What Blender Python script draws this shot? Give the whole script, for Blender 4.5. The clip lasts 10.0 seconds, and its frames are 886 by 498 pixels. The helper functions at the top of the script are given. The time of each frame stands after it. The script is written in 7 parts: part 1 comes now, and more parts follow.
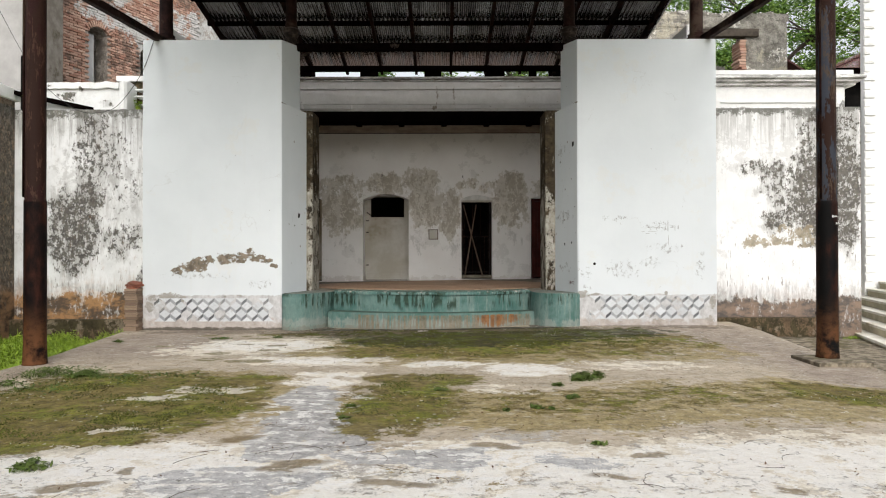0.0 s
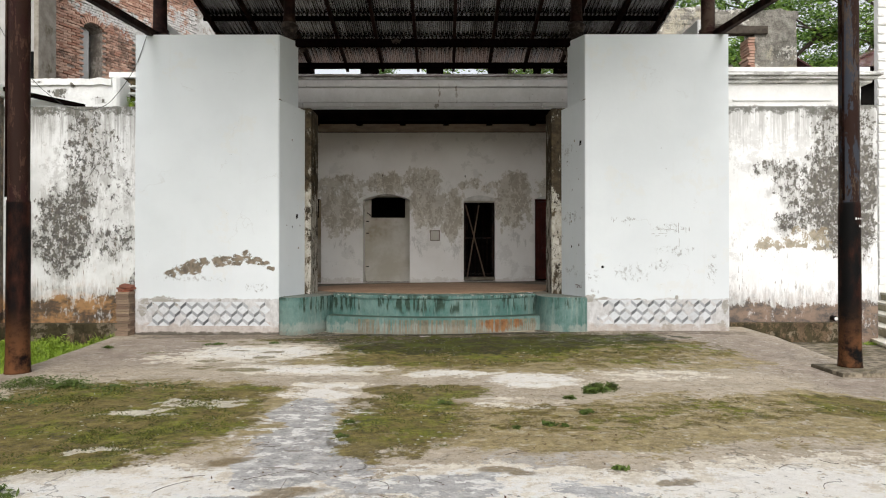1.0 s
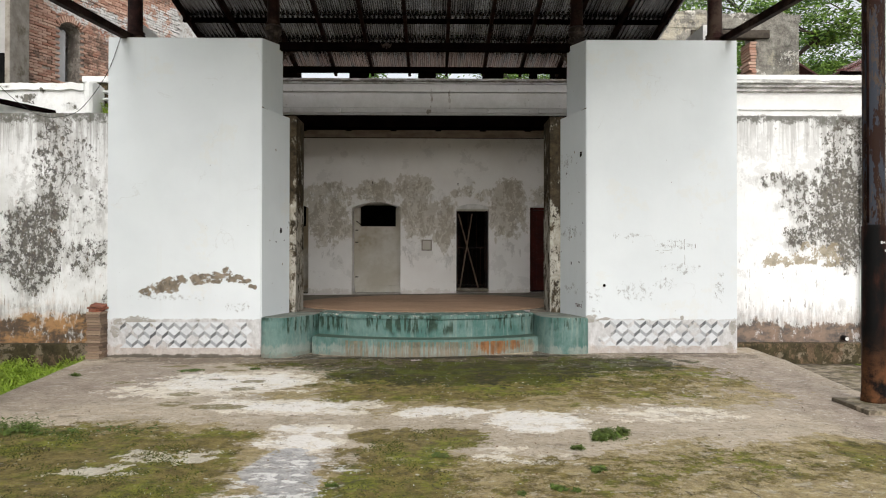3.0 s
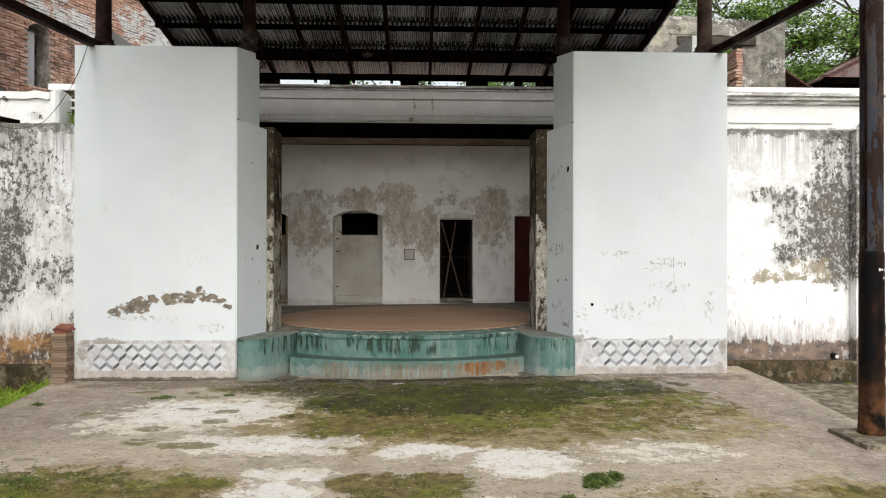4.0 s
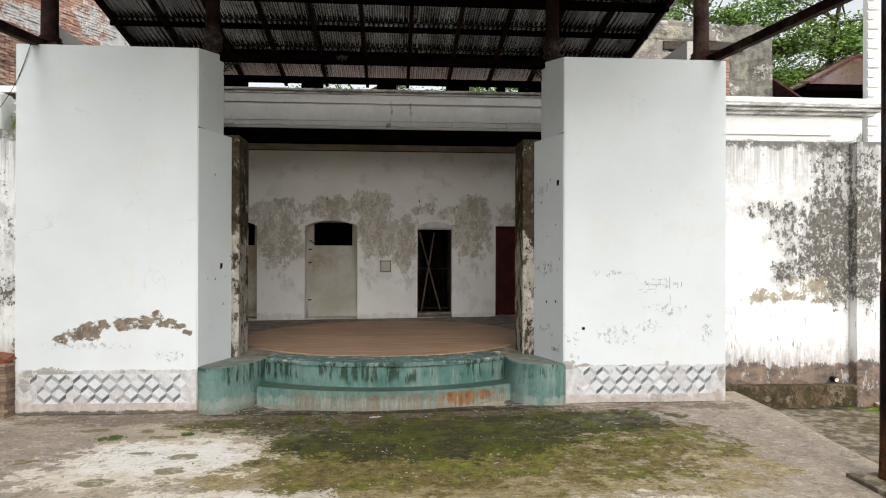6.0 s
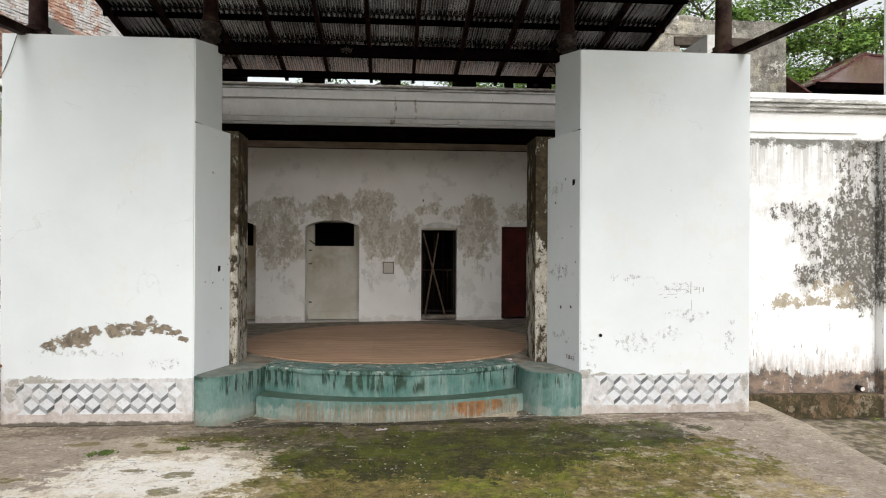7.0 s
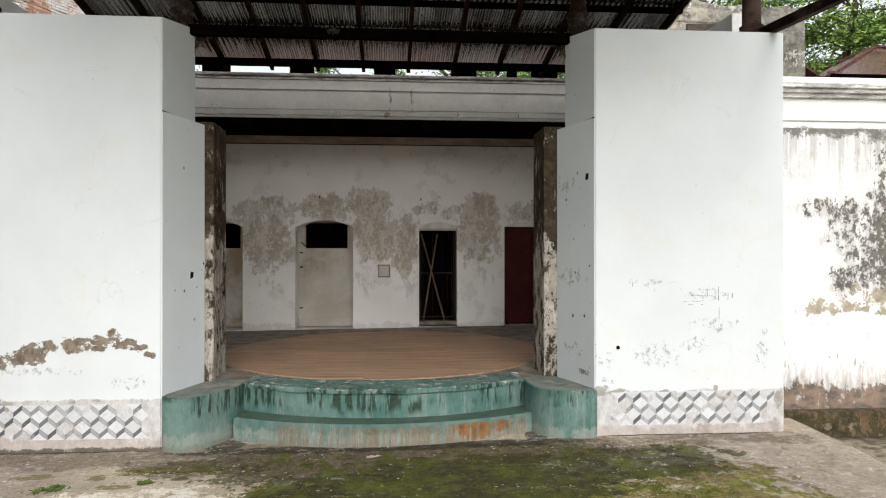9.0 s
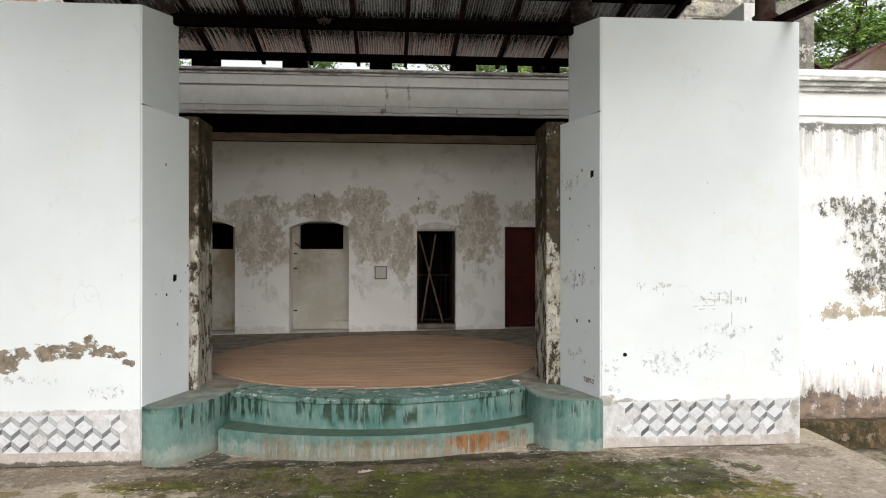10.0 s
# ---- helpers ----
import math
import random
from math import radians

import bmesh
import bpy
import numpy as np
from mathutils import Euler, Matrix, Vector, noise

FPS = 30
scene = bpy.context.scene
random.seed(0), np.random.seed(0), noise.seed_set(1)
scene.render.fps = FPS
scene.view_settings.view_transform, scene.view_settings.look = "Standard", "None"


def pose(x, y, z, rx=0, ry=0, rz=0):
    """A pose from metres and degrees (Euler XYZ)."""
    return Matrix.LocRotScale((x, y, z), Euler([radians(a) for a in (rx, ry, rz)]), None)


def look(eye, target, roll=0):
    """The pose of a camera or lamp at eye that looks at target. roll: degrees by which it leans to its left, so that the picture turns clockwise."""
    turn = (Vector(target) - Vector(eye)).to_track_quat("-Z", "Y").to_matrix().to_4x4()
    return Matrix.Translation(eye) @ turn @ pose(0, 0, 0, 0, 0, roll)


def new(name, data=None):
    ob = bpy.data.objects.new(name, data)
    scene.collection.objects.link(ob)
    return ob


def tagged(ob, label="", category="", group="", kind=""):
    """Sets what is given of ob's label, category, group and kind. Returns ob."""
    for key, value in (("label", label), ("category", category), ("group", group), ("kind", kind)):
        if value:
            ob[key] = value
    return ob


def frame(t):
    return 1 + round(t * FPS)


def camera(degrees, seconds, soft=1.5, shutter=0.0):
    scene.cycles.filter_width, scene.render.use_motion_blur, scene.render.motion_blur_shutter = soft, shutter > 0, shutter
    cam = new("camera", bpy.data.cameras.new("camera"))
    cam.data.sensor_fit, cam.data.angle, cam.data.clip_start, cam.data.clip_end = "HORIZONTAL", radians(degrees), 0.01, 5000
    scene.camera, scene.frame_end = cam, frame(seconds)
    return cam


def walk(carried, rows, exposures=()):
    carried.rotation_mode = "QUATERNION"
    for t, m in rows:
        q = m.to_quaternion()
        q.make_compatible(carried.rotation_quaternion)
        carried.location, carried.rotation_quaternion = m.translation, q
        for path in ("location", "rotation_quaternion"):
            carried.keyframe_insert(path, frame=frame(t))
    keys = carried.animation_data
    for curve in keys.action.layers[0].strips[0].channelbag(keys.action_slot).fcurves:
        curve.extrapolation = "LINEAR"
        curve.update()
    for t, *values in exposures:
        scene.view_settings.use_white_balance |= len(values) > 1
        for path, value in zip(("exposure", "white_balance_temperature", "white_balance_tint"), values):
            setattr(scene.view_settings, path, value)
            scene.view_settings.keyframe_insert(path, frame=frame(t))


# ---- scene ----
# ---- camera ----
cam = camera(65.8, 10.0, soft=1.1)
PATH = [
    (0, (0.276, -0.77, 1.174), (0.272, 1.23, 1.191), -0.1),
    (0.5, (0.255, -0.596, 1.184), (0.25, 1.404, 1.201), -0.0),
    (1, (0.238, -0.407, 1.212), (0.233, 1.593, 1.229), 0.0),
    (1.5, (0.22, -0.255, 1.239), (0.216, 1.745, 1.254), 0.1),
    (2, (0.211, -0.123, 1.243), (0.207, 1.877, 1.258), 0.1),
    (2.5, (0.193, 0.019, 1.295), (0.196, 2.019, 1.309), 0.1),
    (2.7, (0.196, 0.082, 1.36), (0.207, 2.082, 1.377), 0.1),
    (3.8, (0.219, 0.429, 1.742), (0.278, 2.428, 1.747), 0.1),
    (4, (0.208, 0.504, 1.772), (0.28, 2.503, 1.778), 0.1),
    (4.5, (0.225, 0.686, 1.853), (0.319, 2.683, 1.859), 0.2),
    (5, (0.223, 0.857, 1.926), (0.339, 2.854, 1.933), 0.2),
    (5.5, (0.187, 1.033, 1.999), (0.327, 3.028, 2.007), 0.3),
    (5.7, (0.183, 1.101, 2.018), (0.326, 3.096, 2.025), 0.2),
    (6.8, (0.025, 1.591, 2.054), (0.181, 3.584, 2.06), 0.3),
    (7, (0.025, 1.68, 2.073), (0.18, 3.674, 2.077), 0.3),
    (7.5, (0.002, 1.924, 2.087), (0.159, 3.918, 2.091), 0.2),
    (8, (0.023, 2.153, 2.095), (0.178, 4.147, 2.1), 0.1),
    (8.5, (0.067, 2.364, 2.095), (0.222, 4.358, 2.101), 0.1),
    (9, (0.112, 2.573, 2.103), (0.267, 4.567, 2.108), 0.0),
    (9.5, (0.149, 2.781, 2.105), (0.303, 4.775, 2.111), 0.0),
    (10, (0.18, 2.981, 2.116), (0.334, 4.975, 2.122), 0.0),
]
walk(cam, [(t, look(eye, target, roll)) for t, eye, target, roll in PATH],
     exposures=[(0.0, 0.09), (2.5, 0.10), (5.5, 0.15), (8.0, 0.25), (10.0, 0.29)])

# ---- light: bright overcast sky, a wide weak sun ----
SUN_EL, SUN_AZ = radians(37), radians(175)
world = bpy.data.worlds.new("sky")
scene.world = world
world.use_nodes = True
wn, wl = world.node_tree.nodes, world.node_tree.links
sky = wn.new("ShaderNodeTexSky")
sky.sky_type = "NISHITA"
sky.sun_disc = False
sky.sun_elevation, sky.sun_rotation = SUN_EL, SUN_AZ
sky.air_density, sky.dust_density, sky.ozone_density = 1.0, 4.0, 1.0
soft_sky = wn.new("ShaderNodeHueSaturation")
soft_sky.inputs["Saturation"].default_value = 0.32
wl.new(sky.outputs[0], soft_sky.inputs["Color"])
cloud = wn.new("ShaderNodeMix")
cloud.data_type = "RGBA"
cloud.inputs[0].default_value = 0.25
cloud.inputs[7].default_value = (8.2, 8.2, 8.1, 1.0)
wl.new(soft_sky.outputs[0], cloud.inputs[6])
wl.new(cloud.outputs[2], wn["Background"].inputs["Color"])
wn["Background"].inputs["Strength"].default_value = 0.165
sun_data = bpy.data.lights.new("sun", "SUN")
sun_data.energy, sun_data.angle, sun_data.color = 1.35, radians(40), (1.0, 0.975, 0.94)
sun = new("sun", sun_data)
sun_dir = Vector((math.sin(SUN_AZ) * math.cos(SUN_EL), math.cos(SUN_AZ) * math.cos(SUN_EL), math.sin(SUN_EL)))
sun.rotation_euler = sun_dir.to_track_quat("Z", "Y").to_euler()


# ---- material helpers ----
class Nodes:
    """A small writer of node materials. Values may be sockets, numbers or colours."""

    def __init__(self, name):
        self.mat = bpy.data.materials.new(name)
        self.mat.use_nodes = True
        self.nt = self.mat.node_tree
        self.bsdf = self.nt.nodes["Principled BSDF"]
        self.pos = self.nt.nodes.new("ShaderNodeNewGeometry").outputs["Position"]

    def put(self, socket, value):
        if isinstance(value, bpy.types.NodeSocket):
            self.nt.links.new(value, socket)
        elif isinstance(value, (tuple, list)) and socket.type == "RGBA":
            socket.default_value = (*value[:3], 1.0)
        else:
            socket.default_value = value

    def node(self, kind, **values):
        n = self.nt.nodes.new(kind)
        for key, value in values.items():
            self.put(n.inputs[key.replace("_", " ")], value)
        return n

    def scaled(self, sx, sy, sz, vec=None):
        n = self.nt.nodes.new("ShaderNodeMapping")
        self.put(n.inputs["Vector"], vec or self.pos)
        n.inputs["Scale"].default_value = (sx, sy, sz)
        return n.outputs[0]

    def noise(self, scale, detail=4, rough=0.55, vec=None, distortion=0.0, colour=False):
        n = self.node("ShaderNodeTexNoise", Vector=vec or self.pos, Scale=scale, Detail=detail, Roughness=rough, Distortion=distortion)
        return n.outputs["Color" if colour else "Fac"]

    def voronoi(self, scale, vec=None, feature="F1"):
        n = self.node("ShaderNodeTexVoronoi", Vector=vec or self.pos, Scale=scale)
        n.feature = feature
        return n.outputs["Distance"]

    def ramp(self, fac, *stops):
        n = self.nt.nodes.new("ShaderNodeValToRGB")
        els = n.color_ramp.elements
        while len(els) < len(stops):
            els.new(0.5)
        for e, (p, c) in zip(els, stops):
            e.position = p
            e.color = (c, c, c, 1) if isinstance(c, (int, float)) else (*c, 1)
        self.put(n.inputs[0], fac)
        return n.outputs[0]

    def step(self, value, lo, hi):
        n = self.node("ShaderNodeMapRange")
        self.put(n.inputs[0], value)
        n.inputs[1].default_value, n.inputs[2].default_value = lo, hi
        n.interpolation_type = "SMOOTHSTEP"
        return n.outputs[0]

    def calc(self, op, a, b=0.0):
        n = self.nt.nodes.new("ShaderNodeMath")
        n.operation = op
        n.use_clamp = op in ("MULTIPLY",)
        self.put(n.inputs[0], a)
        self.put(n.inputs[1], b)
        return n.outputs[0]

    def mix(self, fac, a, b):
        n = self.nt.nodes.new("ShaderNodeMix")
        n.data_type = "RGBA"
        self.put(n.inputs[0], fac)
        self.put(n.inputs[6], a)
        self.put(n.inputs[7], b)
        return n.outputs[2]

    def xyz(self, vec=None):
        n = self.node("ShaderNodeSeparateXYZ", Vector=vec or self.pos)
        return n.outputs

    def wobble(self, scale, amount, detail=3):
        """The position, pushed about by noise."""
        c = self.noise(scale, detail, colour=True)
        sub = self.nt.nodes.new("ShaderNodeVectorMath")
        sub.operation = "SUBTRACT"
        self.put(sub.inputs[0], c)
        sub.inputs[1].default_value = (0.5, 0.5, 0.5)
        mul = self.nt.nodes.new("ShaderNodeVectorMath")
        mul.operation = "SCALE"
        self.put(mul.inputs[0], sub.outputs[0])
        mul.inputs[3].default_value = amount * 2
        add = self.nt.nodes.new("ShaderNodeVectorMath")
        add.operation = "ADD"
        self.put(add.inputs[0], self.pos)
        self.put(add.inputs[1], mul.outputs[0])
        return add.outputs[0]

    def blob(self, u, v, cu, cv, ru, rv, soft=0.35):
        """An ellipse of the plane (u, v): 1 inside, 0 outside."""
        a = self.calc("DIVIDE", self.calc("SUBTRACT", u, cu), ru)
        b = self.calc("DIVIDE", self.calc("SUBTRACT", v, cv), rv)
        d = self.calc("ADD", self.calc("POWER", self.calc("ABSOLUTE", a), 2.0), self.calc("POWER", self.calc("ABSOLUTE", b), 2.0))
        return self.step(d, 1 + soft, 1 - soft)

    def blobs(self, u, v, rows, soft=0.35):
        out = None
        for row in rows:
            m = self.blob(u, v, *row[:4], soft)
            if len(row) > 4:
                m = self.calc("MULTIPLY", m, row[4])
            out = m if out is None else self.calc("MAXIMUM", out, m)
        return out

    def grain(self, a, stretch=(1, 1, 1)):
        """Fine uneven noise over three scales, about 0 to 1 with 0.5 in the middle."""
        vec = self.scaled(*stretch)
        f = self.calc("ADD", self.calc("MULTIPLY", self.noise(a, 5, 0.6, vec), 0.5), self.calc("ADD", self.calc("MULTIPLY", self.noise(a * 3.3, 4, 0.65, vec), 0.3), self.calc("MULTIPLY", self.noise(a * 11, 3, 0.65, vec), 0.2)))
        return self.step(f, 0.34, 0.66)

    def patchy(self, mask, grain, cover=0.6, edge=0.12):
        """A mask broken up by grain: where it is 1, about this share is covered."""
        lim = 1.0 - cover
        f = self.calc("SUBTRACT", self.calc("ADD", grain, mask), 1.0)
        return self.step(f, lim - edge, lim + edge)

    def done(self, colour, rough=0.8, height=None, bump=0.3, distance=0.01, metal=0.0, spec=0.3):
        self.put(self.bsdf.inputs["Base Color"], colour)
        self.put(self.bsdf.inputs["Roughness"], rough)
        self.put(self.bsdf.inputs["Metallic"], metal)
        self.put(self.bsdf.inputs["Specular IOR Level"], spec)
        if height is not None:
            b = self.node("ShaderNodeBump", Height=height, Strength=bump, Distance=distance)
            self.put(self.bsdf.inputs["Normal"], b.outputs[0])
        return self.mat


def wing_plaster(name, patches, scuffs, damps):
    """Whitewashed plaster with faint stains, grey damp low down and patches where the coat has come off."""
    n = Nodes(name)
    x, y, z = n.xyz(n.wobble(5, 0.07, 8))
    raw = n.xyz()
    base = n.mix(n.step(n.noise(0.9, 4), 0.35, 0.7), (0.675, 0.715, 0.735), (0.625, 0.665, 0.685))
    base = n.mix(n.calc("MULTIPLY", n.patchy(n.step(n.noise(1.1, 3), 0.45, 0.65), n.grain(3), 0.5), 0.22), base, (0.66, 0.64, 0.57))
    streak = n.noise(1.0, 5, 0.6, n.scaled(9, 9, 0.5))
    base = n.mix(n.calc("MULTIPLY", n.step(streak, 0.58, 0.75), 0.16), base, (0.60, 0.60, 0.56))
    # foot of the wall: damp pinkish grey render under worn whitewash
    g = n.grain(4)
    foot = n.patchy(n.step(n.xyz(n.wobble(3, 0.03, 5))[2], 0.575, 0.52), g, 0.90, 0.14)
    base = n.mix(n.calc("MULTIPLY", foot, 0.80), base, n.mix(n.grain(6, (1.6, 1, 0.8)), (0.32, 0.305, 0.295), (0.64, 0.63, 0.63)))
    damp = n.patchy(n.blobs(x, z, damps, 0.8), n.grain(5), 0.75, 0.08)
    base = n.mix(n.calc("MULTIPLY", damp, 0.8), base, n.mix(n.grain(9), (0.21, 0.195, 0.165), (0.36, 0.335, 0.29)))
    low = n.patchy(n.step(n.xyz(n.wobble(4, 0.05, 5))[2], 0.24, 0.10), n.grain(6), 0.85, 0.2)
    base = n.mix(n.calc("MULTIPLY", low, 0.75), base, n.mix(n.grain(9), (0.30, 0.245, 0.205), (0.52, 0.455, 0.41)))
    # broken dark line along the very bottom
    edge = n.patchy(n.step(raw[2], 0.075, 0.012), n.grain(6), 0.82, 0.2)
    base = n.mix(n.calc("MULTIPLY", edge, 0.85), base, (0.07, 0.06, 0.042))
    scuff = n.patchy(n.blobs(x, z, scuffs, 0.9), n.grain(11, (1.3, 1, 1.1)), 0.34, 0.10)
    base = n.mix(n.calc("MULTIPLY", scuff, 0.7), base, (0.27, 0.275, 0.265))
    hair = n.calc("MULTIPLY", n.step(n.voronoi(0.55, n.wobble(2.2, 0.45, 5), "DISTANCE_TO_EDGE"), 0.0045, 0.001), n.step(n.noise(1.3, 3), 0.50, 0.58))
    base = n.mix(n.calc("MULTIPLY", hair, 0.2), base, (0.36, 0.34, 0.31))
    specks = n.calc("MULTIPLY", n.step(n.noise(22, 2), 0.735, 0.755), n.step(n.noise(1.2, 2), 0.45, 0.6))
    base = n.mix(specks, base, (0.20, 0.18, 0.16))
    # come-off patches
    torn = n.xyz(n.wobble(11, 0.055, 9))
    peel = n.blobs(torn[0], torn[2], patches, 0.95)
    peel = n.patchy(peel, n.grain(7.0, (0.8, 1, 1.2)), 0.78, 0.035)
    under = n.mix(n.grain(9, (1, 1, 0.6)), (0.095, 0.08, 0.062), (0.32, 0.265, 0.20))
    rim = n.calc("MULTIPLY", n.step(peel, 0.02, 0.3), n.step(peel, 0.98, 0.6))
    base = n.mix(peel, base, under)
    base = n.mix(n.calc("MULTIPLY", rim, 0.6), base, (0.10, 0.085, 0.07))
    height = n.calc("SUBTRACT", n.calc("MULTIPLY", n.noise(6, 7, 0.65), 0.3), n.calc("MULTIPLY", peel, 0.8))
    return n.done(base, 0.85, height, 0.6, 0.02)


def weathered(name, stains, base_hi, base_lo, foot_z, rust=0.6, grime=1.0, dark=(0.028, 0.024, 0.018), axis=0, cover=0.62, tan=(), damp_lo=(0.055, 0.038, 0.028), damp_hi=(0.28, 0.165, 0.085)):
    """Old lime plaster with black mould, drips from the top and a brown damp foot."""
    n = Nodes(name)
    comp = n.xyz(n.wobble(2.6, 0.28, 6))
    u, v = comp[axis], comp[2]
    raw = n.xyz()
    base = n.mix(n.step(n.noise(1.3, 6, 0.65), 0.35, 0.68), base_hi, base_lo)
    base = n.mix(n.calc("MULTIPLY", n.patchy(n.step(n.noise(0.9, 3), 0.35, 0.65), n.grain(5), 0.5), 0.4 * grime), base, (0.36, 0.355, 0.34))
    drip = n.grain(1.0, (13, 13, 0.5))
    top = n.calc("MULTIPLY", n.step(raw[2], 2.5, 3.6), n.step(raw[2], 3.70, 3.66))
    base = n.mix(n.calc("MULTIPLY", n.patchy(top, drip, 0.7, 0.4), 0.6 * grime), base, (0.15, 0.14, 0.12))
    crown = n.calc("MULTIPLY", n.step(raw[2], 3.3, 3.66), n.step(raw[2], 3.70, 3.66))
    base = n.mix(n.calc("MULTIPLY", n.patchy(crown, n.grain(5), 0.8, 0.2), 0.8), base, (0.07, 0.068, 0.052))
    # mould
    mask = n.blobs(u, v, stains, 0.8)
    halo = n.patchy(mask, n.grain(2.0, (3.0, 3.0, 0.6)), 0.85, 0.3)
    base = n.mix(n.calc("MULTIPLY", halo, 0.45), base, (0.30, 0.29, 0.27))
    mould = n.patchy(mask, n.grain(10, (1.1, 1.1, 0.8)), cover, 0.10)
    flecks = n.step(n.voronoi(15, n.wobble(11, 0.07, 4)), 0.34, 0.24)
    mould = n.calc("MULTIPLY", mould, n.calc("SUBTRACT", 1.0, n.calc("MULTIPLY", flecks, 0.45)))
    ticks = n.calc("MULTIPLY", n.step(n.noise(1.0, 3, 0.6, n.scaled(34, 34, 5)), 0.66, 0.69), n.calc("MULTIPLY", n.step(raw[2], 0.4, 0.7), n.step(raw[2], 2.0, 1.2)))
    base = n.mix(n.calc("MULTIPLY", ticks, 0.7), base, (0.16, 0.14, 0.11))
    base = n.mix(n.calc("MULTIPLY", mould, 0.9), base, n.mix(n.grain(14), dark, (0.15, 0.135, 0.11)))
    if tan:
        bared = n.patchy(n.blobs(u, v, tan, 0.7), n.grain(9, (1, 1, 0.7)), 0.55, 0.08)
        base = n.mix(n.calc("MULTIPLY", bared, 0.9), base, n.mix(n.grain(9), (0.22, 0.18, 0.12), (0.42, 0.36, 0.26)))
    # damp foot
    damp = n.calc("MULTIPLY", n.patchy(n.step(raw[2], foot_z + 0.85, foot_z + 0.3), n.grain(2.2, (5, 5, 0.9)), 0.8, 0.6), 0.55)
    solid = n.patchy(n.step(n.xyz(n.wobble(2.2, 0.16, 6))[2], foot_z + 0.52, foot_z + 0.26), n.grain(4, (2, 2, 0.9)), 0.92, 0.25)
    damp = n.calc("MAXIMUM", damp, solid)
    base = n.mix(n.calc("MULTIPLY", damp, rust), base, n.mix(n.step(n.noise(3.2, 7, 0.7, n.scaled(1, 1, 1.6)), 0.40, 0.60), damp_lo, damp_hi))
    height = n.calc("SUBTRACT", n.noise(7, 8, 0.7), n.calc("MULTIPLY", mould, 0.6))
    return n.done(base, 0.88, height, 0.6, 0.02)


def plain_noise(name, a, b, scale=6, rough=0.8, bump=0.3, detail=6, spread=(0.35, 0.65), metal=0.0, stretch=(1, 1, 1), c=None, distance=0.01, spec=0.3):
    n = Nodes(name)
    vec = n.scaled(*stretch)
    f = n.noise(scale, detail, 0.65, vec)
    colour = n.mix(n.step(f, *spread), a, b)
    if c:
        colour = n.mix(n.step(n.noise(scale * 0.3, 5, 0.7, vec), 0.52, 0.66), colour, c)
    return n.done(colour, rough, n.noise(scale * 2, 6, 0.7, vec), bump, distance, metal, spec)


def random_noise(name, a, b, c, scale=8, rough=0.85, bump=0.4):
    """For pieces: each one takes its own shade between a and b, with stains of c."""
    n = Nodes(name)
    r = n.nt.nodes.new("ShaderNodeObjectInfo").outputs["Random"]
    isl = n.nt.nodes["Geometry"].outputs["Random Per Island"] if "Geometry" in n.nt.nodes else r
    mixed = n.calc("FRACT", n.calc("ADD", r, isl))
    colour = n.mix(mixed, a, b)
    colour = n.mix(n.step(n.noise(scale * 0.4, 6, 0.7), 0.5, 0.68), colour, c)
    colour = n.mix(n.calc("MULTIPLY", n.step(n.noise(scale * 3, 4, 0.7), 0.45, 0.7), 0.35), colour, tuple(v * 0.5 for v in a))
    return n.done(colour, rough, n.noise(scale * 4, 5, 0.7), bump, 0.006)


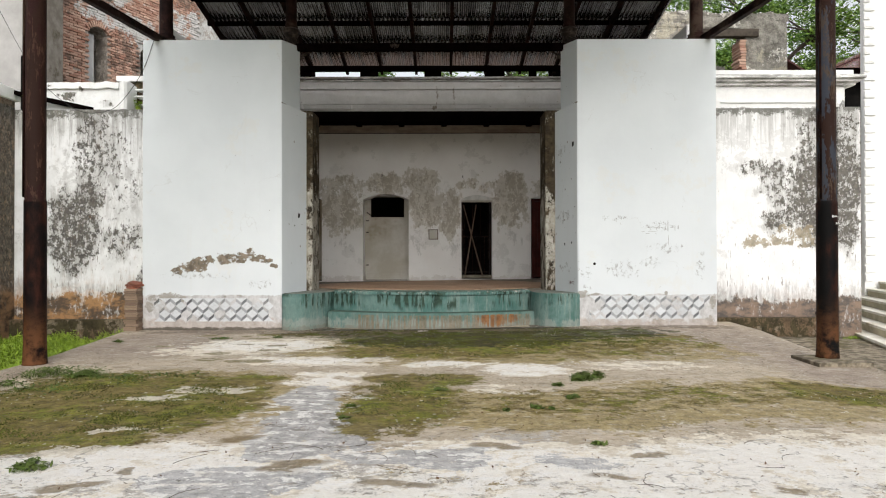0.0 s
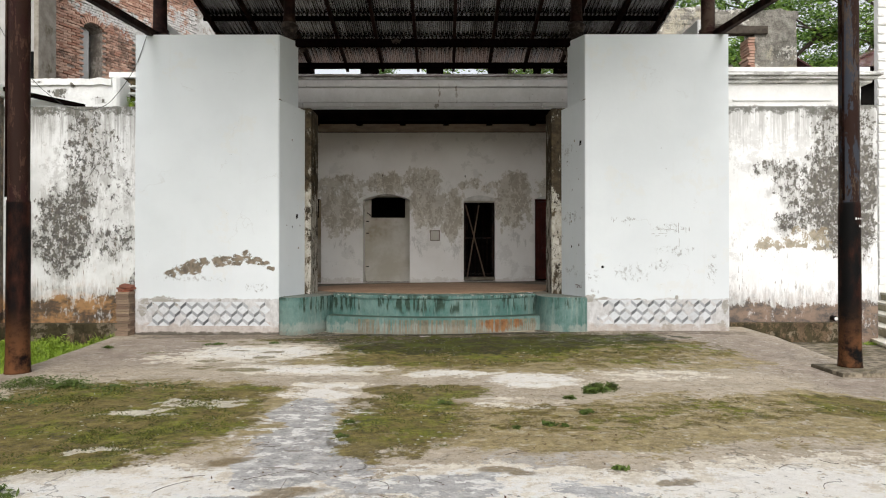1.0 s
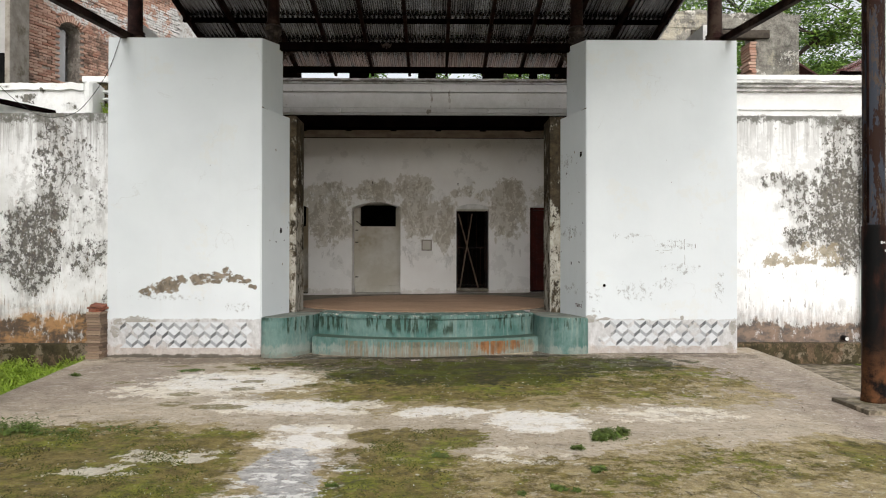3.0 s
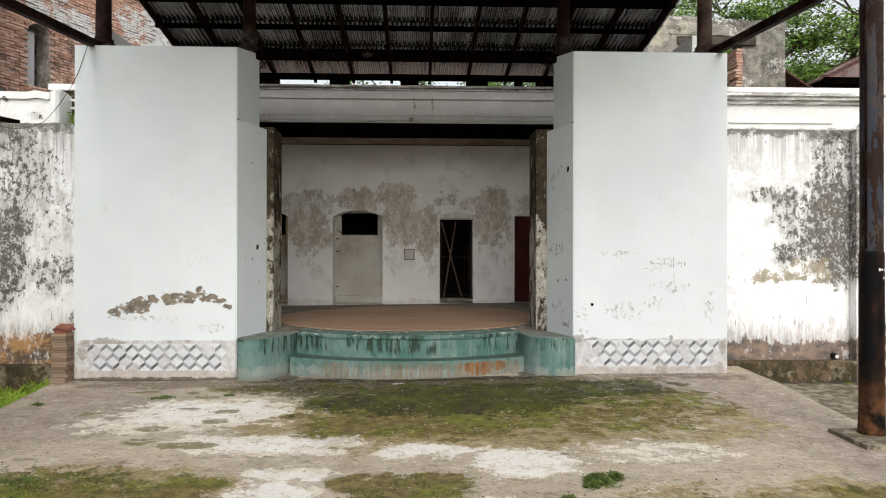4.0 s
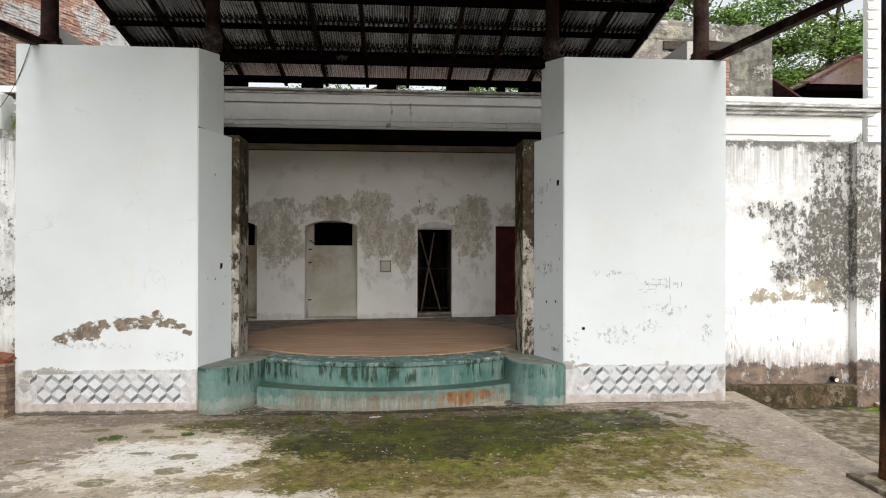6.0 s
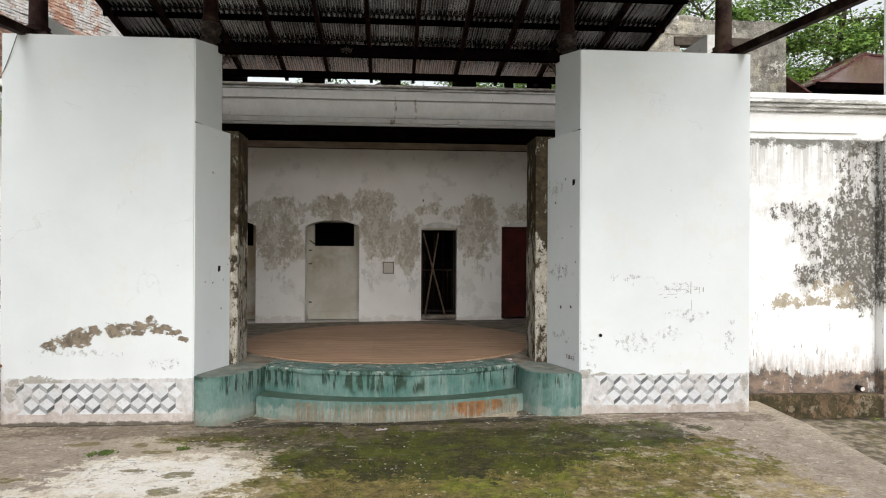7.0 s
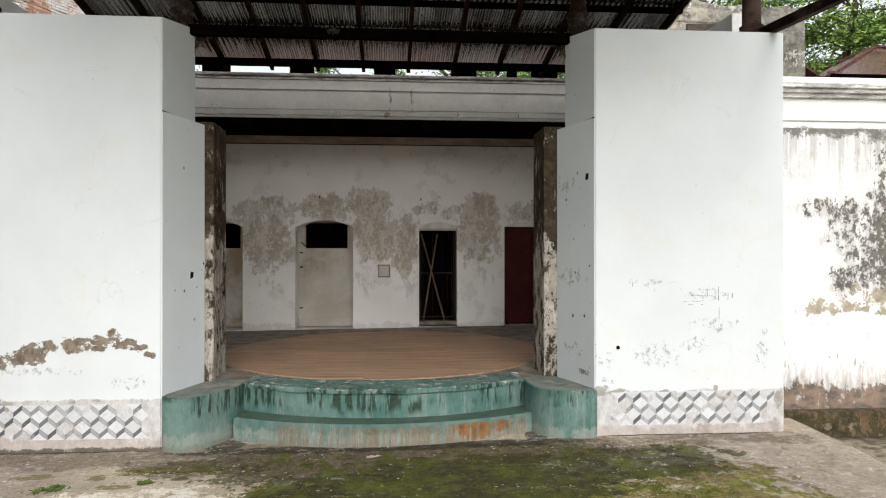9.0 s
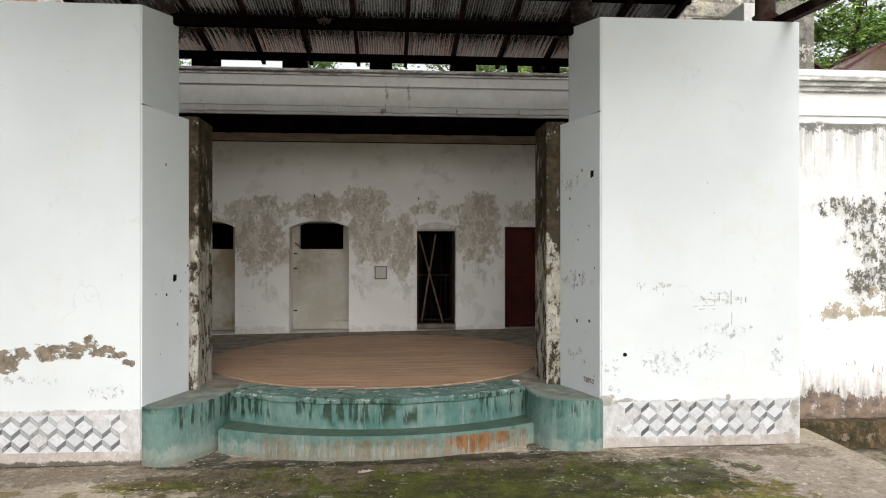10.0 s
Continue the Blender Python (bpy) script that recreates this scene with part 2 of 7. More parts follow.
def concrete_pavement():
    """Old cement pavement: moss, brown film, chalky white wear and a grey mended strip."""
    n = Nodes("pavement_concrete")
    w = n.xyz(n.wobble(1.6, 0.36, 7))
    u, v = w[0], w[1]
    g1, g2, g3 = n.grain(1.7), n.grain(4.0), n.grain(9.0)
    base = n.mix(g1, (0.33, 0.265, 0.18), (0.60, 0.51, 0.39))
    base = n.mix(n.calc("MULTIPLY", g3, 0.4), base, (0.58, 0.52, 0.44))
    # pinkish bare cement at the flanks
    bare = n.blobs(u, v, [(-3.6, 8.4, 1.0, 1.7), (3.9, 8.6, 1.0, 2.0), (4.3, 6.0, 0.5, 2.0), (-4.0, 5.8, 0.25, 1.2)], 0.8)
    base = n.mix(n.calc("MULTIPLY", bare, 0.75), base, n.mix(g2, (0.215, 0.165, 0.135), (0.42, 0.345, 0.29)))
    # olive algae film over the middle
    film = n.blobs(u, v, [(0.9, 4.5, 1.7, 0.75), (2.6, 4.75, 1.6, 0.85), (-2.2, 4.8, 1.35, 1.5), (0.6, 7.7, 2.4, 1.3), (0.2, 2.8, 0.8, 0.15, 0.8), (2.6, 7.6, 1.6, 0.9, 0.8), (3.6, 5.3, 0.8, 0.5)], 0.7)
    film = n.patchy(film, n.grain(2.6), 0.90, 0.12)
    base = n.mix(n.calc("MULTIPLY", film, 0.88), base, n.mix(g3, (0.17, 0.128, 0.046), (0.47, 0.37, 0.17)))
    # moss
    moss = n.blobs(u, v, [(-2.5, 4.8, 1.2, 1.3), (-1.75, 4.6, 0.58, 1.0), (-2.2, 3.85, 0.8, 0.62), (-3.1, 5.3, 0.5, 0.85), (-3.2, 4.2, 0.7, 0.9), (-1.6, 5.4, 0.38, 0.6), (-0.05, 4.8, 0.5, 1.1), (0.1, 5.6, 0.55, 0.42), (-0.25, 4.2, 0.3, 0.55), (0.6, 8.15, 1.6, 1.2), (1.9, 8.0, 1.4, 1.1, 0.75), (0.2, 9.4, 2.5, 0.5), (2.8, 8.6, 1.2, 0.6, 0.75), (3.4, 8.1, 0.6, 0.35, 0.6), (-0.4, 7.4, 0.6, 0.45), (3.7, 5.1, 0.6, 0.5), (1.2, 4.7, 0.8, 0.6, 0.55), (2.5, 5.0, 0.9, 0.5, 0.55)], 0.8)
    mossy = n.patchy(moss, n.grain(4.6), 0.93, 0.12)
    lush = n.calc("MULTIPLY", n.step(n.noise(1.5, 6, 0.6), 0.45, 0.60), n.step(g2, 0.1, 0.6))
    green = n.mix(lush, n.mix(g3, (0.085, 0.064, 0.018), (0.33, 0.262, 0.08)), n.mix(g3, (0.065, 0.08, 0.008), (0.285, 0.305, 0.025)))
    base = n.mix(n.calc("MULTIPLY", mossy, 0.94), base, green)
    # soaked moss below the stage
    wet = n.blobs(u, v, [(0.7, 9.2, 2.5, 0.8), (0.5, 8.6, 1.8, 0.8), (2.5, 9.2, 1.2, 0.55), (-1.3, 9.45, 1.0, 0.25)], 0.8)
    wet = n.patchy(wet, n.grain(3.6), 0.90, 0.07)
    soaked = n.mix(n.step(n.noise(1.8, 6, 0.62), 0.45, 0.58), n.mix(g3, (0.013, 0.015, 0.004), (0.058, 0.056, 0.014)), n.mix(g2, (0.02, 0.032, 0.002), (0.115, 0.135, 0.008)))
    base = n.mix(n.calc("MULTIPLY", wet, 0.92), base, soaked)
    # brown dirt washed against the steps and walls
    dirt = n.patchy(n.blobs(u, v, [(-2.2, 9.75, 2.4, 0.42), (0.2, 9.75, 2.6, 0.4), (3.4, 9.8, 1.4, 0.28), (-1.2, 9.2, 1.2, 0.3, 0.8)], 0.8), n.grain(3.4), 0.80, 0.14)
    base = n.mix(n.calc("MULTIPLY", dirt, 0.75), base, n.mix(g3, (0.085, 0.062, 0.042), (0.25, 0.195, 0.145)))
    # chalky wear
    chalk = n.blobs(u, v, [(-2.1, 8.05, 1.15, 0.78), (-2.6, 7.55, 0.8, 0.35), (-1.2, 6.85, 0.95, 0.42), (-0.85, 5.5, 0.36, 0.32), (-0.75, 5.95, 0.4, 0.18), (1.13, 6.2, 0.52, 0.42), (0.3, 6.55, 0.55, 0.3), (-1.4, 3.15, 1.1, 0.4), (0.6, 3.2, 1.2, 0.35), (2.4, 3.2, 1.6, 0.6), (2.3, 6.5, 0.9, 0.35, 0.8), (-2.15, 4.85, 0.42, 0.2, 0.85), (-1.75, 5.2, 0.5, 0.2, 0.75), (-1.9, 3.78, 0.25, 0.06, 0.8), (0.9, 5.2, 0.5, 0.25, 0.6), (0.5, 1.3, 4.5, 1.75)], 0.8)
    wear = n.patchy(chalk, n.grain(3.8), 0.76, 0.06)
    # bluish grey cement showing between the flakes of the near stretch
    bald = n.patchy(n.blobs(u, v, [(0.3, 2.4, 3.6, 0.9), (-2.0, 2.9, 1.6, 0.5), (3.0, 2.6, 1.6, 0.5), (1.2, 3.55, 1.0, 0.3, 0.8)], 0.8), n.grain(2.4), 0.62, 0.08)
    base = n.mix(n.calc("MULTIPLY", bald, 0.6), base, n.mix(g3, (0.33, 0.325, 0.325), (0.60, 0.59, 0.575)))
    base = n.mix(n.calc("MULTIPLY", wear, 0.88), base, n.mix(g3, (0.60, 0.53, 0.42), (0.95, 0.905, 0.80)))
    bright = n.patchy(n.blobs(u, v, [(1.13, 6.2, 0.5, 0.38), (0.3, 6.55, 0.5, 0.24), (-0.85, 5.5, 0.32, 0.26), (-0.77, 5.9, 0.35, 0.12), (-1.3, 3.15, 0.8, 0.3), (2.3, 3.2, 1.3, 0.42), (-2.1, 8.1, 0.95, 0.55), (-1.2, 6.85, 0.7, 0.3), (0.6, 2.0, 3.2, 1.1), (-1.5, 2.95, 1.3, 0.35), (1.7, 3.0, 1.7, 0.5)], 0.9), n.grain(5.0), 0.70, 0.05)
    base = n.mix(n.calc("MULTIPLY", bright, 0.85), base, n.mix(n.grain(14), (0.80, 0.77, 0.71), (0.94, 0.925, 0.89)))
    # grey mended strip
    strip = n.blobs(u, v, [(-0.84, 4.8, 0.25, 0.52), (-0.72, 4.1, 0.30, 0.5), (-0.62, 3.5, 0.38, 0.35), (-0.85, 2.85, 0.5, 0.28), (0.1, 3.2, 0.5, 0.18), (1.05, 3.13, 0.28, 0.14, 0.8)], 0.35)
    strip = n.patchy(strip, n.grain(6), 0.86, 0.06)
    base = n.mix(n.calc("MULTIPLY", strip, 0.88), base, n.mix(n.grain(12), (0.24, 0.24, 0.25), (0.62, 0.615, 0.61)))
    lime = n.calc("MULTIPLY", n.blobs(u, v, [(-0.76, 4.4, 0.4, 0.9), (-0.3, 3.1, 1.3, 0.5), (-1.6, 2.7, 1.2, 0.4)], 0.5), n.step(n.noise(7.5, 7, 0.7, n.scaled(0.8, 1.3, 1)), 0.545, 0.56))
    base = n.mix(n.calc("MULTIPLY", lime, 0.9), base, (0.86, 0.85, 0.82))
    # straw-brown spots and small dark moss spots
    spots = n.blobs(u, v, [(-0.57, 3.07, 0.22, 0.09), (-1.02, 3.63, 0.16, 0.09), (-0.02, 2.7, 0.2, 0.07), (1.5, 3.32, 0.11, 0.06), (1.18, 2.86, 0.13, 0.07), (-1.66, 2.76, 0.18, 0.06), (-1.46, 2.94, 0.05, 0.035), (2.08, 2.64, 0.1, 0.06), (0.66, 3.32, 0.15, 0.08)], 0.5)
    base = n.mix(n.calc("MULTIPLY", spots, 0.8), base, n.mix(g3, (0.13, 0.09, 0.035), (0.28, 0.20, 0.10)))
    raw = n.xyz(n.wobble(5, 0.07, 4))
    tufts = n.blobs(raw[0], raw[1], [(-3.39, 8.06, 0.17, 0.09), (-2.44, 7.40, 0.17, 0.12), (-2.40, 6.94, 0.17, 0.11), (-1.89, 7.70, 0.15, 0.11), (-1.90, 8.15, 0.16, 0.1), (-1.14, 7.86, 0.16, 0.14), (-2.33, 8.88, 0.17, 0.09), (-2.36, 8.30, 0.14, 0.05), (-3.17, 9.20, 0.2, 0.09), (-2.58, 9.13, 0.1, 0.09), (-1.89, 6.80, 0.3, 0.12), (-2.1, 9.35, 0.4, 0.1)], 0.5)
    base = n.mix(n.calc("MULTIPLY", n.patchy(tufts, n.grain(9), 0.8, 0.2), 0.85), base, n.mix(g3, (0.09, 0.075, 0.018), (0.23, 0.185, 0.055)))
    crack = n.step(n.voronoi(0.9, n.wobble(3, 0.3, 4), "DISTANCE_TO_EDGE"), 0.010, 0.0)
    base = n.mix(n.calc("MULTIPLY", crack, n.calc("MULTIPLY", n.step(n.noise(0.8, 2), 0.5, 0.6), 0.6)), base, (0.08, 0.065, 0.05))
    fine = n.noise(21, 9, 0.85)
    bare_share = n.calc("SUBTRACT", 1.0, n.calc("MULTIPLY", n.calc("MAXIMUM", mossy, wet), 0.8))
    base = n.mix(n.calc("MULTIPLY", n.step(fine, 0.47, 0.37), n.calc("SUBTRACT", 0.72, n.calc("MULTIPLY", wear, 0.42))), base, (0.07, 0.055, 0.032))
    base = n.mix(n.calc("MULTIPLY", n.step(fine, 0.54, 0.65), n.calc("MULTIPLY", bare_share, 0.6)), base, (0.80, 0.73, 0.60))
    # dark line on the yard along the foot of wings and steps
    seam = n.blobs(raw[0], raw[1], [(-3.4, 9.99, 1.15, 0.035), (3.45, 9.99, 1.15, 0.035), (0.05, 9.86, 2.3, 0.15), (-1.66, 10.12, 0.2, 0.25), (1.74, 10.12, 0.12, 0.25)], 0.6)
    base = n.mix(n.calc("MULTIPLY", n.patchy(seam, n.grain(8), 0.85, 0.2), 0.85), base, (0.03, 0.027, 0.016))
    chips = n.calc("MULTIPLY", n.step(n.voronoi(13, n.wobble(8, 0.05, 3)), 0.20, 0.12), n.step(n.noise(1.9, 4), 0.50, 0.60))
    base = n.mix(n.calc("MULTIPLY", chips, 0.75), base, (0.80, 0.77, 0.70))
    clods = n.calc("MULTIPLY", n.step(n.voronoi(9, n.wobble(7, 0.06, 3)), 0.15, 0.08), n.step(n.noise(1.4, 4), 0.50, 0.58))
    base = n.mix(n.calc("MULTIPLY", clods, 0.7), base, (0.06, 0.05, 0.03))
    grit = n.step(n.noise(70, 2, 0.6), 0.66, 0.72)
    base = n.mix(n.calc("MULTIPLY", grit, n.calc("MULTIPLY", bare_share, 0.45)), base, (0.64, 0.60, 0.53))
    pits = n.step(n.noise(45, 2, 0.6), 0.30, 0.25)
    base = n.mix(n.calc("MULTIPLY", pits, 0.6), base, (0.055, 0.045, 0.035))
    flake = n.calc("MULTIPLY", n.step(n.noise(5.5, 8, 0.72, n.scaled(0.8, 1.5, 1)), 0.57, 0.59), n.calc("SUBTRACT", 1.0, n.calc("MULTIPLY", mossy, 0.9)))
    base = n.mix(n.calc("MULTIPLY", flake, n.calc("ADD", n.calc("MULTIPLY", chalk, 0.5), 0.22)), base, (0.84, 0.81, 0.75))
    scab = n.calc("MULTIPLY", n.step(n.noise(4.6, 8, 0.7, n.scaled(0.8, 1.6, 1)), 0.405, 0.385), n.calc("SUBTRACT", 1.0, n.calc("MULTIPLY", wear, 0.7)))
    base = n.mix(n.calc("MULTIPLY", scab, 0.55), base, (0.16, 0.125, 0.085))
    height = n.calc("ADD", n.calc("MULTIPLY", n.noise(14, 9, 0.8), 0.8), n.calc("MULTIPLY", mossy, n.noise(45, 5, 0.8)))
    return n.done(base, n.ramp(mossy, (0, 0.72), (1, 0.95)), height, 0.9, 0.03)


def teal_paint():
    """Worn sea-green lime paint over cement, with dark runs and rusty drips on the front."""
    n = Nodes("teal_paint")
    raw = n.xyz()
    base = n.mix(n.step(n.noise(2.2, 6, 0.65), 0.35, 0.68), (0.066, 0.155, 0.138), (0.17, 0.26, 0.238))
    runs = n.grain(1.0, (11, 11, 0.9))
    base = n.mix(n.calc("MULTIPLY", n.step(runs, 0.5, 0.9), 0.5), base, (0.27, 0.32, 0.29))
    base = n.mix(n.calc("MULTIPLY", n.grain(9, (1, 1, 0.5)), 0.4), base, (0.04, 0.085, 0.07))
    cluster = n.step(n.noise(1.7, 3), 0.40, 0.50)
    edge = n.calc("ADD", raw[2], n.calc("MULTIPLY", n.noise(1.0, 2, 0.5, n.scaled(7, 7, 0.1)), 0.30))
    top = n.calc("MULTIPLY", n.calc("MULTIPLY", n.step(edge, 0.44, 0.54), n.step(edge, 0.80, 0.70)), cluster)
    streaks = n.step(n.noise(1.0, 5, 0.65, n.scaled(15, 15, 1.6)), 0.48, 0.54)
    base = n.mix(n.calc("MULTIPLY", n.calc("MULTIPLY", streaks, top), 0.92), base, n.mix(n.grain(7), (0.006, 0.018, 0.009), (0.035, 0.065, 0.042)))
    # pale washed band on the lower half
    wash = n.patchy(n.step(raw[2], 0.26, 0.10), n.grain(3, (2, 2, 0.8)), 0.75, 0.25)
    base = n.mix(n.calc("MULTIPLY", wash, 0.6), base, n.mix(n.grain(6), (0.20, 0.225, 0.20), (0.35, 0.36, 0.32)))
    # rusty drips on the low step
    w = n.xyz(n.wobble(4, 0.08, 4))
    low = n.step(raw[2], 0.245, 0.225)
    drips = n.grain(1.0, (20, 20, 0.8))
    wide = n.calc("MULTIPLY", n.blobs(w[0], w[2], [(0.1, 0.1, 0.95, 0.3, 0.95), (-0.95, 0.1, 0.25, 0.3), (1.3, 0.1, 0.4, 0.3), (0.75, 0.1, 0.3, 0.3, 0.9)], 0.8), low)
    base = n.mix(n.calc("MULTIPLY", n.patchy(wide, drips, 0.62, 0.25), 0.7), base, n.mix(n.grain(8), (0.11, 0.065, 0.03), (0.27, 0.19, 0.12)))
    hot = n.calc("MULTIPLY", n.blobs(w[0], w[2], [(1.05, 0.16, 0.26, 0.12), (1.33, 0.19, 0.14, 0.08)], 0.8), low)
    base = n.mix(n.calc("MULTIPLY", n.patchy(hot, drips, 0.72, 0.25), 0.92), base, n.mix(n.grain(10), (0.13, 0.05, 0.014), (0.28, 0.13, 0.045)))
    foot = n.patchy(n.step(raw[2], 0.12, 0.01), n.grain(6), 0.7, 0.2)
    base = n.mix(n.calc("MULTIPLY", foot, 0.55), base, (0.17, 0.155, 0.12))
    chips = n.patchy(n.step(raw[2], 0.53, 0.575), n.grain(5, (1.4, 1.4, 2)), 0.24, 0.05)
    base = n.mix(n.calc("MULTIPLY", chips, 0.85), base, (0.56, 0.52, 0.47))
    # dark green film on the flat treads
    up = n.nt.nodes["Geometry"].outputs["Normal"]
    flat = n.step(n.xyz(up)[2], 0.7, 0.95)
    base = n.mix(n.calc("MULTIPLY", n.calc("MULTIPLY", flat, n.step(raw[2], 0.4, 0.3)), 0.75), base, n.mix(n.grain(5), (0.025, 0.05, 0.03), (0.08, 0.11, 0.075)))
    return n.done(base, 0.65, n.noise(8, 7, 0.7), 0.5, 0.015, spec=0.25)


def corrugated(name, a, b, metal=0.9, rust=0.4):
    """Corrugated sheet, streaked along the fall, with rust and a painted pink highlight towards the eave."""
    n = Nodes(name)
    long = n.noise(1.0, 6, 0.65, n.scaled(3.5, 0.4, 1))
    c = n.mix(n.step(long, 0.36, 0.64), a, b)
    c = n.mix(n.calc("MULTIPLY", n.patchy(n.step(n.noise(0.8, 3), 0.4, 0.62), n.grain(2.5, (6, 0.6, 1)), 0.6, 0.12), rust), c, (0.05, 0.026, 0.020))
    # pale pink tint: light coming in behind the eave, put into the colour
    if rust > 0.3:
        eave = n.patchy(n.step(n.xyz()[1], 12.2, 13.6), n.grain(2, (8, 0.5, 1)), 0.75, 0.2)
        c = n.mix(n.calc("MULTIPLY", eave, 0.7), c, (0.62, 0.46, 0.41))
    return n.done(c, n.ramp(n.noise(3, 4), (0.3, 0.10), (0.7, 0.24)), n.noise(20, 3), 0.08, 0.004, metal)


M = {}
M["wing_west"] = wing_plaster("whitewash_west", [(-3.93, 0.93, 0.10, 0.055), (-3.75, 0.99, 0.16, 0.085), (-3.57, 1.03, 0.15, 0.13), (-3.43, 1.12, 0.08, 0.06), (-3.36, 1.08, 0.05, 0.04), (-3.17, 1.11, 0.14, 0.10), (-2.95, 1.13, 0.22, 0.085), (-2.77, 1.20, 0.08, 0.10), (-2.66, 1.12, 0.14, 0.06), (-2.52, 1.08, 0.11, 0.04), (-2.41, 1.01, 0.07, 0.035)], [(-3.6, 0.85, 0.8, 0.06), (-2.6, 0.72, 0.3, 0.1)], [(-4.3, 0.50, 0.12, 0.06), (-4.08, 0.52, 0.24, 0.07), (-3.86, 0.50, 0.09, 0.09), (-4.36, 0.36, 0.07, 0.1), (-2.95, 0.53, 0.35, 0.018, 0.8)])
M["wing_east"] = wing_plaster("whitewash_east", [(2.40, 0.93, 0.012, 0.03)], [(2.25, 1.8, 0.1, 0.14), (2.25, 0.95, 0.1, 0.12), (2.2, 2.9, 0.08, 0.15), (3.75, 1.28, 0.45, 0.1), (2.5, 0.9, 0.14, 0.15), (3.1, 0.95, 0.4, 0.2), (2.5, 0.66, 0.15, 0.05), (3.65, 1.62, 0.35, 0.1), (2.95, 1.75, 0.3, 0.06), (4.3, 1.0, 0.12, 0.3), (3.5, 1.05, 0.25, 0.12)], [(2.45, 0.56, 0.10, 0.06), (2.62, 0.55, 0.12, 0.03), (3.17, 0.53, 0.06, 0.03), (3.75, 0.55, 0.04, 0.04), (4.49, 0.45, 0.07, 0.12), (3.65, 0.11, 0.10, 0.08), (4.46, 0.12, 0.1, 0.1, 0.8)])
M["white_trim"] = plain_noise("white_trim", (0.45, 0.455, 0.455), (0.35, 0.355, 0.35), 2.2, 0.8, 0.3, 7, (0.4, 0.75), c=(0.42, 0.40, 0.355))
M["cornice_west"] = weathered("cornice_west", [(-6.2, 3.92, 0.16, 0.08), (-5.95, 4.03, 0.06, 0.05), (-5.5, 3.78, 0.2, 0.06, 0.7), (-6.6, 4.1, 0.2, 0.04, 0.8)], (0.82, 0.83, 0.82), (0.70, 0.71, 0.70), 3.0, 0.35, 0.35, cover=0.75, dark=(0.02, 0.024, 0.01))
M["wall_west"] = weathered("old_plaster_west", [(-6.05, 1.6, 0.55, 0.75), (-5.65, 2.9, 0.45, 0.8, 0.8), (-5.2, 1.45, 0.5, 0.35, 0.8), (-5.3, 2.6, 0.6, 1.0, 0.6), (-4.62, 1.9, 0.16, 1.6), (-4.75, 0.9, 0.2, 0.5, 0.9), (-5.75, 2.15, 0.3, 0.3)], (0.84, 0.85, 0.85), (0.66, 0.67, 0.66), 0.16, 0.95, damp_lo=(0.06, 0.034, 0.014), damp_hi=(0.36, 0.185, 0.062), cover=0.66, dark=(0.012, 0.011, 0.010))
M["wall_east"] = weathered("old_plaster_east", [(6.62, 2.2, 0.58, 1.0), (6.3, 1.78, 0.75, 0.25, 0.85), (5.75, 2.62, 0.55, 0.22, 0.8), (7.0, 2.2, 0.25, 1.1), (6.0, 2.3, 0.4, 0.4, 0.7), (6.7, 3.2, 0.5, 0.5, 0.75)], (0.83, 0.835, 0.83), (0.75, 0.755, 0.75), 0.05, 0.92, 0.75, damp_lo=(0.04, 0.028, 0.018), damp_hi=(0.20, 0.125, 0.08), cover=0.72, tan=[(6.1, 1.42, 0.8, 0.10), (5.55, 1.40, 0.22, 0.14), (6.2, 1.55, 0.5, 0.12)])
M["wall_far_west"] = weathered("mouldy_plaster", [(6.5, 2.0, 9.0, 2.2)], (0.30, 0.17, 0.075), (0.13, 0.085, 0.045), 0.2, 0.95, axis=1, cover=0.74, dark=(0.012, 0.010, 0.007))

def damp_and_shade(name, cover):
    """Rough damp render: rust-brown, with black-green algae and pale worn rims."""
    n = Nodes(name)
    base = n.mix(n.grain(3.5), (0.055, 0.038, 0.022), (0.19, 0.13, 0.08))
    algae = n.patchy(n.step(n.noise(1.4, 4), 0.2, 0.5), n.grain(4, (1.5, 1.5, 0.8)), cover, 0.12)
    base = n.mix(n.calc("MULTIPLY", algae, 0.85), base, n.mix(n.grain(7), (0.018, 0.017, 0.007), (0.06, 0.052, 0.022)))
    worn = n.patchy(n.step(n.noise(2.1, 3), 0.38, 0.6), n.grain(8), 0.5, 0.08)
    base = n.mix(n.calc("MULTIPLY", worn, 0.45), base, (0.34, 0.28, 0.21))
    return n.done(base, 0.9, n.noise(9, 8, 0.72), 0.9, 0.03)


# damp render of the ledge; also painted into the parapet recess as shade
M["damp_and_shade"] = damp_and_shade("damp_and_shade", 0.66)
M["damp_black"] = damp_and_shade("damp_black_foot", 0.86)
M["side_cement"] = plain_noise("side_cement", (0.30, 0.255, 0.19), (0.10, 0.083, 0.058), 7, 0.9, 0.8, 10, (0.40, 0.60), c=(0.095, 0.08, 0.03))


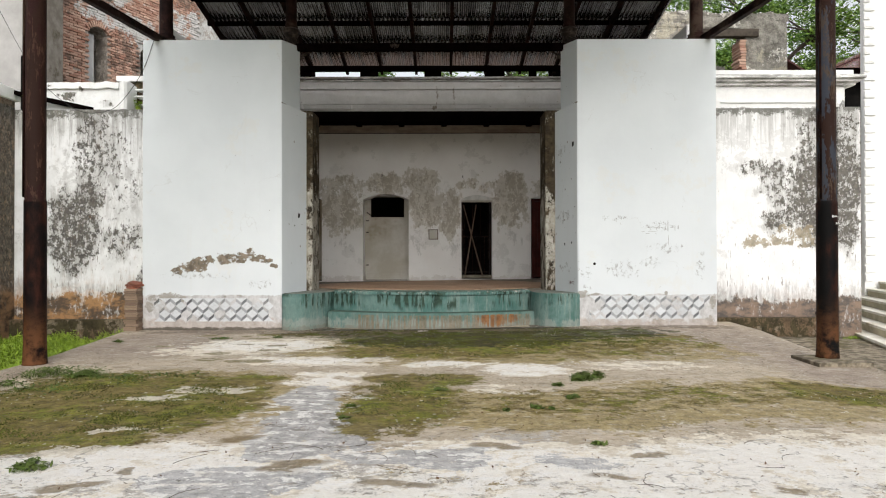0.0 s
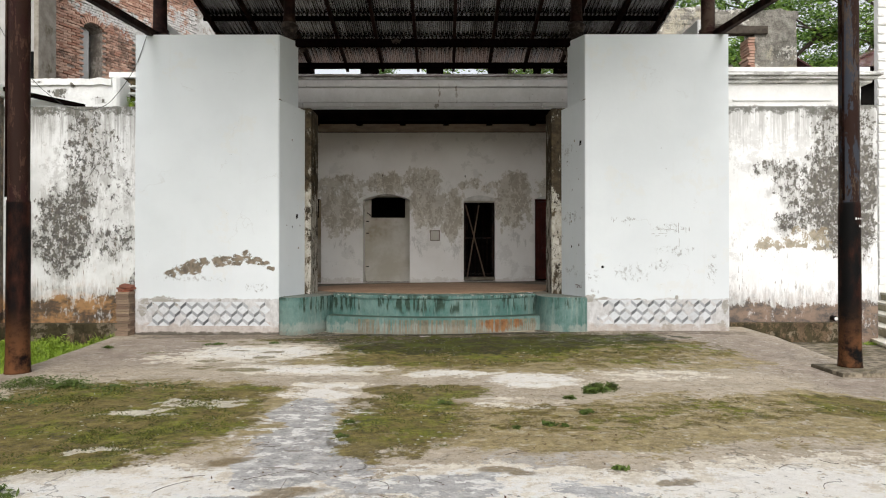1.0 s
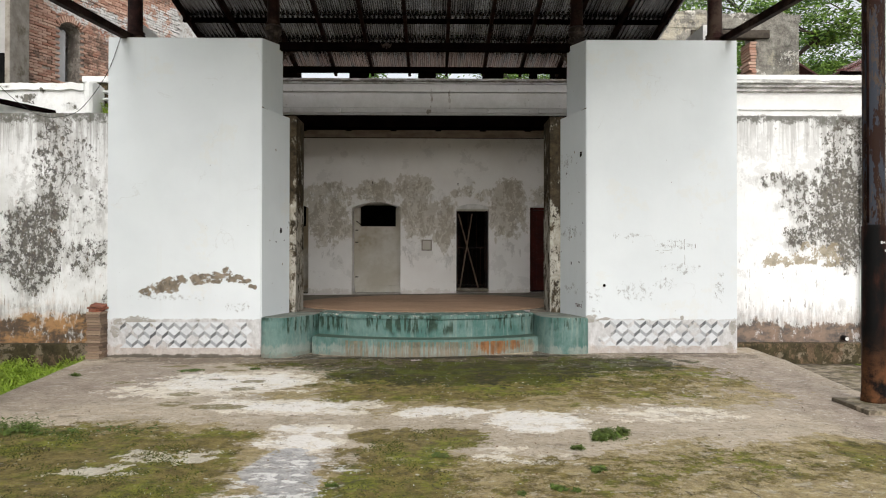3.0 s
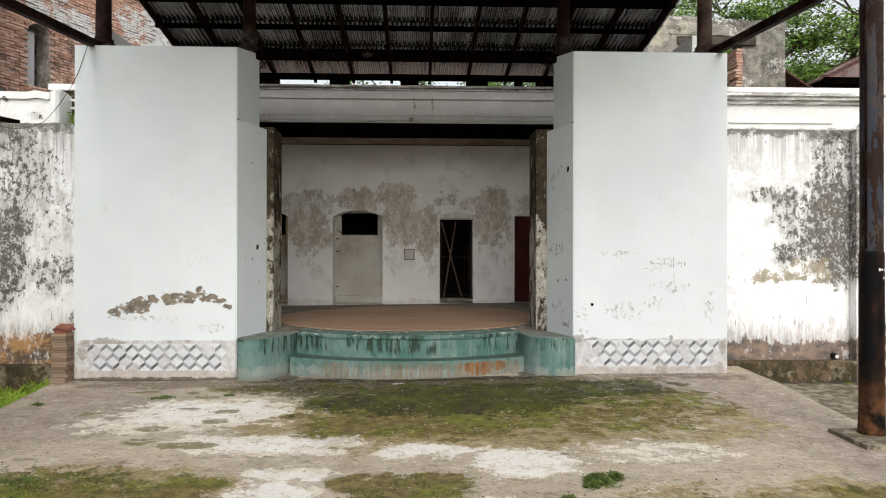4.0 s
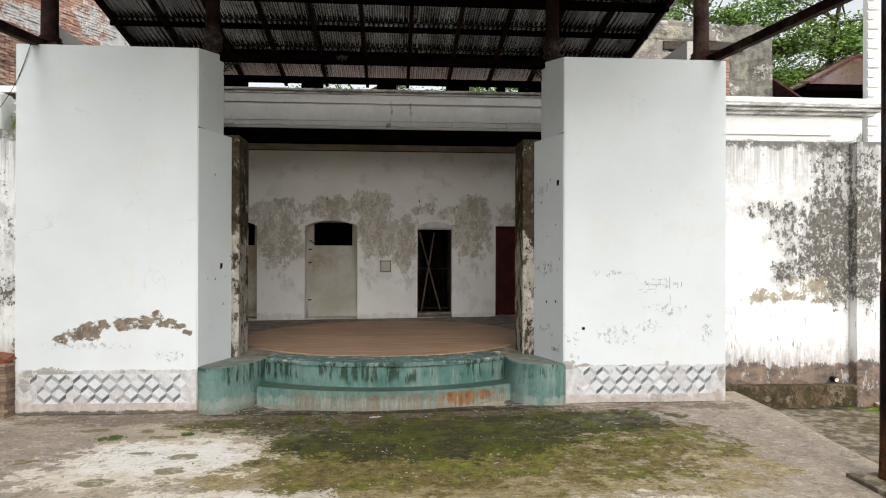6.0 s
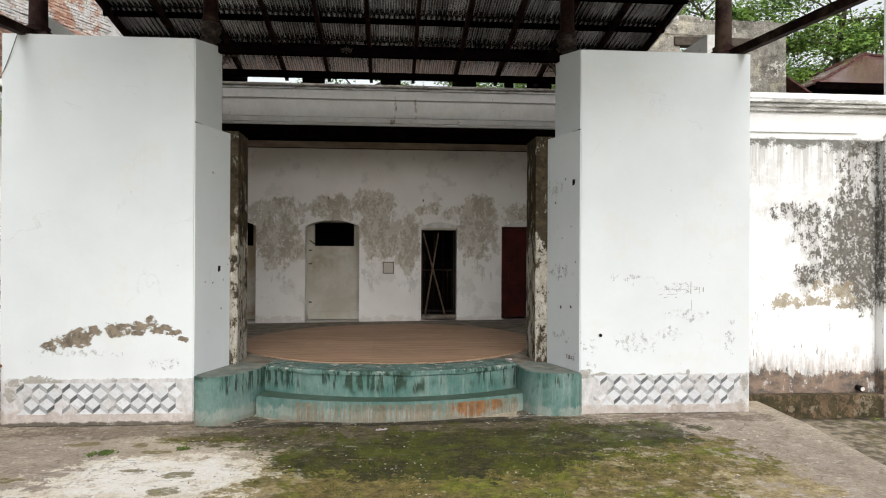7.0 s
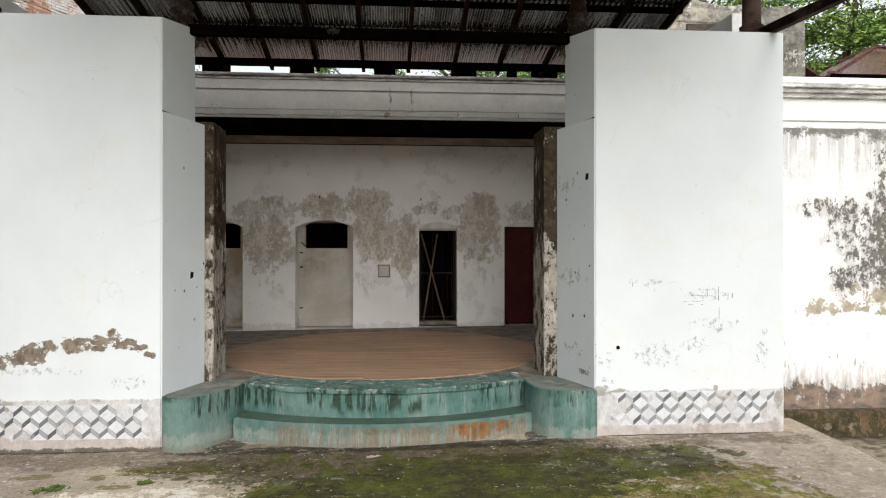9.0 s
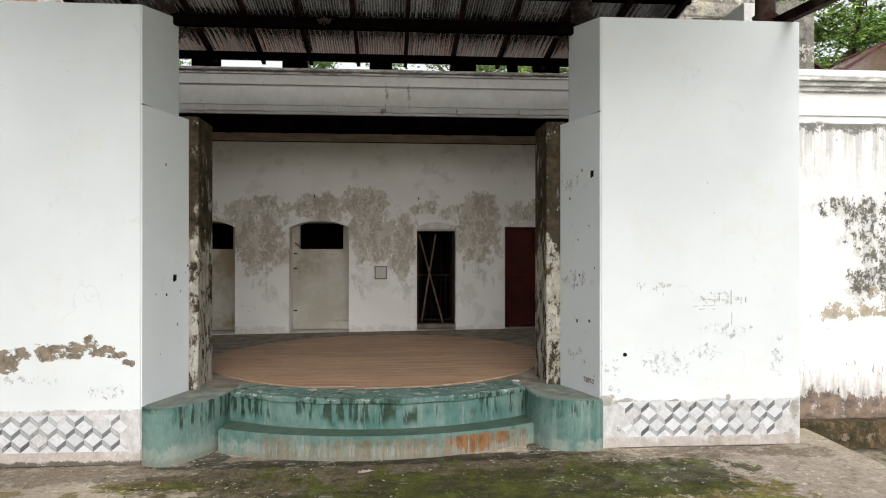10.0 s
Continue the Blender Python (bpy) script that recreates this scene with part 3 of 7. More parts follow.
def jamb_plaster():
    """Dirty whitewash eaten by black mould, worst towards the top."""
    n = Nodes("mouldy_jamb")
    z = n.xyz(n.wobble(1.8, 0.5, 5))[2]
    base = n.mix(n.grain(4), (0.28, 0.255, 0.205), (0.52, 0.50, 0.45))
    base = n.mix(n.calc("MULTIPLY", n.step(n.grain(1.2, (4, 4, 0.6)), 0.45, 0.85), 0.6), base, (0.19, 0.17, 0.13))
    mask = n.calc("MAXIMUM", n.step(z, 1.5, 2.5), n.calc("MULTIPLY", n.step(z, 1.15, 0.75), 0.6))
    mask = n.calc("MAXIMUM", mask, 0.55)
    mould = n.patchy(mask, n.grain(5.0, (1, 1, 0.6)), 0.84, 0.16)
    base = n.mix(n.calc("MULTIPLY", mould, 0.96), base, n.mix(n.grain(5), (0.005, 0.004, 0.003), (0.085, 0.062, 0.036)))
    return n.done(base, 0.95, n.calc("SUBTRACT", n.noise(7, 8, 0.7), n.calc("MULTIPLY", mould, 0.5)), 0.7, 0.02, spec=0.03)


M["jamb"] = jamb_plaster()


def stage_wall():
    """Whitewash with a broad band of brown peeling coats at door-head height."""
    n = Nodes("stage_wall")
    w = n.xyz(n.wobble(2.8, 0.30, 9))
    u, v = w[0], w[2]
    base = n.mix(n.step(n.noise(1.0, 5), 0.35, 0.7), (0.90, 0.89, 0.875), (0.83, 0.81, 0.79))
    base = n.mix(n.calc("MULTIPLY", n.patchy(n.step(n.noise(1.5, 3), 0.4, 0.6), n.grain(3), 0.4), 0.3), base, (0.56, 0.55, 0.53))
    smear = n.patchy(n.blobs(u, v, [(-2.3, 1.45, 0.5, 0.3), (-0.3, 1.5, 0.4, 0.35), (0.5, 1.3, 0.3, 0.4), (2.0, 1.6, 0.3, 0.3)], 0.8), n.grain(3.0, (2.2, 1, 0.8)), 0.36, 0.12)
    base = n.mix(n.calc("MULTIPLY", smear, 0.5), base, (0.50, 0.49, 0.47))
    band = n.blobs(u, v, [(-2.35, 2.35, 0.62, 0.72), (-2.3, 2.95, 0.75, 0.30, 0.85), (-1.2, 2.98, 0.7, 0.30), (-0.35, 3.05, 0.55, 0.42), (-0.15, 2.4, 0.55, 0.62), (0.45, 2.2, 0.35, 0.62), (1.9, 2.45, 0.55, 0.62), (2.0, 3.0, 0.45, 0.32), (1.1, 2.95, 0.55, 0.2, 0.85), (-3.6, 2.6, 0.6, 0.7), (3.2, 2.9, 0.7, 0.3)], 0.95)
    tint = n.patchy(band, n.grain(4.2, (1.2, 1, 0.8)), 0.84, 0.10)
    base = n.mix(n.calc("MULTIPLY", tint, 0.56), base, n.mix(n.grain(4), (0.36, 0.315, 0.235), (0.58, 0.53, 0.43)))
    peel = n.patchy(band, n.grain(6.0, (1.2, 1, 0.8)), 0.56, 0.03)
    base = n.mix(n.calc("MULTIPLY", peel, 0.5), base, n.mix(n.grain(9), (0.235, 0.195, 0.13), (0.40, 0.345, 0.255)))
    rims = n.calc("MULTIPLY", n.step(n.calc("ABSOLUTE", n.calc("SUBTRACT", n.noise(4.2, 3, 0.5, n.wobble(7, 0.10, 3)), 0.5)), 0.022, 0.006), n.patchy(band, n.grain(1.6), 0.60, 0.1))
    base = n.mix(n.calc("MULTIPLY", rims, 0.8), base, (0.80, 0.765, 0.69))
    foot = n.patchy(n.step(n.xyz()[2], 0.75, 0.58), n.grain(7), 0.7)
    base = n.mix(n.calc("MULTIPLY", foot, 0.25), base, (0.34, 0.27, 0.20))
    specks = n.step(n.noise(26, 2), 0.74, 0.77)
    base = n.mix(n.calc("MULTIPLY", specks, 0.7), base, (0.12, 0.10, 0.09))
    return n.done(base, 0.9, n.calc("SUBTRACT", n.noise(6, 7, 0.7), n.calc("MULTIPLY", peel, 0.7)), 0.6, 0.015)


def cornice_plaster():
    """Whitewashed mouldings with grey runs along the fillets and at the broken end."""
    n = Nodes("white_cornice")
    z, x = n.xyz()[2], n.xyz()[0]
    base = n.mix(n.grain(3), (0.82, 0.82, 0.81), (0.70, 0.70, 0.69))
    fillet = n.calc("MULTIPLY", n.step(z, 4.0, 4.05), n.step(z, 4.24, 4.20))
    soot = n.patchy(fillet, n.grain(1.6, (1.2, 1, 9)), 0.55, 0.22)
    base = n.mix(n.calc("MULTIPLY", soot, 0.75), base, n.mix(n.grain(9), (0.10, 0.095, 0.085), (0.40, 0.39, 0.37)))
    end = n.patchy(n.calc("MULTIPLY", n.step(x, 6.75, 7.15), n.step(z, 4.1, 3.7)), n.grain(5, (1, 1, 0.5)), 0.6, 0.2)
    base = n.mix(n.calc("MULTIPLY", end, 0.8), base, (0.12, 0.115, 0.10))
    foot = n.patchy(n.step(z, 3.74, 3.66), n.grain(6), 0.55, 0.2)
    base = n.mix(n.calc("MULTIPLY", foot, 0.7), base, (0.20, 0.19, 0.17))
    return n.done(base, 0.88, n.noise(9, 7, 0.7), 0.5, 0.012)


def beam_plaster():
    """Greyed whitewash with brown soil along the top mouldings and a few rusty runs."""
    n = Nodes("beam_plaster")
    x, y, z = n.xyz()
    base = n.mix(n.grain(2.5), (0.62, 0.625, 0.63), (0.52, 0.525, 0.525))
    soil = n.patchy(n.step(n.xyz(n.wobble(3, 0.05, 5))[2], 4.99, 5.09), n.grain(4, (0.6, 1, 3)), 0.6, 0.25)
    base = n.mix(n.calc("MULTIPLY", soil, 0.75), base, n.mix(n.grain(6), (0.075, 0.06, 0.04), (0.24, 0.20, 0.15)))
    runs = n.patchy(n.blobs(n.xyz(n.wobble(6, 0.03, 4))[0], z, [(0.12, 4.7, 0.03, 0.36, 0.8), (0.5, 4.72, 0.04, 0.3, 0.7), (0.07, 4.45, 0.06, 0.06), (-1.9, 4.75, 0.04, 0.2, 0.6), (2.1, 4.8, 0.05, 0.25, 0.6)], 0.8), n.grain(8, (1.4, 1, 0.5)), 0.6, 0.25)
    base = n.mix(n.calc("MULTIPLY", runs, 0.75), base, (0.13, 0.10, 0.06))
    specks = n.step(n.noise(16, 3), 0.70, 0.73)
    base = n.mix(n.calc("MULTIPLY", specks, 0.6), base, (0.14, 0.12, 0.10))
    return n.done(base, 0.85, n.noise(7, 7, 0.7), 0.5, 0.015)


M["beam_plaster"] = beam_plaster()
M["white_cornice"] = cornice_plaster()
M["stage_wall"] = stage_wall()
M["pavement"] = concrete_pavement()
M["teal"] = teal_paint()
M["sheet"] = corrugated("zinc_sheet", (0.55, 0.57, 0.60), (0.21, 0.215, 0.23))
M["red_sheet"] = corrugated("red_sheet", (0.14, 0.062, 0.058), (0.195, 0.10, 0.093), 0.1, 0.25)
# near-black, far below real wood: deep shade is taken into the colour
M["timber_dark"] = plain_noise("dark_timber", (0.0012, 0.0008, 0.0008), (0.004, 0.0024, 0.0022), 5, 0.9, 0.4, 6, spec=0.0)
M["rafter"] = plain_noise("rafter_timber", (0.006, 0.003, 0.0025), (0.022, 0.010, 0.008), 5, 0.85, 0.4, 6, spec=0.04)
M["iron"] = plain_noise("rusty_iron", (0.008, 0.0045, 0.004), (0.026, 0.012, 0.010), 5, 0.65, 0.4, 8, (0.35, 0.65), 0.0, c=(0.05, 0.034, 0.025), spec=0.05)
M["cast_worn"] = plain_noise("worn_cast_iron", (0.016, 0.011, 0.009), (0.075, 0.058, 0.047), 9, 0.7, 0.15, 6, (0.40, 0.66), spec=0.15)
M["iron_black"] = plain_noise("black_paint", (0.012, 0.011, 0.011), (0.045, 0.022, 0.016), 3.0, 0.5, 0.3, 8, (0.42, 0.7), 0.0, spec=0.1)


def post_paint(name, split, upper, lower, flake):
    """A round iron post: rusty paint above, black paint below, bare rust at the foot."""
    n = Nodes(name)
    raw = n.xyz()
    up = n.mix(n.patchy(n.step(n.noise(1.0, 4, 0.6, n.scaled(4, 4, 0.7)), 0.36, 0.6), n.grain(3.5, (1.5, 1.5, 0.5)), 0.75, 0.08), upper, (0.022, 0.011, 0.008))
    rim = n.step(n.calc("ABSOLUTE", n.calc("SUBTRACT", n.noise(1.0, 7, 0.65, n.scaled(6, 6, 1.1)), 0.5)), 0.05, 0.0)
    up = n.mix(n.calc("MULTIPLY", n.patchy(rim, n.grain(9, (1, 1, 0.6)), 0.6, 0.15), 0.75), up, flake)
    low = n.mix(n.step(n.noise(1.0, 6, 0.65, n.scaled(4, 4, 1.5)), 0.48, 0.72), lower, (0.045, 0.016, 0.010))
    c = n.mix(n.step(raw[2], split - 0.01, split + 0.01), low, up)
    foot = n.calc("MULTIPLY", n.step(raw[2], 0.75, 0.1), n.step(n.noise(4, 6, 0.7), 0.36, 0.6))
    c = n.mix(n.calc("MULTIPLY", foot, 0.75), c, (0.16, 0.07, 0.03))
    return n.done(c, 0.62, n.noise(10, 7, 0.7), 0.5, 0.015, 0.0, 0.06)


M["post_west"] = post_paint("post_west", 1.75, (0.022, 0.009, 0.008), (0.006, 0.004, 0.004), (0.06, 0.032, 0.022))
M["post_east"] = post_paint("post_east", 1.78, (0.034, 0.038, 0.048), (0.005, 0.005, 0.005), (0.07, 0.048, 0.032))
M["cement"] = plain_noise("grey_cement", (0.30, 0.275, 0.24), (0.20, 0.175, 0.145), 4, 0.9, 0.5, 8, c=(0.11, 0.09, 0.06))
M["stage_cement"] = plain_noise("stage_cement", (0.27, 0.24, 0.195), (0.13, 0.11, 0.085), 4, 0.85, 0.4, 8)
M["ceiling_board"] = plain_noise("ceiling_board", (0.19, 0.14, 0.105), (0.10, 0.072, 0.055), 2.5, 0.9, 0.3, 7, stretch=(1, 6, 1))
M["frieze"] = plain_noise("frieze_strip", (0.44, 0.375, 0.315), (0.31, 0.255, 0.21), 2.5, 0.9, 0.3, 7, stretch=(1, 1, 3))
M["plinth_top"] = plain_noise("plinth_top", (0.20, 0.225, 0.20), (0.12, 0.14, 0.12), 4, 0.8, 0.4, 8, c=(0.30, 0.28, 0.24))
# kept pale as a reflector for the roof sheets
M["terrace"] = plain_noise("pale_bounce_slab", (0.62, 0.55, 0.50), (0.46, 0.40, 0.36), 2, 0.95, 0.5, 7, c=(0.24, 0.20, 0.16), spec=0.1)


def board_wood():
    n = Nodes("brown_board")
    r = n.nt.nodes.new("ShaderNodeObjectInfo").outputs["Random"]
    c = n.mix(r, (0.29, 0.185, 0.12), (0.38, 0.25, 0.168))
    c = n.mix(n.calc("MULTIPLY", n.step(n.noise(1.0, 6, 0.7, n.scaled(1.2, 26, 1)), 0.45, 0.62), 0.6), c, (0.54, 0.365, 0.24))
    c = n.mix(n.calc("MULTIPLY", n.step(n.noise(1.0, 5, 0.7, n.scaled(2.0, 44, 1)), 0.46, 0.36), 0.65), c, (0.10, 0.055, 0.032))
    c = n.mix(n.calc("MULTIPLY", n.patchy(n.step(n.noise(0.7, 3), 0.4, 0.62), n.grain(2.5), 0.5, 0.3), 0.22), c, (0.17, 0.11, 0.075))
    return n.done(c, 0.7, n.noise(1.0, 5, 0.6, n.scaled(3, 60, 1)), 0.3, 0.004)


M["plank"] = board_wood()


def brickwork(name, joint):
    """Weathered brick, or its mortar, with lime left on it and black mould."""
    n = Nodes(name)
    r = n.calc("FRACT", n.calc("ADD", n.nt.nodes.new("ShaderNodeObjectInfo").outputs["Random"], n.nt.nodes["Geometry"].outputs["Random Per Island"]))
    if joint:
        c = n.mix(n.grain(5), (0.22, 0.185, 0.16), (0.54, 0.49, 0.43))
    else:
        c = n.mix(r, (0.35, 0.165, 0.115), (0.60, 0.41, 0.32))
        c = n.mix(n.calc("MULTIPLY", n.grain(7), 0.35), c, (0.56, 0.40, 0.30))
    mould = n.patchy(n.step(n.noise(0.7, 3), 0.42, 0.60), n.grain(3), 0.6, 0.2)
    c = n.mix(n.calc("MULTIPLY", mould, 0.65), c, (0.085, 0.07, 0.06))
    w = n.xyz(n.wobble(2.5, 0.3, 5))
    lime = n.patchy(n.blobs(w[0], w[2], [(-9.0, 6.3, 0.16, 1.6), (-8.05, 7.25, 0.6, 0.35), (-7.7, 6.9, 0.25, 0.5), (-6.9, 6.9, 0.25, 0.5, 0.9), (-7.0, 7.7, 0.5, 0.6), (-8.6, 7.9, 0.9, 0.35, 0.9), (-6.6, 6.2, 0.2, 0.5, 0.9)], 0.9), n.grain(3), 0.75, 0.12)
    c = n.mix(n.calc("MULTIPLY", lime, 0.9), c, n.mix(n.grain(6), (0.50, 0.50, 0.48), (0.76, 0.76, 0.75)))
    return n.done(c, 0.92, n.noise(12, 6, 0.7), 0.6, 0.012)


M["brick"] = brickwork("red_brick", False)
M["mortar"] = brickwork("mortar", True)


def ruin_plaster():
    n = Nodes("ruin_plaster")
    c = n.mix(n.grain(2.2), (0.10, 0.093, 0.08), (0.46, 0.435, 0.38))
    c = n.mix(n.calc("MULTIPLY", n.patchy(n.step(n.noise(0.6, 3), 0.42, 0.62), n.grain(2.6), 0.5, 0.12), 0.85), c, (0.46, 0.42, 0.33))
    c = n.mix(n.calc("MULTIPLY", n.patchy(n.step(n.noise(0.9, 2), 0.45, 0.6), n.grain(7), 0.48, 0.06), 0.9), c, (0.74, 0.72, 0.66))
    return n.done(c, 0.95, n.grain(4), 0.8, 0.04)


M["ruin_stone"] = ruin_plaster()
M["clay"] = random_noise("clay_tile", (0.34, 0.25, 0.18), (0.17, 0.115, 0.085), (0.09, 0.075, 0.06), 10, 0.9, 0.4)
M["clay_red"] = plain_noise("red_clay", (0.32, 0.11, 0.065), (0.20, 0.085, 0.06), 8, 0.85, 0.3)
M["rhomb_light"] = random_noise("rhomb_light", (0.66, 0.685, 0.705), (0.55, 0.575, 0.595), (0.46, 0.455, 0.45), 9, 0.6, 0.15)
M["rhomb_mid"] = random_noise("rhomb_mid", (0.30, 0.318, 0.335), (0.45, 0.465, 0.475), (0.60, 0.56, 0.52), 9, 0.6, 0.15)
M["rhomb_dark"] = random_noise("rhomb_dark", (0.095, 0.10, 0.108), (0.27, 0.28, 0.29), (0.52, 0.50, 0.47), 9, 0.6, 0.15)
M["red_door"] = plain_noise("red_door_paint", (0.068, 0.010, 0.007), (0.036, 0.006, 0.005), 3, 0.6, 0.2, 6, spec=0.15)
M["cream_panel"] = plain_noise("cream_panel", (0.62, 0.60, 0.55), (0.50, 0.47, 0.40), 1.6, 0.85, 0.3, 7, c=(0.33, 0.27, 0.18))
M["bamboo"] = plain_noise("old_bamboo", (0.17, 0.12, 0.085), (0.10, 0.07, 0.05), 8, 0.7, 0.3)
# near-black stand-in for shade in rooms, openings and holes; also colours the plug
M["black_void"] = plain_noise("shade_and_plug_black", (0.012, 0.011, 0.010), (0.006, 0.006, 0.006), 3, 0.95, 0.2, spec=0.03)
M["grey_house"] = plain_noise("grey_house", (0.46, 0.45, 0.44), (0.34, 0.33, 0.32), 1.0, 0.85, 0.2)
M["white_house"] = plain_noise("white_house", (0.80, 0.80, 0.79), (0.70, 0.70, 0.69), 1.5, 0.85, 0.2, 6, (0.4, 0.8))
M["step_white"] = plain_noise("step_white", (0.78, 0.76, 0.70), (0.62, 0.58, 0.48), 3, 0.8, 0.2, 7, (0.4, 0.75), c=(0.50, 0.44, 0.32))
M["step_riser"] = plain_noise("step_riser", (0.55, 0.50, 0.38), (0.40, 0.36, 0.26), 3, 0.85, 0.2)
M["earth"] = plain_noise("earth_grass", (0.10, 0.12, 0.035), (0.16, 0.14, 0.08), 2.0, 0.95, 0.8, 9, (0.35, 0.65), c=(0.08, 0.10, 0.03), distance=0.04)
M["grass"] = random_noise("grass_blades", (0.15, 0.25, 0.02), (0.34, 0.47, 0.05), (0.22, 0.29, 0.04), 3, 0.7, 0.0)
M["weed"] = random_noise("weed_leaves", (0.052, 0.086, 0.015), (0.13, 0.185, 0.035), (0.10, 0.105, 0.035), 4, 0.7, 0.0)
M["moss_tuft"] = random_noise("moss_tuft", (0.048, 0.055, 0.010), (0.145, 0.155, 0.025), (0.075, 0.058, 0.022), 4, 0.9, 0.0)
M["leaf"] = random_noise("tree_leaves", (0.025, 0.075, 0.013), (0.27, 0.44, 0.075), (0.08, 0.19, 0.03), 0.9, 0.55, 0.0)
M["bark"] = plain_noise("bark", (0.045, 0.036, 0.028), (0.09, 0.075, 0.06), 4, 0.9, 0.6, 8)
M["wire"] = plain_noise("black_wire", (0.012, 0.012, 0.012), (0.02, 0.02, 0.02), 4, 0.6, 0.0)
M["white_paint"] = plain_noise("white_mark", (0.75, 0.75, 0.73), (0.6, 0.6, 0.58), 6, 0.8, 0.0)
M["red_paint"] = plain_noise("dull_red_mark", (0.10, 0.018, 0.018), (0.06, 0.014, 0.014), 6, 0.8, 0.0)
M["paper"] = plain_noise("paper_scrap", (0.72, 0.66, 0.66), (0.62, 0.50, 0.55), 20, 0.8, 0.0)
M["scratch"] = plain_noise("grey_scratch", (0.26, 0.27, 0.27), (0.48, 0.48, 0.47), 30, 0.85, 0.0)
M["twig"] = plain_noise("twig", (0.07, 0.05, 0.035), (0.14, 0.11, 0.08), 20, 0.9, 0.0)
M["dry_leaf"] = random_noise("dry_leaf", (0.10, 0.055, 0.03), (0.22, 0.13, 0.06), (0.12, 0.07, 0.04), 10, 0.8, 0.0)


# ---- mesh helpers ----
def part(name, bm, material, parent=None, label="", smooth=False):
    """Links a bmesh as one mesh object, under a thing or a part where a parent is given."""
    me = bpy.data.meshes.new(name)
    bmesh.ops.recalc_face_normals(bm, faces=bm.faces)
    bm.to_mesh(me)
    bm.free()
    me.materials.append(material)
    if smooth:
        for p in me.polygons:
            p.use_smooth = True
    ob = new(name, me)
    if parent:
        ob.parent = parent
        ob.matrix_parent_inverse = parent.matrix_world.inverted()
    if label:
        tagged(ob, label)
    return ob


def empty(name, x=0.0, y=0.0, z=0.0):
    e = new(name)
    e.empty_display_size = 0.1
    e.matrix_world = Matrix.Translation((x, y, z))
    return e


def piece(name, mesh, parent, m):
    """One of many alike pieces on shared mesh data."""
    ob = new(name, mesh)
    ob.parent = parent
    ob.matrix_parent_inverse = parent.matrix_world.inverted()
    ob.matrix_basis = m
    return ob


def mesh_of(name, bm, material):
    me = bpy.data.meshes.new(name)
    bmesh.ops.recalc_face_normals(bm, faces=bm.faces)
    bm.to_mesh(me)
    bm.free()
    me.materials.append(material)
    return me


def box(bm, x0, x1, y0, y1, z0, z1, bevel=0.0):
    made = bmesh.ops.create_cube(bm, size=1.0, matrix=Matrix.Translation(((x0 + x1) / 2, (y0 + y1) / 2, (z0 + z1) / 2)) @ Matrix.Diagonal((x1 - x0, y1 - y0, z1 - z0, 1)))
    if bevel:
        edges = list({e for v in made["verts"] for e in v.link_edges})
        bmesh.ops.bevel(bm, geom=edges, offset=bevel, segments=2, affect="EDGES", profile=0.6)


def cube(x0, x1, y0, y1, z0, z1, bevel=0.0):
    bm = bmesh.new()
    box(bm, x0, x1, y0, y1, z0, z1, bevel)
    return bm


def prism(bm, outline, lo, hi, axis="z"):
    """A closed outline pushed along an axis. For y the outline is in (x, z)."""
    def at(p, h):
        return (p[0], p[1], h) if axis == "z" else ((p[0], h, p[1]) if axis == "y" else (h, p[0], p[1]))
    a = [bm.verts.new(at(p, lo)) for p in outline]
    b = [bm.verts.new(at(p, hi)) for p in outline]
    bm.faces.new(a)
    bm.faces.new(b[::-1])
    for i in range(len(outline)):
        j = (i + 1) % len(outline)
        bm.faces.new((a[i], b[i], b[j], a[j]))


def lathe(bm, profile, x, y, segments=20):
    """Rings of (radius, z) round an upright axis."""
    rings = [[bm.verts.new((x + r * math.cos(2 * math.pi * k / segments), y + r * math.sin(2 * math.pi * k / segments), z)) for k in range(segments)] for r, z in profile]
    for a, b in zip(rings, rings[1:]):
        for k in range(segments):
            bm.faces.new((a[k], a[(k + 1) % segments], b[(k + 1) % segments], b[k]))
    bm.faces.new(rings[0])
    bm.faces.new(rings[-1][::-1])


def tube(bm, points, r0, r1=None, segments=6):
    """A tapering round bar along points."""
    r1 = r0 if r1 is None else r1
    pts = [Vector(p) for p in points]
    rings = []
    for i, p in enumerate(pts):
        d = (pts[min(i + 1, len(pts) - 1)] - pts[max(i - 1, 0)]).normalized()
        side = d.cross(Vector((0, 0, 1)) if abs(d.z) < 0.9 else Vector((1, 0, 0))).normalized()
        up = side.cross(d)
        r = r0 + (r1 - r0) * i / max(1, len(pts) - 1)
        rings.append([bm.verts.new(p + side * (r * math.cos(2 * math.pi * k / segments)) + up * (r * math.sin(2 * math.pi * k / segments))) for k in range(segments)])
    for a, b in zip(rings, rings[1:]):
        for k in range(segments):
            bm.faces.new((a[k], a[(k + 1) % segments], b[(k + 1) % segments], b[k]))
    bm.faces.new(rings[0])
    bm.faces.new(rings[-1][::-1])


def beam(bm, a, b, w, h):
    """A squared beam from a to b."""
    a, b = Vector(a), Vector(b)
    d = (b - a).normalized()
    side = d.cross(Vector((0, 0, 1))).normalized() * (w / 2)
    up = side.cross(d).normalized() * (h / 2)
    ends = [[bm.verts.new(p + s * side + u * up) for s, u in ((-1, -1), (1, -1), (1, 1), (-1, 1))] for p in (a, b)]
    bm.faces.new(ends[0])
    bm.faces.new(ends[1][::-1])
    for k in range(4):
        bm.faces.new((ends[0][k], ends[0][(k + 1) % 4], ends[1][(k + 1) % 4], ends[1][k]))


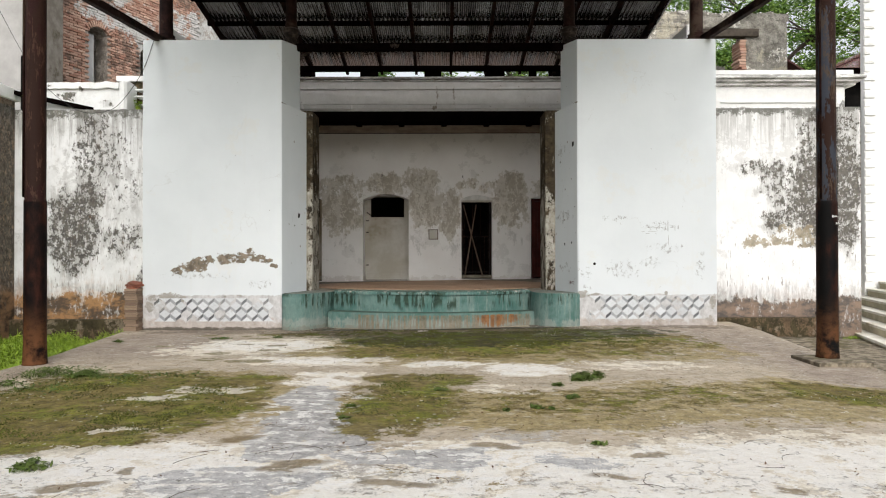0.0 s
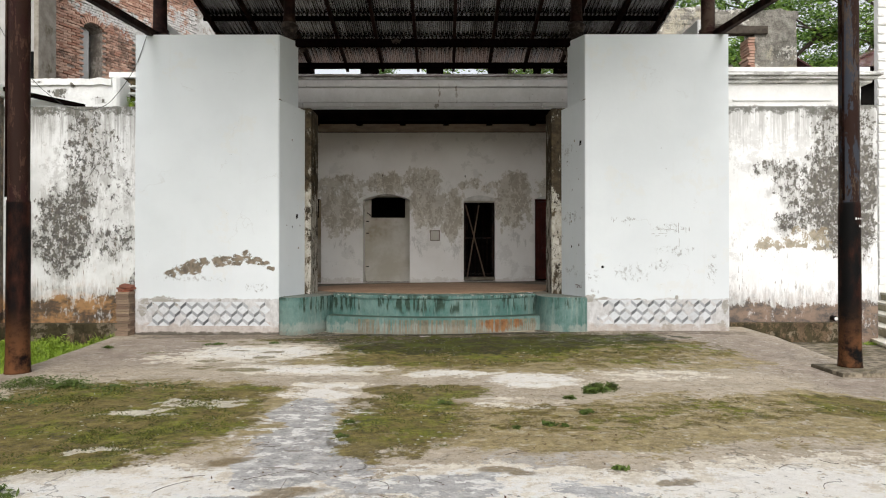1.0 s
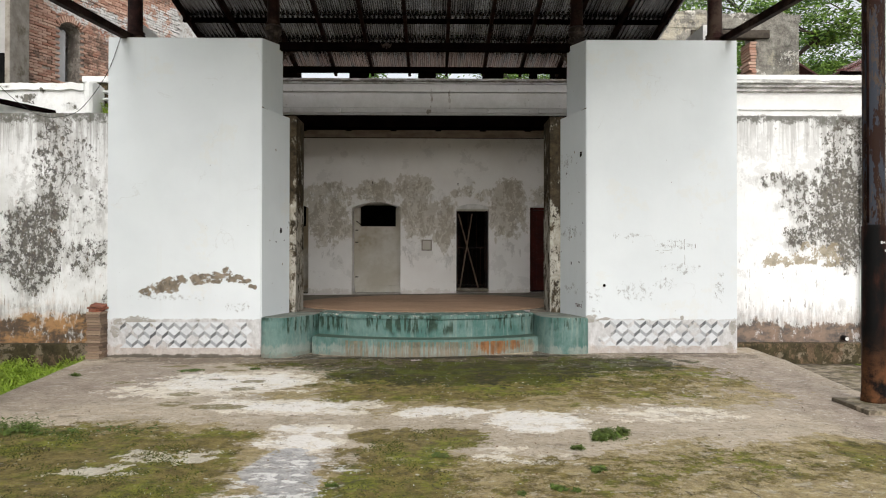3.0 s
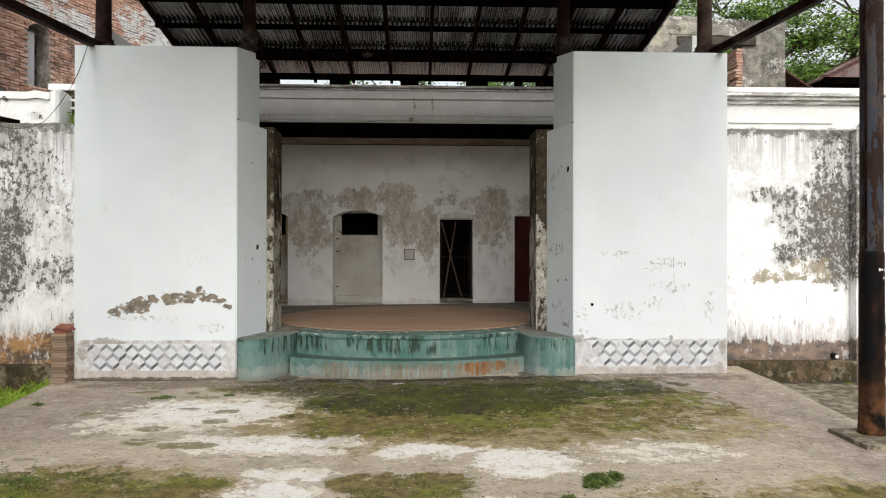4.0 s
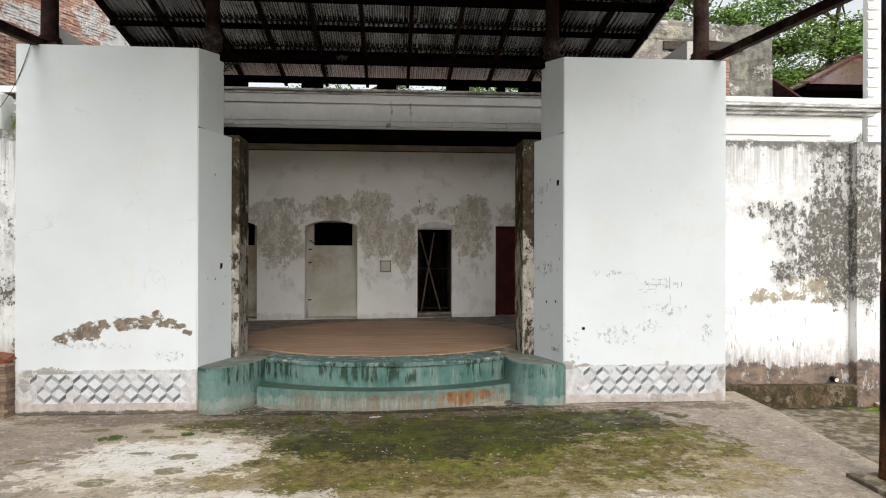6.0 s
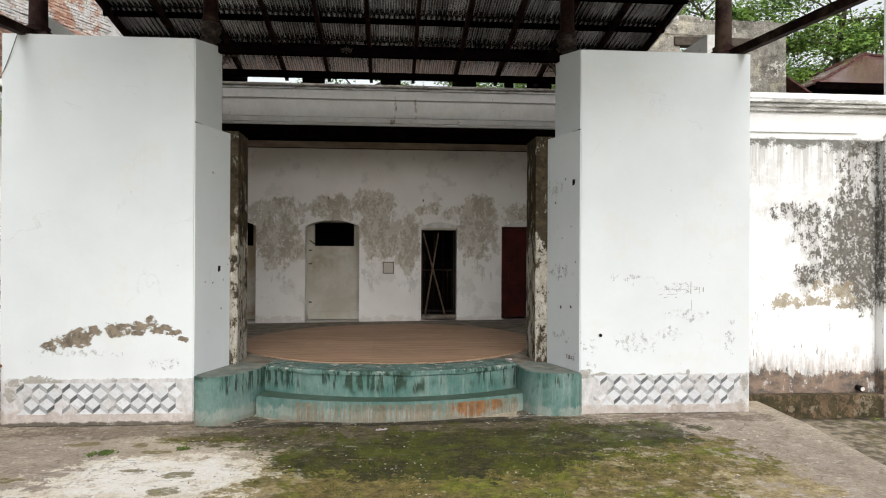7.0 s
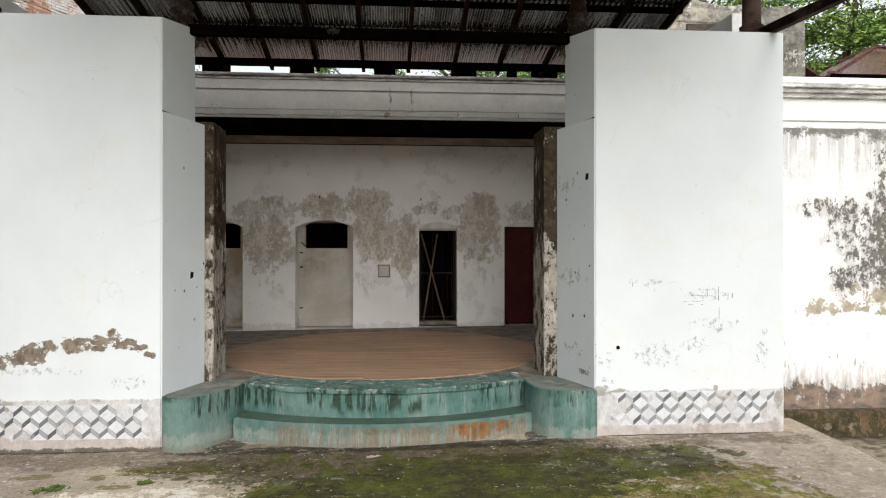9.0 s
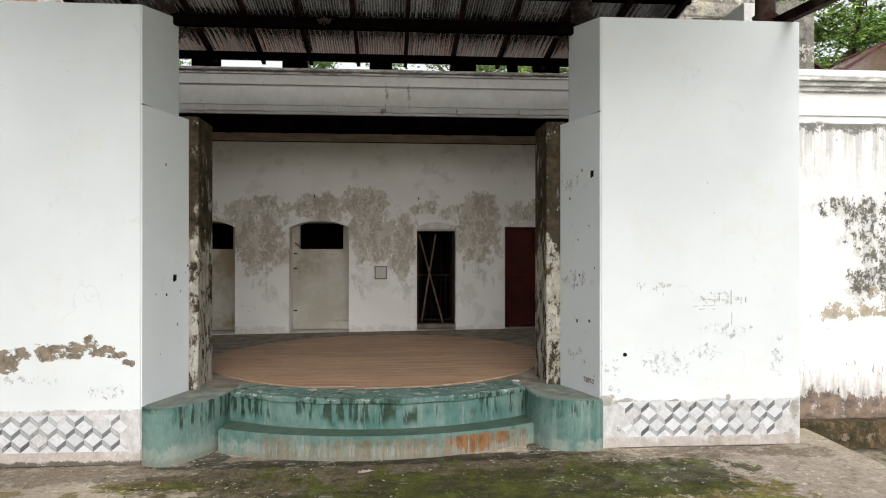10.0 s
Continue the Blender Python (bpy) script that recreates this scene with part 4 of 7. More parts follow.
def arch(x0, x1, spring, rise, n=10):
    """Points of a segmental arch from left to right."""
    c, h = (x0 + x1) / 2, (x1 - x0) / 2
    r = (h * h + rise * rise) / (2 * rise)
    out = []
    for k in range(n + 1):
        u = -h + 2 * h * k / n
        out.append((c + u, spring + rise - r + math.sqrt(r * r - u * u)))
    return out


def wall_with_openings(bm, x0, x1, y0, y1, z0, z1, openings):
    """A wall along x, with arched openings (xa, xb, sill, spring, rise)."""
    at = x0
    for xa, xb, sill, spring, rise in sorted(openings):
        if xa > at:
            box(bm, at, xa, y0, y1, z0, z1)
        if sill > z0:
            box(bm, xa, xb, y0, y1, z0, sill)
        head = arch(xa, xb, spring, rise)
        prism(bm, [*head, (xb, z1), (xa, z1)], y0, y1, "y")
        at = xb
    box(bm, at, x1, y0, y1, z0, z1)


# ---- ground ----
GROUND_Z = -0.28
bm = bmesh.new()
for k in range(48):
    a0, a1 = 2 * math.pi * k / 48, 2 * math.pi * (k + 1) / 48
    ring = [(r * math.cos(a), r * math.sin(a)) for r in (0.0, 30.0, 2000.0) for a in (a0, a1)]
    c = bm.verts.new((0, 5, GROUND_Z))
    p = [bm.verts.new((x, y + 5, GROUND_Z)) for x, y in ring[2:]]
    bm.faces.new((c, p[0], p[1]))
    bm.faces.new((p[0], p[2], p[3], p[1]))
bmesh.ops.remove_doubles(bm, verts=bm.verts, dist=0.001)
ground = tagged(part("ground", bm, M["earth"]), "green and brown earth round the cement yard", "ground", kind="structure")

# the cement yard: a slab with a worn edge, narrower away from the stage
EDGE_W = [(-4.78, 10.78), (-4.68, 10.0), (-4.50, 8.57), (-4.33, 7.43), (-4.27, 6.9), (-4.28, 6.0), (-4.35, 3.0), (-4.4, -4.0)]
EDGE_E = [(4.3, -4.0), (4.15, 3.0), (4.2, 5.2), (4.76, 5.9), (4.86, 7.4), (4.88, 8.3), (4.94, 9.3), (4.96, 10.2), (4.98, 10.78)]


def edge_x(edge, y):
    """The x of a polyline edge at y."""
    pts = sorted(edge, key=lambda p: p[1])
    for (xa, ya), (xb, yb) in zip(pts, pts[1:]):
        if ya <= y <= yb:
            return xa + (xb - xa) * (y - ya) / (yb - ya)
    return pts[-1][0]


def yard_z(x, y):
    """The yard rises a little towards the east wing, sinks at its east edge, and is never quite even."""
    rise = 0.06 * min(1, max(0, (x + 2) / 5.0)) * min(1, max(0, (y - 6.5) / 3.5))
    dip = 0.05 * min(1, max(0, x - 3.2)) * min(1, max(0, (9.4 - y) / 1.6))
    return rise - dip + 0.008 * noise.noise(Vector((x * 0.9, y * 0.9, 0))) + 0.003 * noise.noise(Vector((x * 4, y * 4, 3)))


bm = bmesh.new()
NX, NY = 90, 140
rows = []
for j in range(NY + 1):
    y = -4.0 + 14.78 * j / NY
    xa, xb = edge_x(EDGE_W, y), edge_x(EDGE_E, y)
    xa += 0.03 * noise.noise(Vector((y * 1.3, 0, 5)))
    xb += 0.03 * noise.noise(Vector((y * 1.3, 4, 5)))
    rows.append([bm.verts.new((xa - 0.02, y, GROUND_Z - 0.1)), bm.verts.new((xa - 0.015, y, -0.03))] + [bm.verts.new((xa + (xb - xa) * i / NX, y, yard_z(xa + (xb - xa) * i / NX, y))) for i in range(NX + 1)] + [bm.verts.new((xb + 0.015, y, -0.03)), bm.verts.new((xb + 0.02, y, GROUND_Z - 0.1))])
for a, b in zip(rows, rows[1:]):
    for i in range(len(a) - 1):
        bm.faces.new((a[i], a[i + 1], b[i + 1], b[i]))
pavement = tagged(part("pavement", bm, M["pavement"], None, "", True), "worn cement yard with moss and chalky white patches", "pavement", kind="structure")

# ---- wing walls beside the stage ----
WT = 4.57


def wing(name, outer, inner, mid, top_in, mat, label):
    """A white wing wall: flat front, splayed return with a shoulder at 3.6 m."""
    bm = bmesh.new()
    prism(bm, [(outer, 10.0), (inner, 10.0), (mid, 10.8), (outer, 10.8)], -0.1, 3.58)
    prism(bm, [(outer, 10.0), (inner, 10.0), (top_in, 10.8), (outer, 10.8)], 3.58, WT)
    for v in bm.verts:
        if v.co.z > WT - 0.01 and v.co.y > 10.5:
            v.co.z += 0.13
    long = [e for e in bm.edges if abs(e.verts[0].co.y - e.verts[1].co.y) < 0.01 and abs(e.verts[0].co.x - e.verts[1].co.x) < 0.01]
    bmesh.ops.bevel(bm, geom=[e for e in long if e.verts[0].co.y < 10.1], offset=0.012, segments=2, affect="EDGES")
    ob = part(name, bm, mat)
    # dark strip paints in the shoulder's crease: dirt and the shelf's shade
    crack = bmesh.new()
    side = 1 if inner < 0 else -1
    beam(crack, (inner + side * 0.002, 10.005, 3.582), (top_in + side * 0.002, 10.795, 3.582), 0.010, 0.014)
    part("shoulder_line", crack, M["twig"], ob, "dark line along the shoulder, for its dirt and shelf shade")
    return tagged(ob, label, "wall", kind="structure")


wing_w = wing("wall_wing_west", -4.48, -2.285, -2.055, -2.165, M["wing_west"], "white plastered stage wing wall with brown peeled patches")
wing_e = wing("wall_wing_east", 4.56, 2.375, 2.15, 2.25, M["wing_east"], "white plastered stage wing wall with grey scratches")

# inner jambs of the stage opening, black with mould
for name, x0, x1 in (("wall_jamb_west", -2.7, -1.95), ("wall_jamb_east", 1.985, 2.8)):
    tagged(part(name, cube(x0, x1, 10.803, 11.42, -0.1, 3.62, 0.02), M["jamb"]), "plastered stage jamb blackened with mould", "wall", kind="structure")

# ---- entablature over the opening ----
EX0, EX1 = -4.42, 4.42
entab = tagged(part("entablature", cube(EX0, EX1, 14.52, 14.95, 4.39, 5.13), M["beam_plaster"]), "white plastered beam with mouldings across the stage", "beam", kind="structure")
for y0, z0, z1 in ((14.38, 5.085, 5.128), (14.44, 5.04, 5.072), (14.455, 4.868, 5.026), (14.49, 4.535, 4.842), (14.475, 4.435, 4.515), (14.50, 4.391, 4.428)):
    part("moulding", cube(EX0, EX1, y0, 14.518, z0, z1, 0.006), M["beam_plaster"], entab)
block = mesh_of("dentil", cube(-0.075, 0.075, -0.075, 0.0, -0.047, 0.047, 0.004), M["beam_plaster"])
for k in range(7):
    piece("dentil", block, entab, pose(-2.92 + 1.0712 * k, 14.474, 4.462))

for x0, x1 in ((-3.05, -2.62), (-1.59, -1.20), (-0.16, 0.21), (1.19, 1.62), (2.18, 2.33), (2.62, 3.05)):
    part("timber_stub", cube(x0, x1, 14.40, 14.62, 5.131, 5.30, 0.008), M["timber_dark"], entab, "dark timber stub")

lintel = tagged(part("lintel", cube(EX0, EX1, 14.53, 14.93, 4.145, 4.388, 0.01), M["timber_dark"]), "near-black timber lintel under the white beam", "beam", kind="structure")

# ---- stage room ----
BACK = 16.58
DEEP = 0.62
doors = [(-4.0, -2.83, 0.505, 2.58, 0.14), (-1.79, -0.63, 0.515, 2.58, 0.14), (0.71, 1.485, 0.55, 2.59, 0.10), (2.475, 3.62, 0.56, 2.6, 0.12)]
bm = bmesh.new()
wall_with_openings(bm, -4.6, 4.6, BACK, BACK + DEEP, 0.3, 4.6, doors)
wall_back = tagged(part("wall_back", bm, M["stage_wall"]), "whitewashed back wall of the stage with brown peeling coats", "wall", kind="structure")
tagged(part("picture_rail", cube(-4.42, 4.42, BACK - 0.02, BACK - 0.002, 4.250, 4.266, 0.004), M["timber_dark"], wall_back), "thin dark rail")
tagged(part("frieze_strip", cube(-4.42, 4.42, BACK - 0.014, BACK - 0.002, 4.268, 4.598), M["frieze"], wall_back), "thin brown strip above the rail")
# side walls out of view; their openings and height shape the stage light
for name, x0, x1 in (("wall_room_west", -4.6, -4.42), ("wall_room_east", 4.42, 4.6)):
    bm = bmesh.new()
    for y0, y1, z0, z1 in ((10.9, 11.5, -0.1, 5.1), (11.5, 14.2, -0.1, 0.6), (11.5, 14.2, 3.7, 5.1), (14.2, 14.952, -0.1, 5.1), (14.952, BACK + DEEP, -0.1, 4.6)):
        box(bm, x0, x1, y0, y1, z0, z1)
    tagged(part(name, bm, M["stage_wall"]), "unseen side wall of the stage room, opening and height set for the light", "wall", kind="structure")
for name, x0, x1 in (("wall_front_west", -4.42, -2.7), ("wall_front_east", 2.8, 4.42)):
    tagged(part(name, cube(x0, x1, 10.9, 11.4, -0.1, 4.5), M["stage_wall"]), "plain wall closing the stage room behind the wing", "wall", kind="structure")

bm = bmesh.new()
box(bm, -4.6, 4.6, 14.953, BACK + DEEP, 4.601, 4.63)
tagged(part("ceiling", bm, M["ceiling_board"]), "dark boarded ceiling on joists over the back of the stage", "ceiling", kind="structure")
# slab out of view, added to bounce light up under the roof
tagged(part("terrace", cube(-4.6, 4.6, 14.953, BACK + DEEP, 4.631, 4.66), M["terrace"]), "unseen cement slab over the stage room, kept pale to bounce light", "terrace", kind="structure")
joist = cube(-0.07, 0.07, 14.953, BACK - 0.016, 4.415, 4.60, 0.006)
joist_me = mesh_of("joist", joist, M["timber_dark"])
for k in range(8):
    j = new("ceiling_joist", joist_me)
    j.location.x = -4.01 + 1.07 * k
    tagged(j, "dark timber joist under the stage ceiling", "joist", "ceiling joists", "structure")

# rooms behind the back doors, coloured near-black to look unlit
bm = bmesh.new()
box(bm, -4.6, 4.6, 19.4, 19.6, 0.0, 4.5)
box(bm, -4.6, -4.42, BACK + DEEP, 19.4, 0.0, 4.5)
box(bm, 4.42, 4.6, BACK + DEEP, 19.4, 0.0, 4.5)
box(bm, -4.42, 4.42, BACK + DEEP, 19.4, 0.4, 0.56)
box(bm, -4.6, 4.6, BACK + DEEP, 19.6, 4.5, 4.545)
tagged(part("wall_backstage", bm, M["black_void"]), "room behind the stage doors, coloured black to look unlit", "wall", kind="structure")

# stage floor: cement, its front bowed out between the plinths
LIP_Z = 0.585


def settle(x, y):
    """The stage floor has sunk towards the back, most on the west side."""
    return -(0.0125 * (2.6 - x) + 0.01) * min(1.0, max(0.0, (y - 11.44) / 5.14))


def bow(half, y_mid, y_end, n=24, shift=0.07):
    """A flat arc from left to right, bowed to the front."""
    sag = y_end - y_mid
    r = (half * half + sag * sag) / (2 * sag)
    out = []
    for k in range(n + 1):
        u = -half + 2 * half * k / n
        out.append((u + shift, y_mid + r - math.sqrt(r * r - u * u)))
    return out


bm = bmesh.new()
prism(bm, [*bow(1.62, 10.2, 10.7), (2.05, 11.0), (2.05, 11.44), (-1.96, 11.44), (-1.96, 11.0)], 0.2, LIP_Z - 0.012)
nx, ny = 18, 12
deck = [[bm.verts.new((-4.42 + 8.84 * i / nx, 11.441 + (BACK + 0.003 - 11.441) * j / ny, LIP_Z - 0.014)) for i in range(nx + 1)] for j in range(ny + 1)]
for lo, hi in zip(deck, deck[1:]):
    for i in range(nx):
        bm.faces.new((lo[i], lo[i + 1], hi[i + 1], hi[i]))
for row in deck:
    for v in row:
        v.co.z += settle(v.co.x, v.co.y)
floor = tagged(part("floor", bm, M["stage_cement"]), "grey cement stage floor", "floor", kind="structure")

# painted upper riser and lower step, both bowed
steps = empty("stage_steps", 0.03, 10.3, 0)
bm = bmesh.new()
prism(bm, bow(1.65, 10.13, 10.66) + bow(1.60, 10.60, 11.05)[::-1], -0.05, LIP_Z - 0.052)
part("riser", bm, M["teal"], steps)
bm = bmesh.new()
prism(bm, bow(1.64, 10.10, 10.63) + bow(1.60, 10.66, 11.08)[::-1], LIP_Z - 0.05, LIP_Z)
bmesh.ops.subdivide_edges(bm, edges=[ed for ed in bm.edges if ed.calc_length() > 0.09], cuts=2)
for v in bm.verts:
    if v.co.z < LIP_Z - 0.02 and v.co.y < 10.75:
        v.co.z += 0.022 * noise.noise(v.co * 6.0)
    v.co.y += 0.006 * noise.noise(v.co * 9.0)
bmesh.ops.bevel(bm, geom=[ed for ed in bm.edges if all(v.co.z > LIP_Z - 0.01 for v in ed.verts) and len(ed.link_faces) == 2 and abs(ed.link_faces[0].normal.z - ed.link_faces[1].normal.z) > 0.5], offset=0.012, segments=2, affect="EDGES")
part("nosing", bm, M["teal"], steps, "chipped painted nosing")
bm = bmesh.new()
prism(bm, bow(1.68, 9.86, 10.30) + bow(1.66, 10.135, 10.665)[::-1], -0.05, 0.265)
bmesh.ops.bevel(bm, geom=[ed for ed in bm.edges if all(v.co.z > 0.25 for v in ed.verts)], offset=0.014, segments=3, affect="EDGES")
part("step", bm, M["teal"], steps, "lower step with rusty drips")
tagged(steps, "bowed sea-green painted cement steps with rust drips", "steps")


def plinth(outline, cx):
    """A round-nosed teal block at the foot of a wing, with a worn cement top."""
    cy = 10.4
    e = empty("stage_plinth", cx, cy, 0)
    bm = bmesh.new()
    prism(bm, outline, -0.05, LIP_Z - 0.02)
    bmesh.ops.bevel(bm, geom=[ed for ed in bm.edges if all(v.co.z > LIP_Z - 0.05 for v in ed.verts)], offset=0.016, segments=3, affect="EDGES")
    part("block", bm, M["teal"], e, "", False)
    bm = bmesh.new()
    prism(bm, [(cx + (x - cx) * 0.93, cy + (y - cy) * 0.91) for x, y in outline], LIP_Z - 0.02, LIP_Z - 0.013)
    part("top", bm, M["plinth_top"], e, "grey worn cement top")
    return tagged(e, "round-nosed sea-green painted cement plinth", "plinth", "stage plinths")


def smooth_line(pts, per=4):
    """A smooth line through points, of the plan or of space."""
    q = [pts[0], *pts, pts[-1]]
    out = []
    for a, b, c, d in zip(q, q[1:], q[2:], q[3:]):
        for k in range(per):
            u = k / per
            out.append(tuple(0.5 * (2 * b[i] + (c[i] - a[i]) * u + (2 * a[i] - 5 * b[i] + 4 * c[i] - d[i]) * u * u + (3 * b[i] - a[i] - 3 * c[i] + d[i]) * u ** 3) for i in range(len(b))))
    return out + [pts[-1]]


plinth(smooth_line([(-2.29, 10.03), (-2.25, 9.94), (-2.15, 9.89), (-2.04, 9.88), (-1.93, 9.94), (-1.82, 10.07), (-1.72, 10.23), (-1.63, 10.41), (-1.57, 10.63), (-1.56, 11.0)]) + [(-1.98, 11.0), (-2.05, 10.8)], -1.95)
plinth(smooth_line([(2.42, 10.04), (2.38, 9.97), (2.28, 9.94), (2.15, 9.94), (2.02, 9.95), (1.90, 10.00), (1.80, 10.10), (1.735, 10.25), (1.705, 10.45), (1.70, 10.65), (1.68, 11.0)]) + [(2.06, 11.0), (2.14, 10.8)], 2.05)

# ---- side walls with their cornices ----
ZT = 3.65
bm = bmesh.new()
box(bm, -7.1, -4.4, 10.805, 11.15, -0.4, ZT, 0.02)
wall_sw = tagged(part("wall_side_west", bm, M["wall_west"]), "old whitewashed boundary wall with black mould", "wall", kind="structure")
bm = bmesh.new()
box(bm, -7.05, -4.5, 10.66, 10.80, -0.4, 0.10, 0.02)
tagged(part("wall_foot", bm, M["damp_black"], wall_sw), "dark damp ledge")
bm = bmesh.new()
box(bm, 4.5, 7.22, 10.805, 11.15, -0.4, ZT, 0.02)
wall_se = tagged(part("wall_side_east", bm, M["wall_east"]), "old whitewashed boundary wall with black mould", "wall", kind="structure")
tagged(part("wall_foot", cube(4.58, 6.828, 10.60, 10.80, -0.4, 0.12, 0.03), M["damp_and_shade"], wall_se), "dark damp ledge")
part("end_pier", cube(6.83, 7.21, 10.63, 10.803, -0.4, ZT - 0.02, 0.012), M["wall_east"], wall_se)

# parapets over the side walls
bm = bmesh.new()
box(bm, 4.5, 7.12, 10.92, 11.2, ZT, 4.05)
box(bm, 4.5, 7.28, 10.86, 11.25, 4.05, 4.10, 0.01)
box(bm, 4.5, 7.34, 10.80, 11.28, 4.10, 4.15, 0.012)
box(bm, 4.5, 7.40, 10.75, 11.3, 4.15, 4.21, 0.012)
box(bm, 4.5, 7.2, 10.79, 11.28, 4.21, 4.29, 0.01)
box(bm, 5.0, 6.62, 10.895, 10.92, 3.76, 3.785)
tagged(part("parapet_east", bm, M["white_cornice"]), "white moulded cornice on the boundary wall", "parapet", kind="structure")
bm = bmesh.new()
box(bm, -6.75, -5.29, 10.95, 11.3, ZT, 4.03)
box(bm, -6.85, -5.29, 10.90, 11.35, 4.031, 4.135)
bmesh.ops.subdivide_edges(bm, edges=[e for e in bm.edges if e.calc_length() > 1.0], cuts=26, use_grid_fill=True)
for v in bm.verts:
    v.co.y += 0.010 * noise.noise(v.co * 9)
    if v.co.z > 3.9:
        v.co.z += 0.020 * noise.noise(Vector((v.co.x * 5, 0, 1))) + 0.012 * noise.noise(Vector((v.co.x * 17, v.co.y * 3, 2)))
par_w = tagged(part("parapet_west", bm, M["cornice_west"]), "broken white cornice on the boundary wall, stained with moss", "parapet", kind="structure")
bm = bmesh.new()
prism(bm, [(-5.289, 11.3), (-5.289, 10.93), (-5.255, 10.90), (-5.20, 10.90), (-5.165, 10.94), (-5.155, 11.0), (-5.155, 11.3)], ZT + 0.001, 4.18)
bmesh.ops.bevel(bm, geom=[e for e in bm.edges if all(v.co.z > 4.1 for v in e.verts)], offset=0.03, segments=3, affect="EDGES")
part("end_pier", bm, M["cornice_west"], par_w, "rounded white end pier")
part("coping_beam", cube(-5.55, -4.4, 11.355, 11.55, 4.27, 4.365, 0.012), M["cornice_west"], par_w)
for z in (3.80, 3.95, 4.07):
    part("shelf", cube(-5.15, -4.4, 11.22, 11.419, z, z + 0.03, 0.006), M["cornice_west"], par_w, "narrow stained shelf")
# the shade inside the recess is put into this dark back
part("recess", cube(-5.6, -4.4, 11.42, 11.5, ZT - 0.1, 4.268), M["damp_and_shade"], par_w, "recess back, coloured dark for the shade in it")
# a fallen rafter end on the west wall
bm = bmesh.new()
beam(bm, (-7.0, 10.7, 3.92), (-5.75, 11.0, 3.68), 0.10, 0.07)
tagged(part("loose_rafter", bm, M["timber_dark"]), "weathered loose rafter lying on the boundary wall", "rafter")

# west return wall, coming forward, with a white cap
bm = bmesh.new()
box(bm, -7.4, -7.0, -2.0, 10.8, -0.4, 3.78)
wall_fw = tagged(part("wall_return_west", bm, M["wall_far_west"]), "black and brown mouldy boundary wall", "wall", kind="structure")
part("cap", cube(-7.46, -6.93, -2.0, 10.86, 3.78, 3.98, 0.02), M["white_cornice"], wall_fw, "white weathered cap")

# ---- canopy roof of corrugated sheets, falling towards the stage ----
SLOPE = 0.176
# RY0, the front edge, lies out of view and is set by the shade it casts
RX0, RX1, RY0, RY1 = -4.13, 4.23, 4.4, 13.92


def roof_z(y):
    return 5.475 + SLOPE * (11.9 - y)


roof = empty("canopy_roof", 0.05, 12.2, 5.4)
PITCH, AMP = 0.076, 0.0175
sheet_w = (RX1 - RX0) / 9
bm = bmesh.new()
waves = int(round(sheet_w / PITCH)) + 1
cols = []
for i in range(waves * 8 + 1):
    x = i * PITCH / 8
    cols.append((x, AMP * math.cos(2 * math.pi * i / 8)))
rows_y = (RY0, 10.5, RY1)
grid = [[bm.verts.new((x, y, roof_z(y) + dz + 0.055)) for y in rows_y] for x, dz in cols]
for a, b in zip(grid, grid[1:]):
    for k in range(2):
        bm.faces.new((a[k], b[k], b[k + 1], a[k + 1]))
sheet_me = mesh_of("sheet", bm, M["sheet"])
for p in sheet_me.polygons:
    p.use_smooth = True
for k in range(9):
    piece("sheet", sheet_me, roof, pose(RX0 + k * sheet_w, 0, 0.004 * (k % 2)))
for k in range(12):
    x = -3.99 + 0.735 * k
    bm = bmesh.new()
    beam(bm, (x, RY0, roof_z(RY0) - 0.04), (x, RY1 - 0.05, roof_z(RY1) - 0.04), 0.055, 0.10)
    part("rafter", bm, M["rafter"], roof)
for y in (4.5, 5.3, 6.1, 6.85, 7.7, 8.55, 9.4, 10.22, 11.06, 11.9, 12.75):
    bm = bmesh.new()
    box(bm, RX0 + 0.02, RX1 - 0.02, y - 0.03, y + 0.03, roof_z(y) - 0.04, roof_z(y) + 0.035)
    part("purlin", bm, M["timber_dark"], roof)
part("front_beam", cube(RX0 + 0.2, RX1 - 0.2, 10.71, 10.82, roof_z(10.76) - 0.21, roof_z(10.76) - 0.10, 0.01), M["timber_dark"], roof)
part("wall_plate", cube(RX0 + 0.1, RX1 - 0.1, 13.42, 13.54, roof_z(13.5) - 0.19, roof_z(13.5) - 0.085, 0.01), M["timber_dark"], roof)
# added out of view: closes the slit behind the roof to shade the beam
bm = bmesh.new()
prism(bm, [(13.86, 5.301), (14.64, 5.301), (14.64, 5.309), (13.86, 5.309)], RX0, RX1, "x")
part("eave_sheet", bm, M["sheet"], roof, "added flat sheet, out of view, shading the white beam")
part("tie_beam", cube(-3.3, 3.6, 10.66, 10.76, 4.60, 4.72, 0.01), M["timber_dark"], roof)
orn = bmesh.new()
for sx in (-1, 1):
    tube(orn, [(-0.55 + sx * (0.012 + 0.035 * u), 10.652, 4.672 + 0.03 * math.sin(u * 4.2)) for u in [k / 8 * 1.8 for k in range(9)]], 0.011, 0.006, 6)
    tube(orn, [(-0.55 + sx * (0.04 + 0.02 * math.cos(u)), 10.652, 4.665 + 0.022 * math.sin(u)) for u in [k * 0.6 for k in range(10)]], 0.008, 0.006, 6)
tube(orn, [(-0.55, 10.65, 4.625), (-0.55, 10.65, 4.725)], 0.013, 0.008, 6)
part("beam_ornament", orn, M["cast_worn"], roof, "small cast scroll ornament")
tagged(roof, "canopy roof of corrugated zinc sheets on dark timber rafters above the stage", "roof")

# ---- iron columns ----


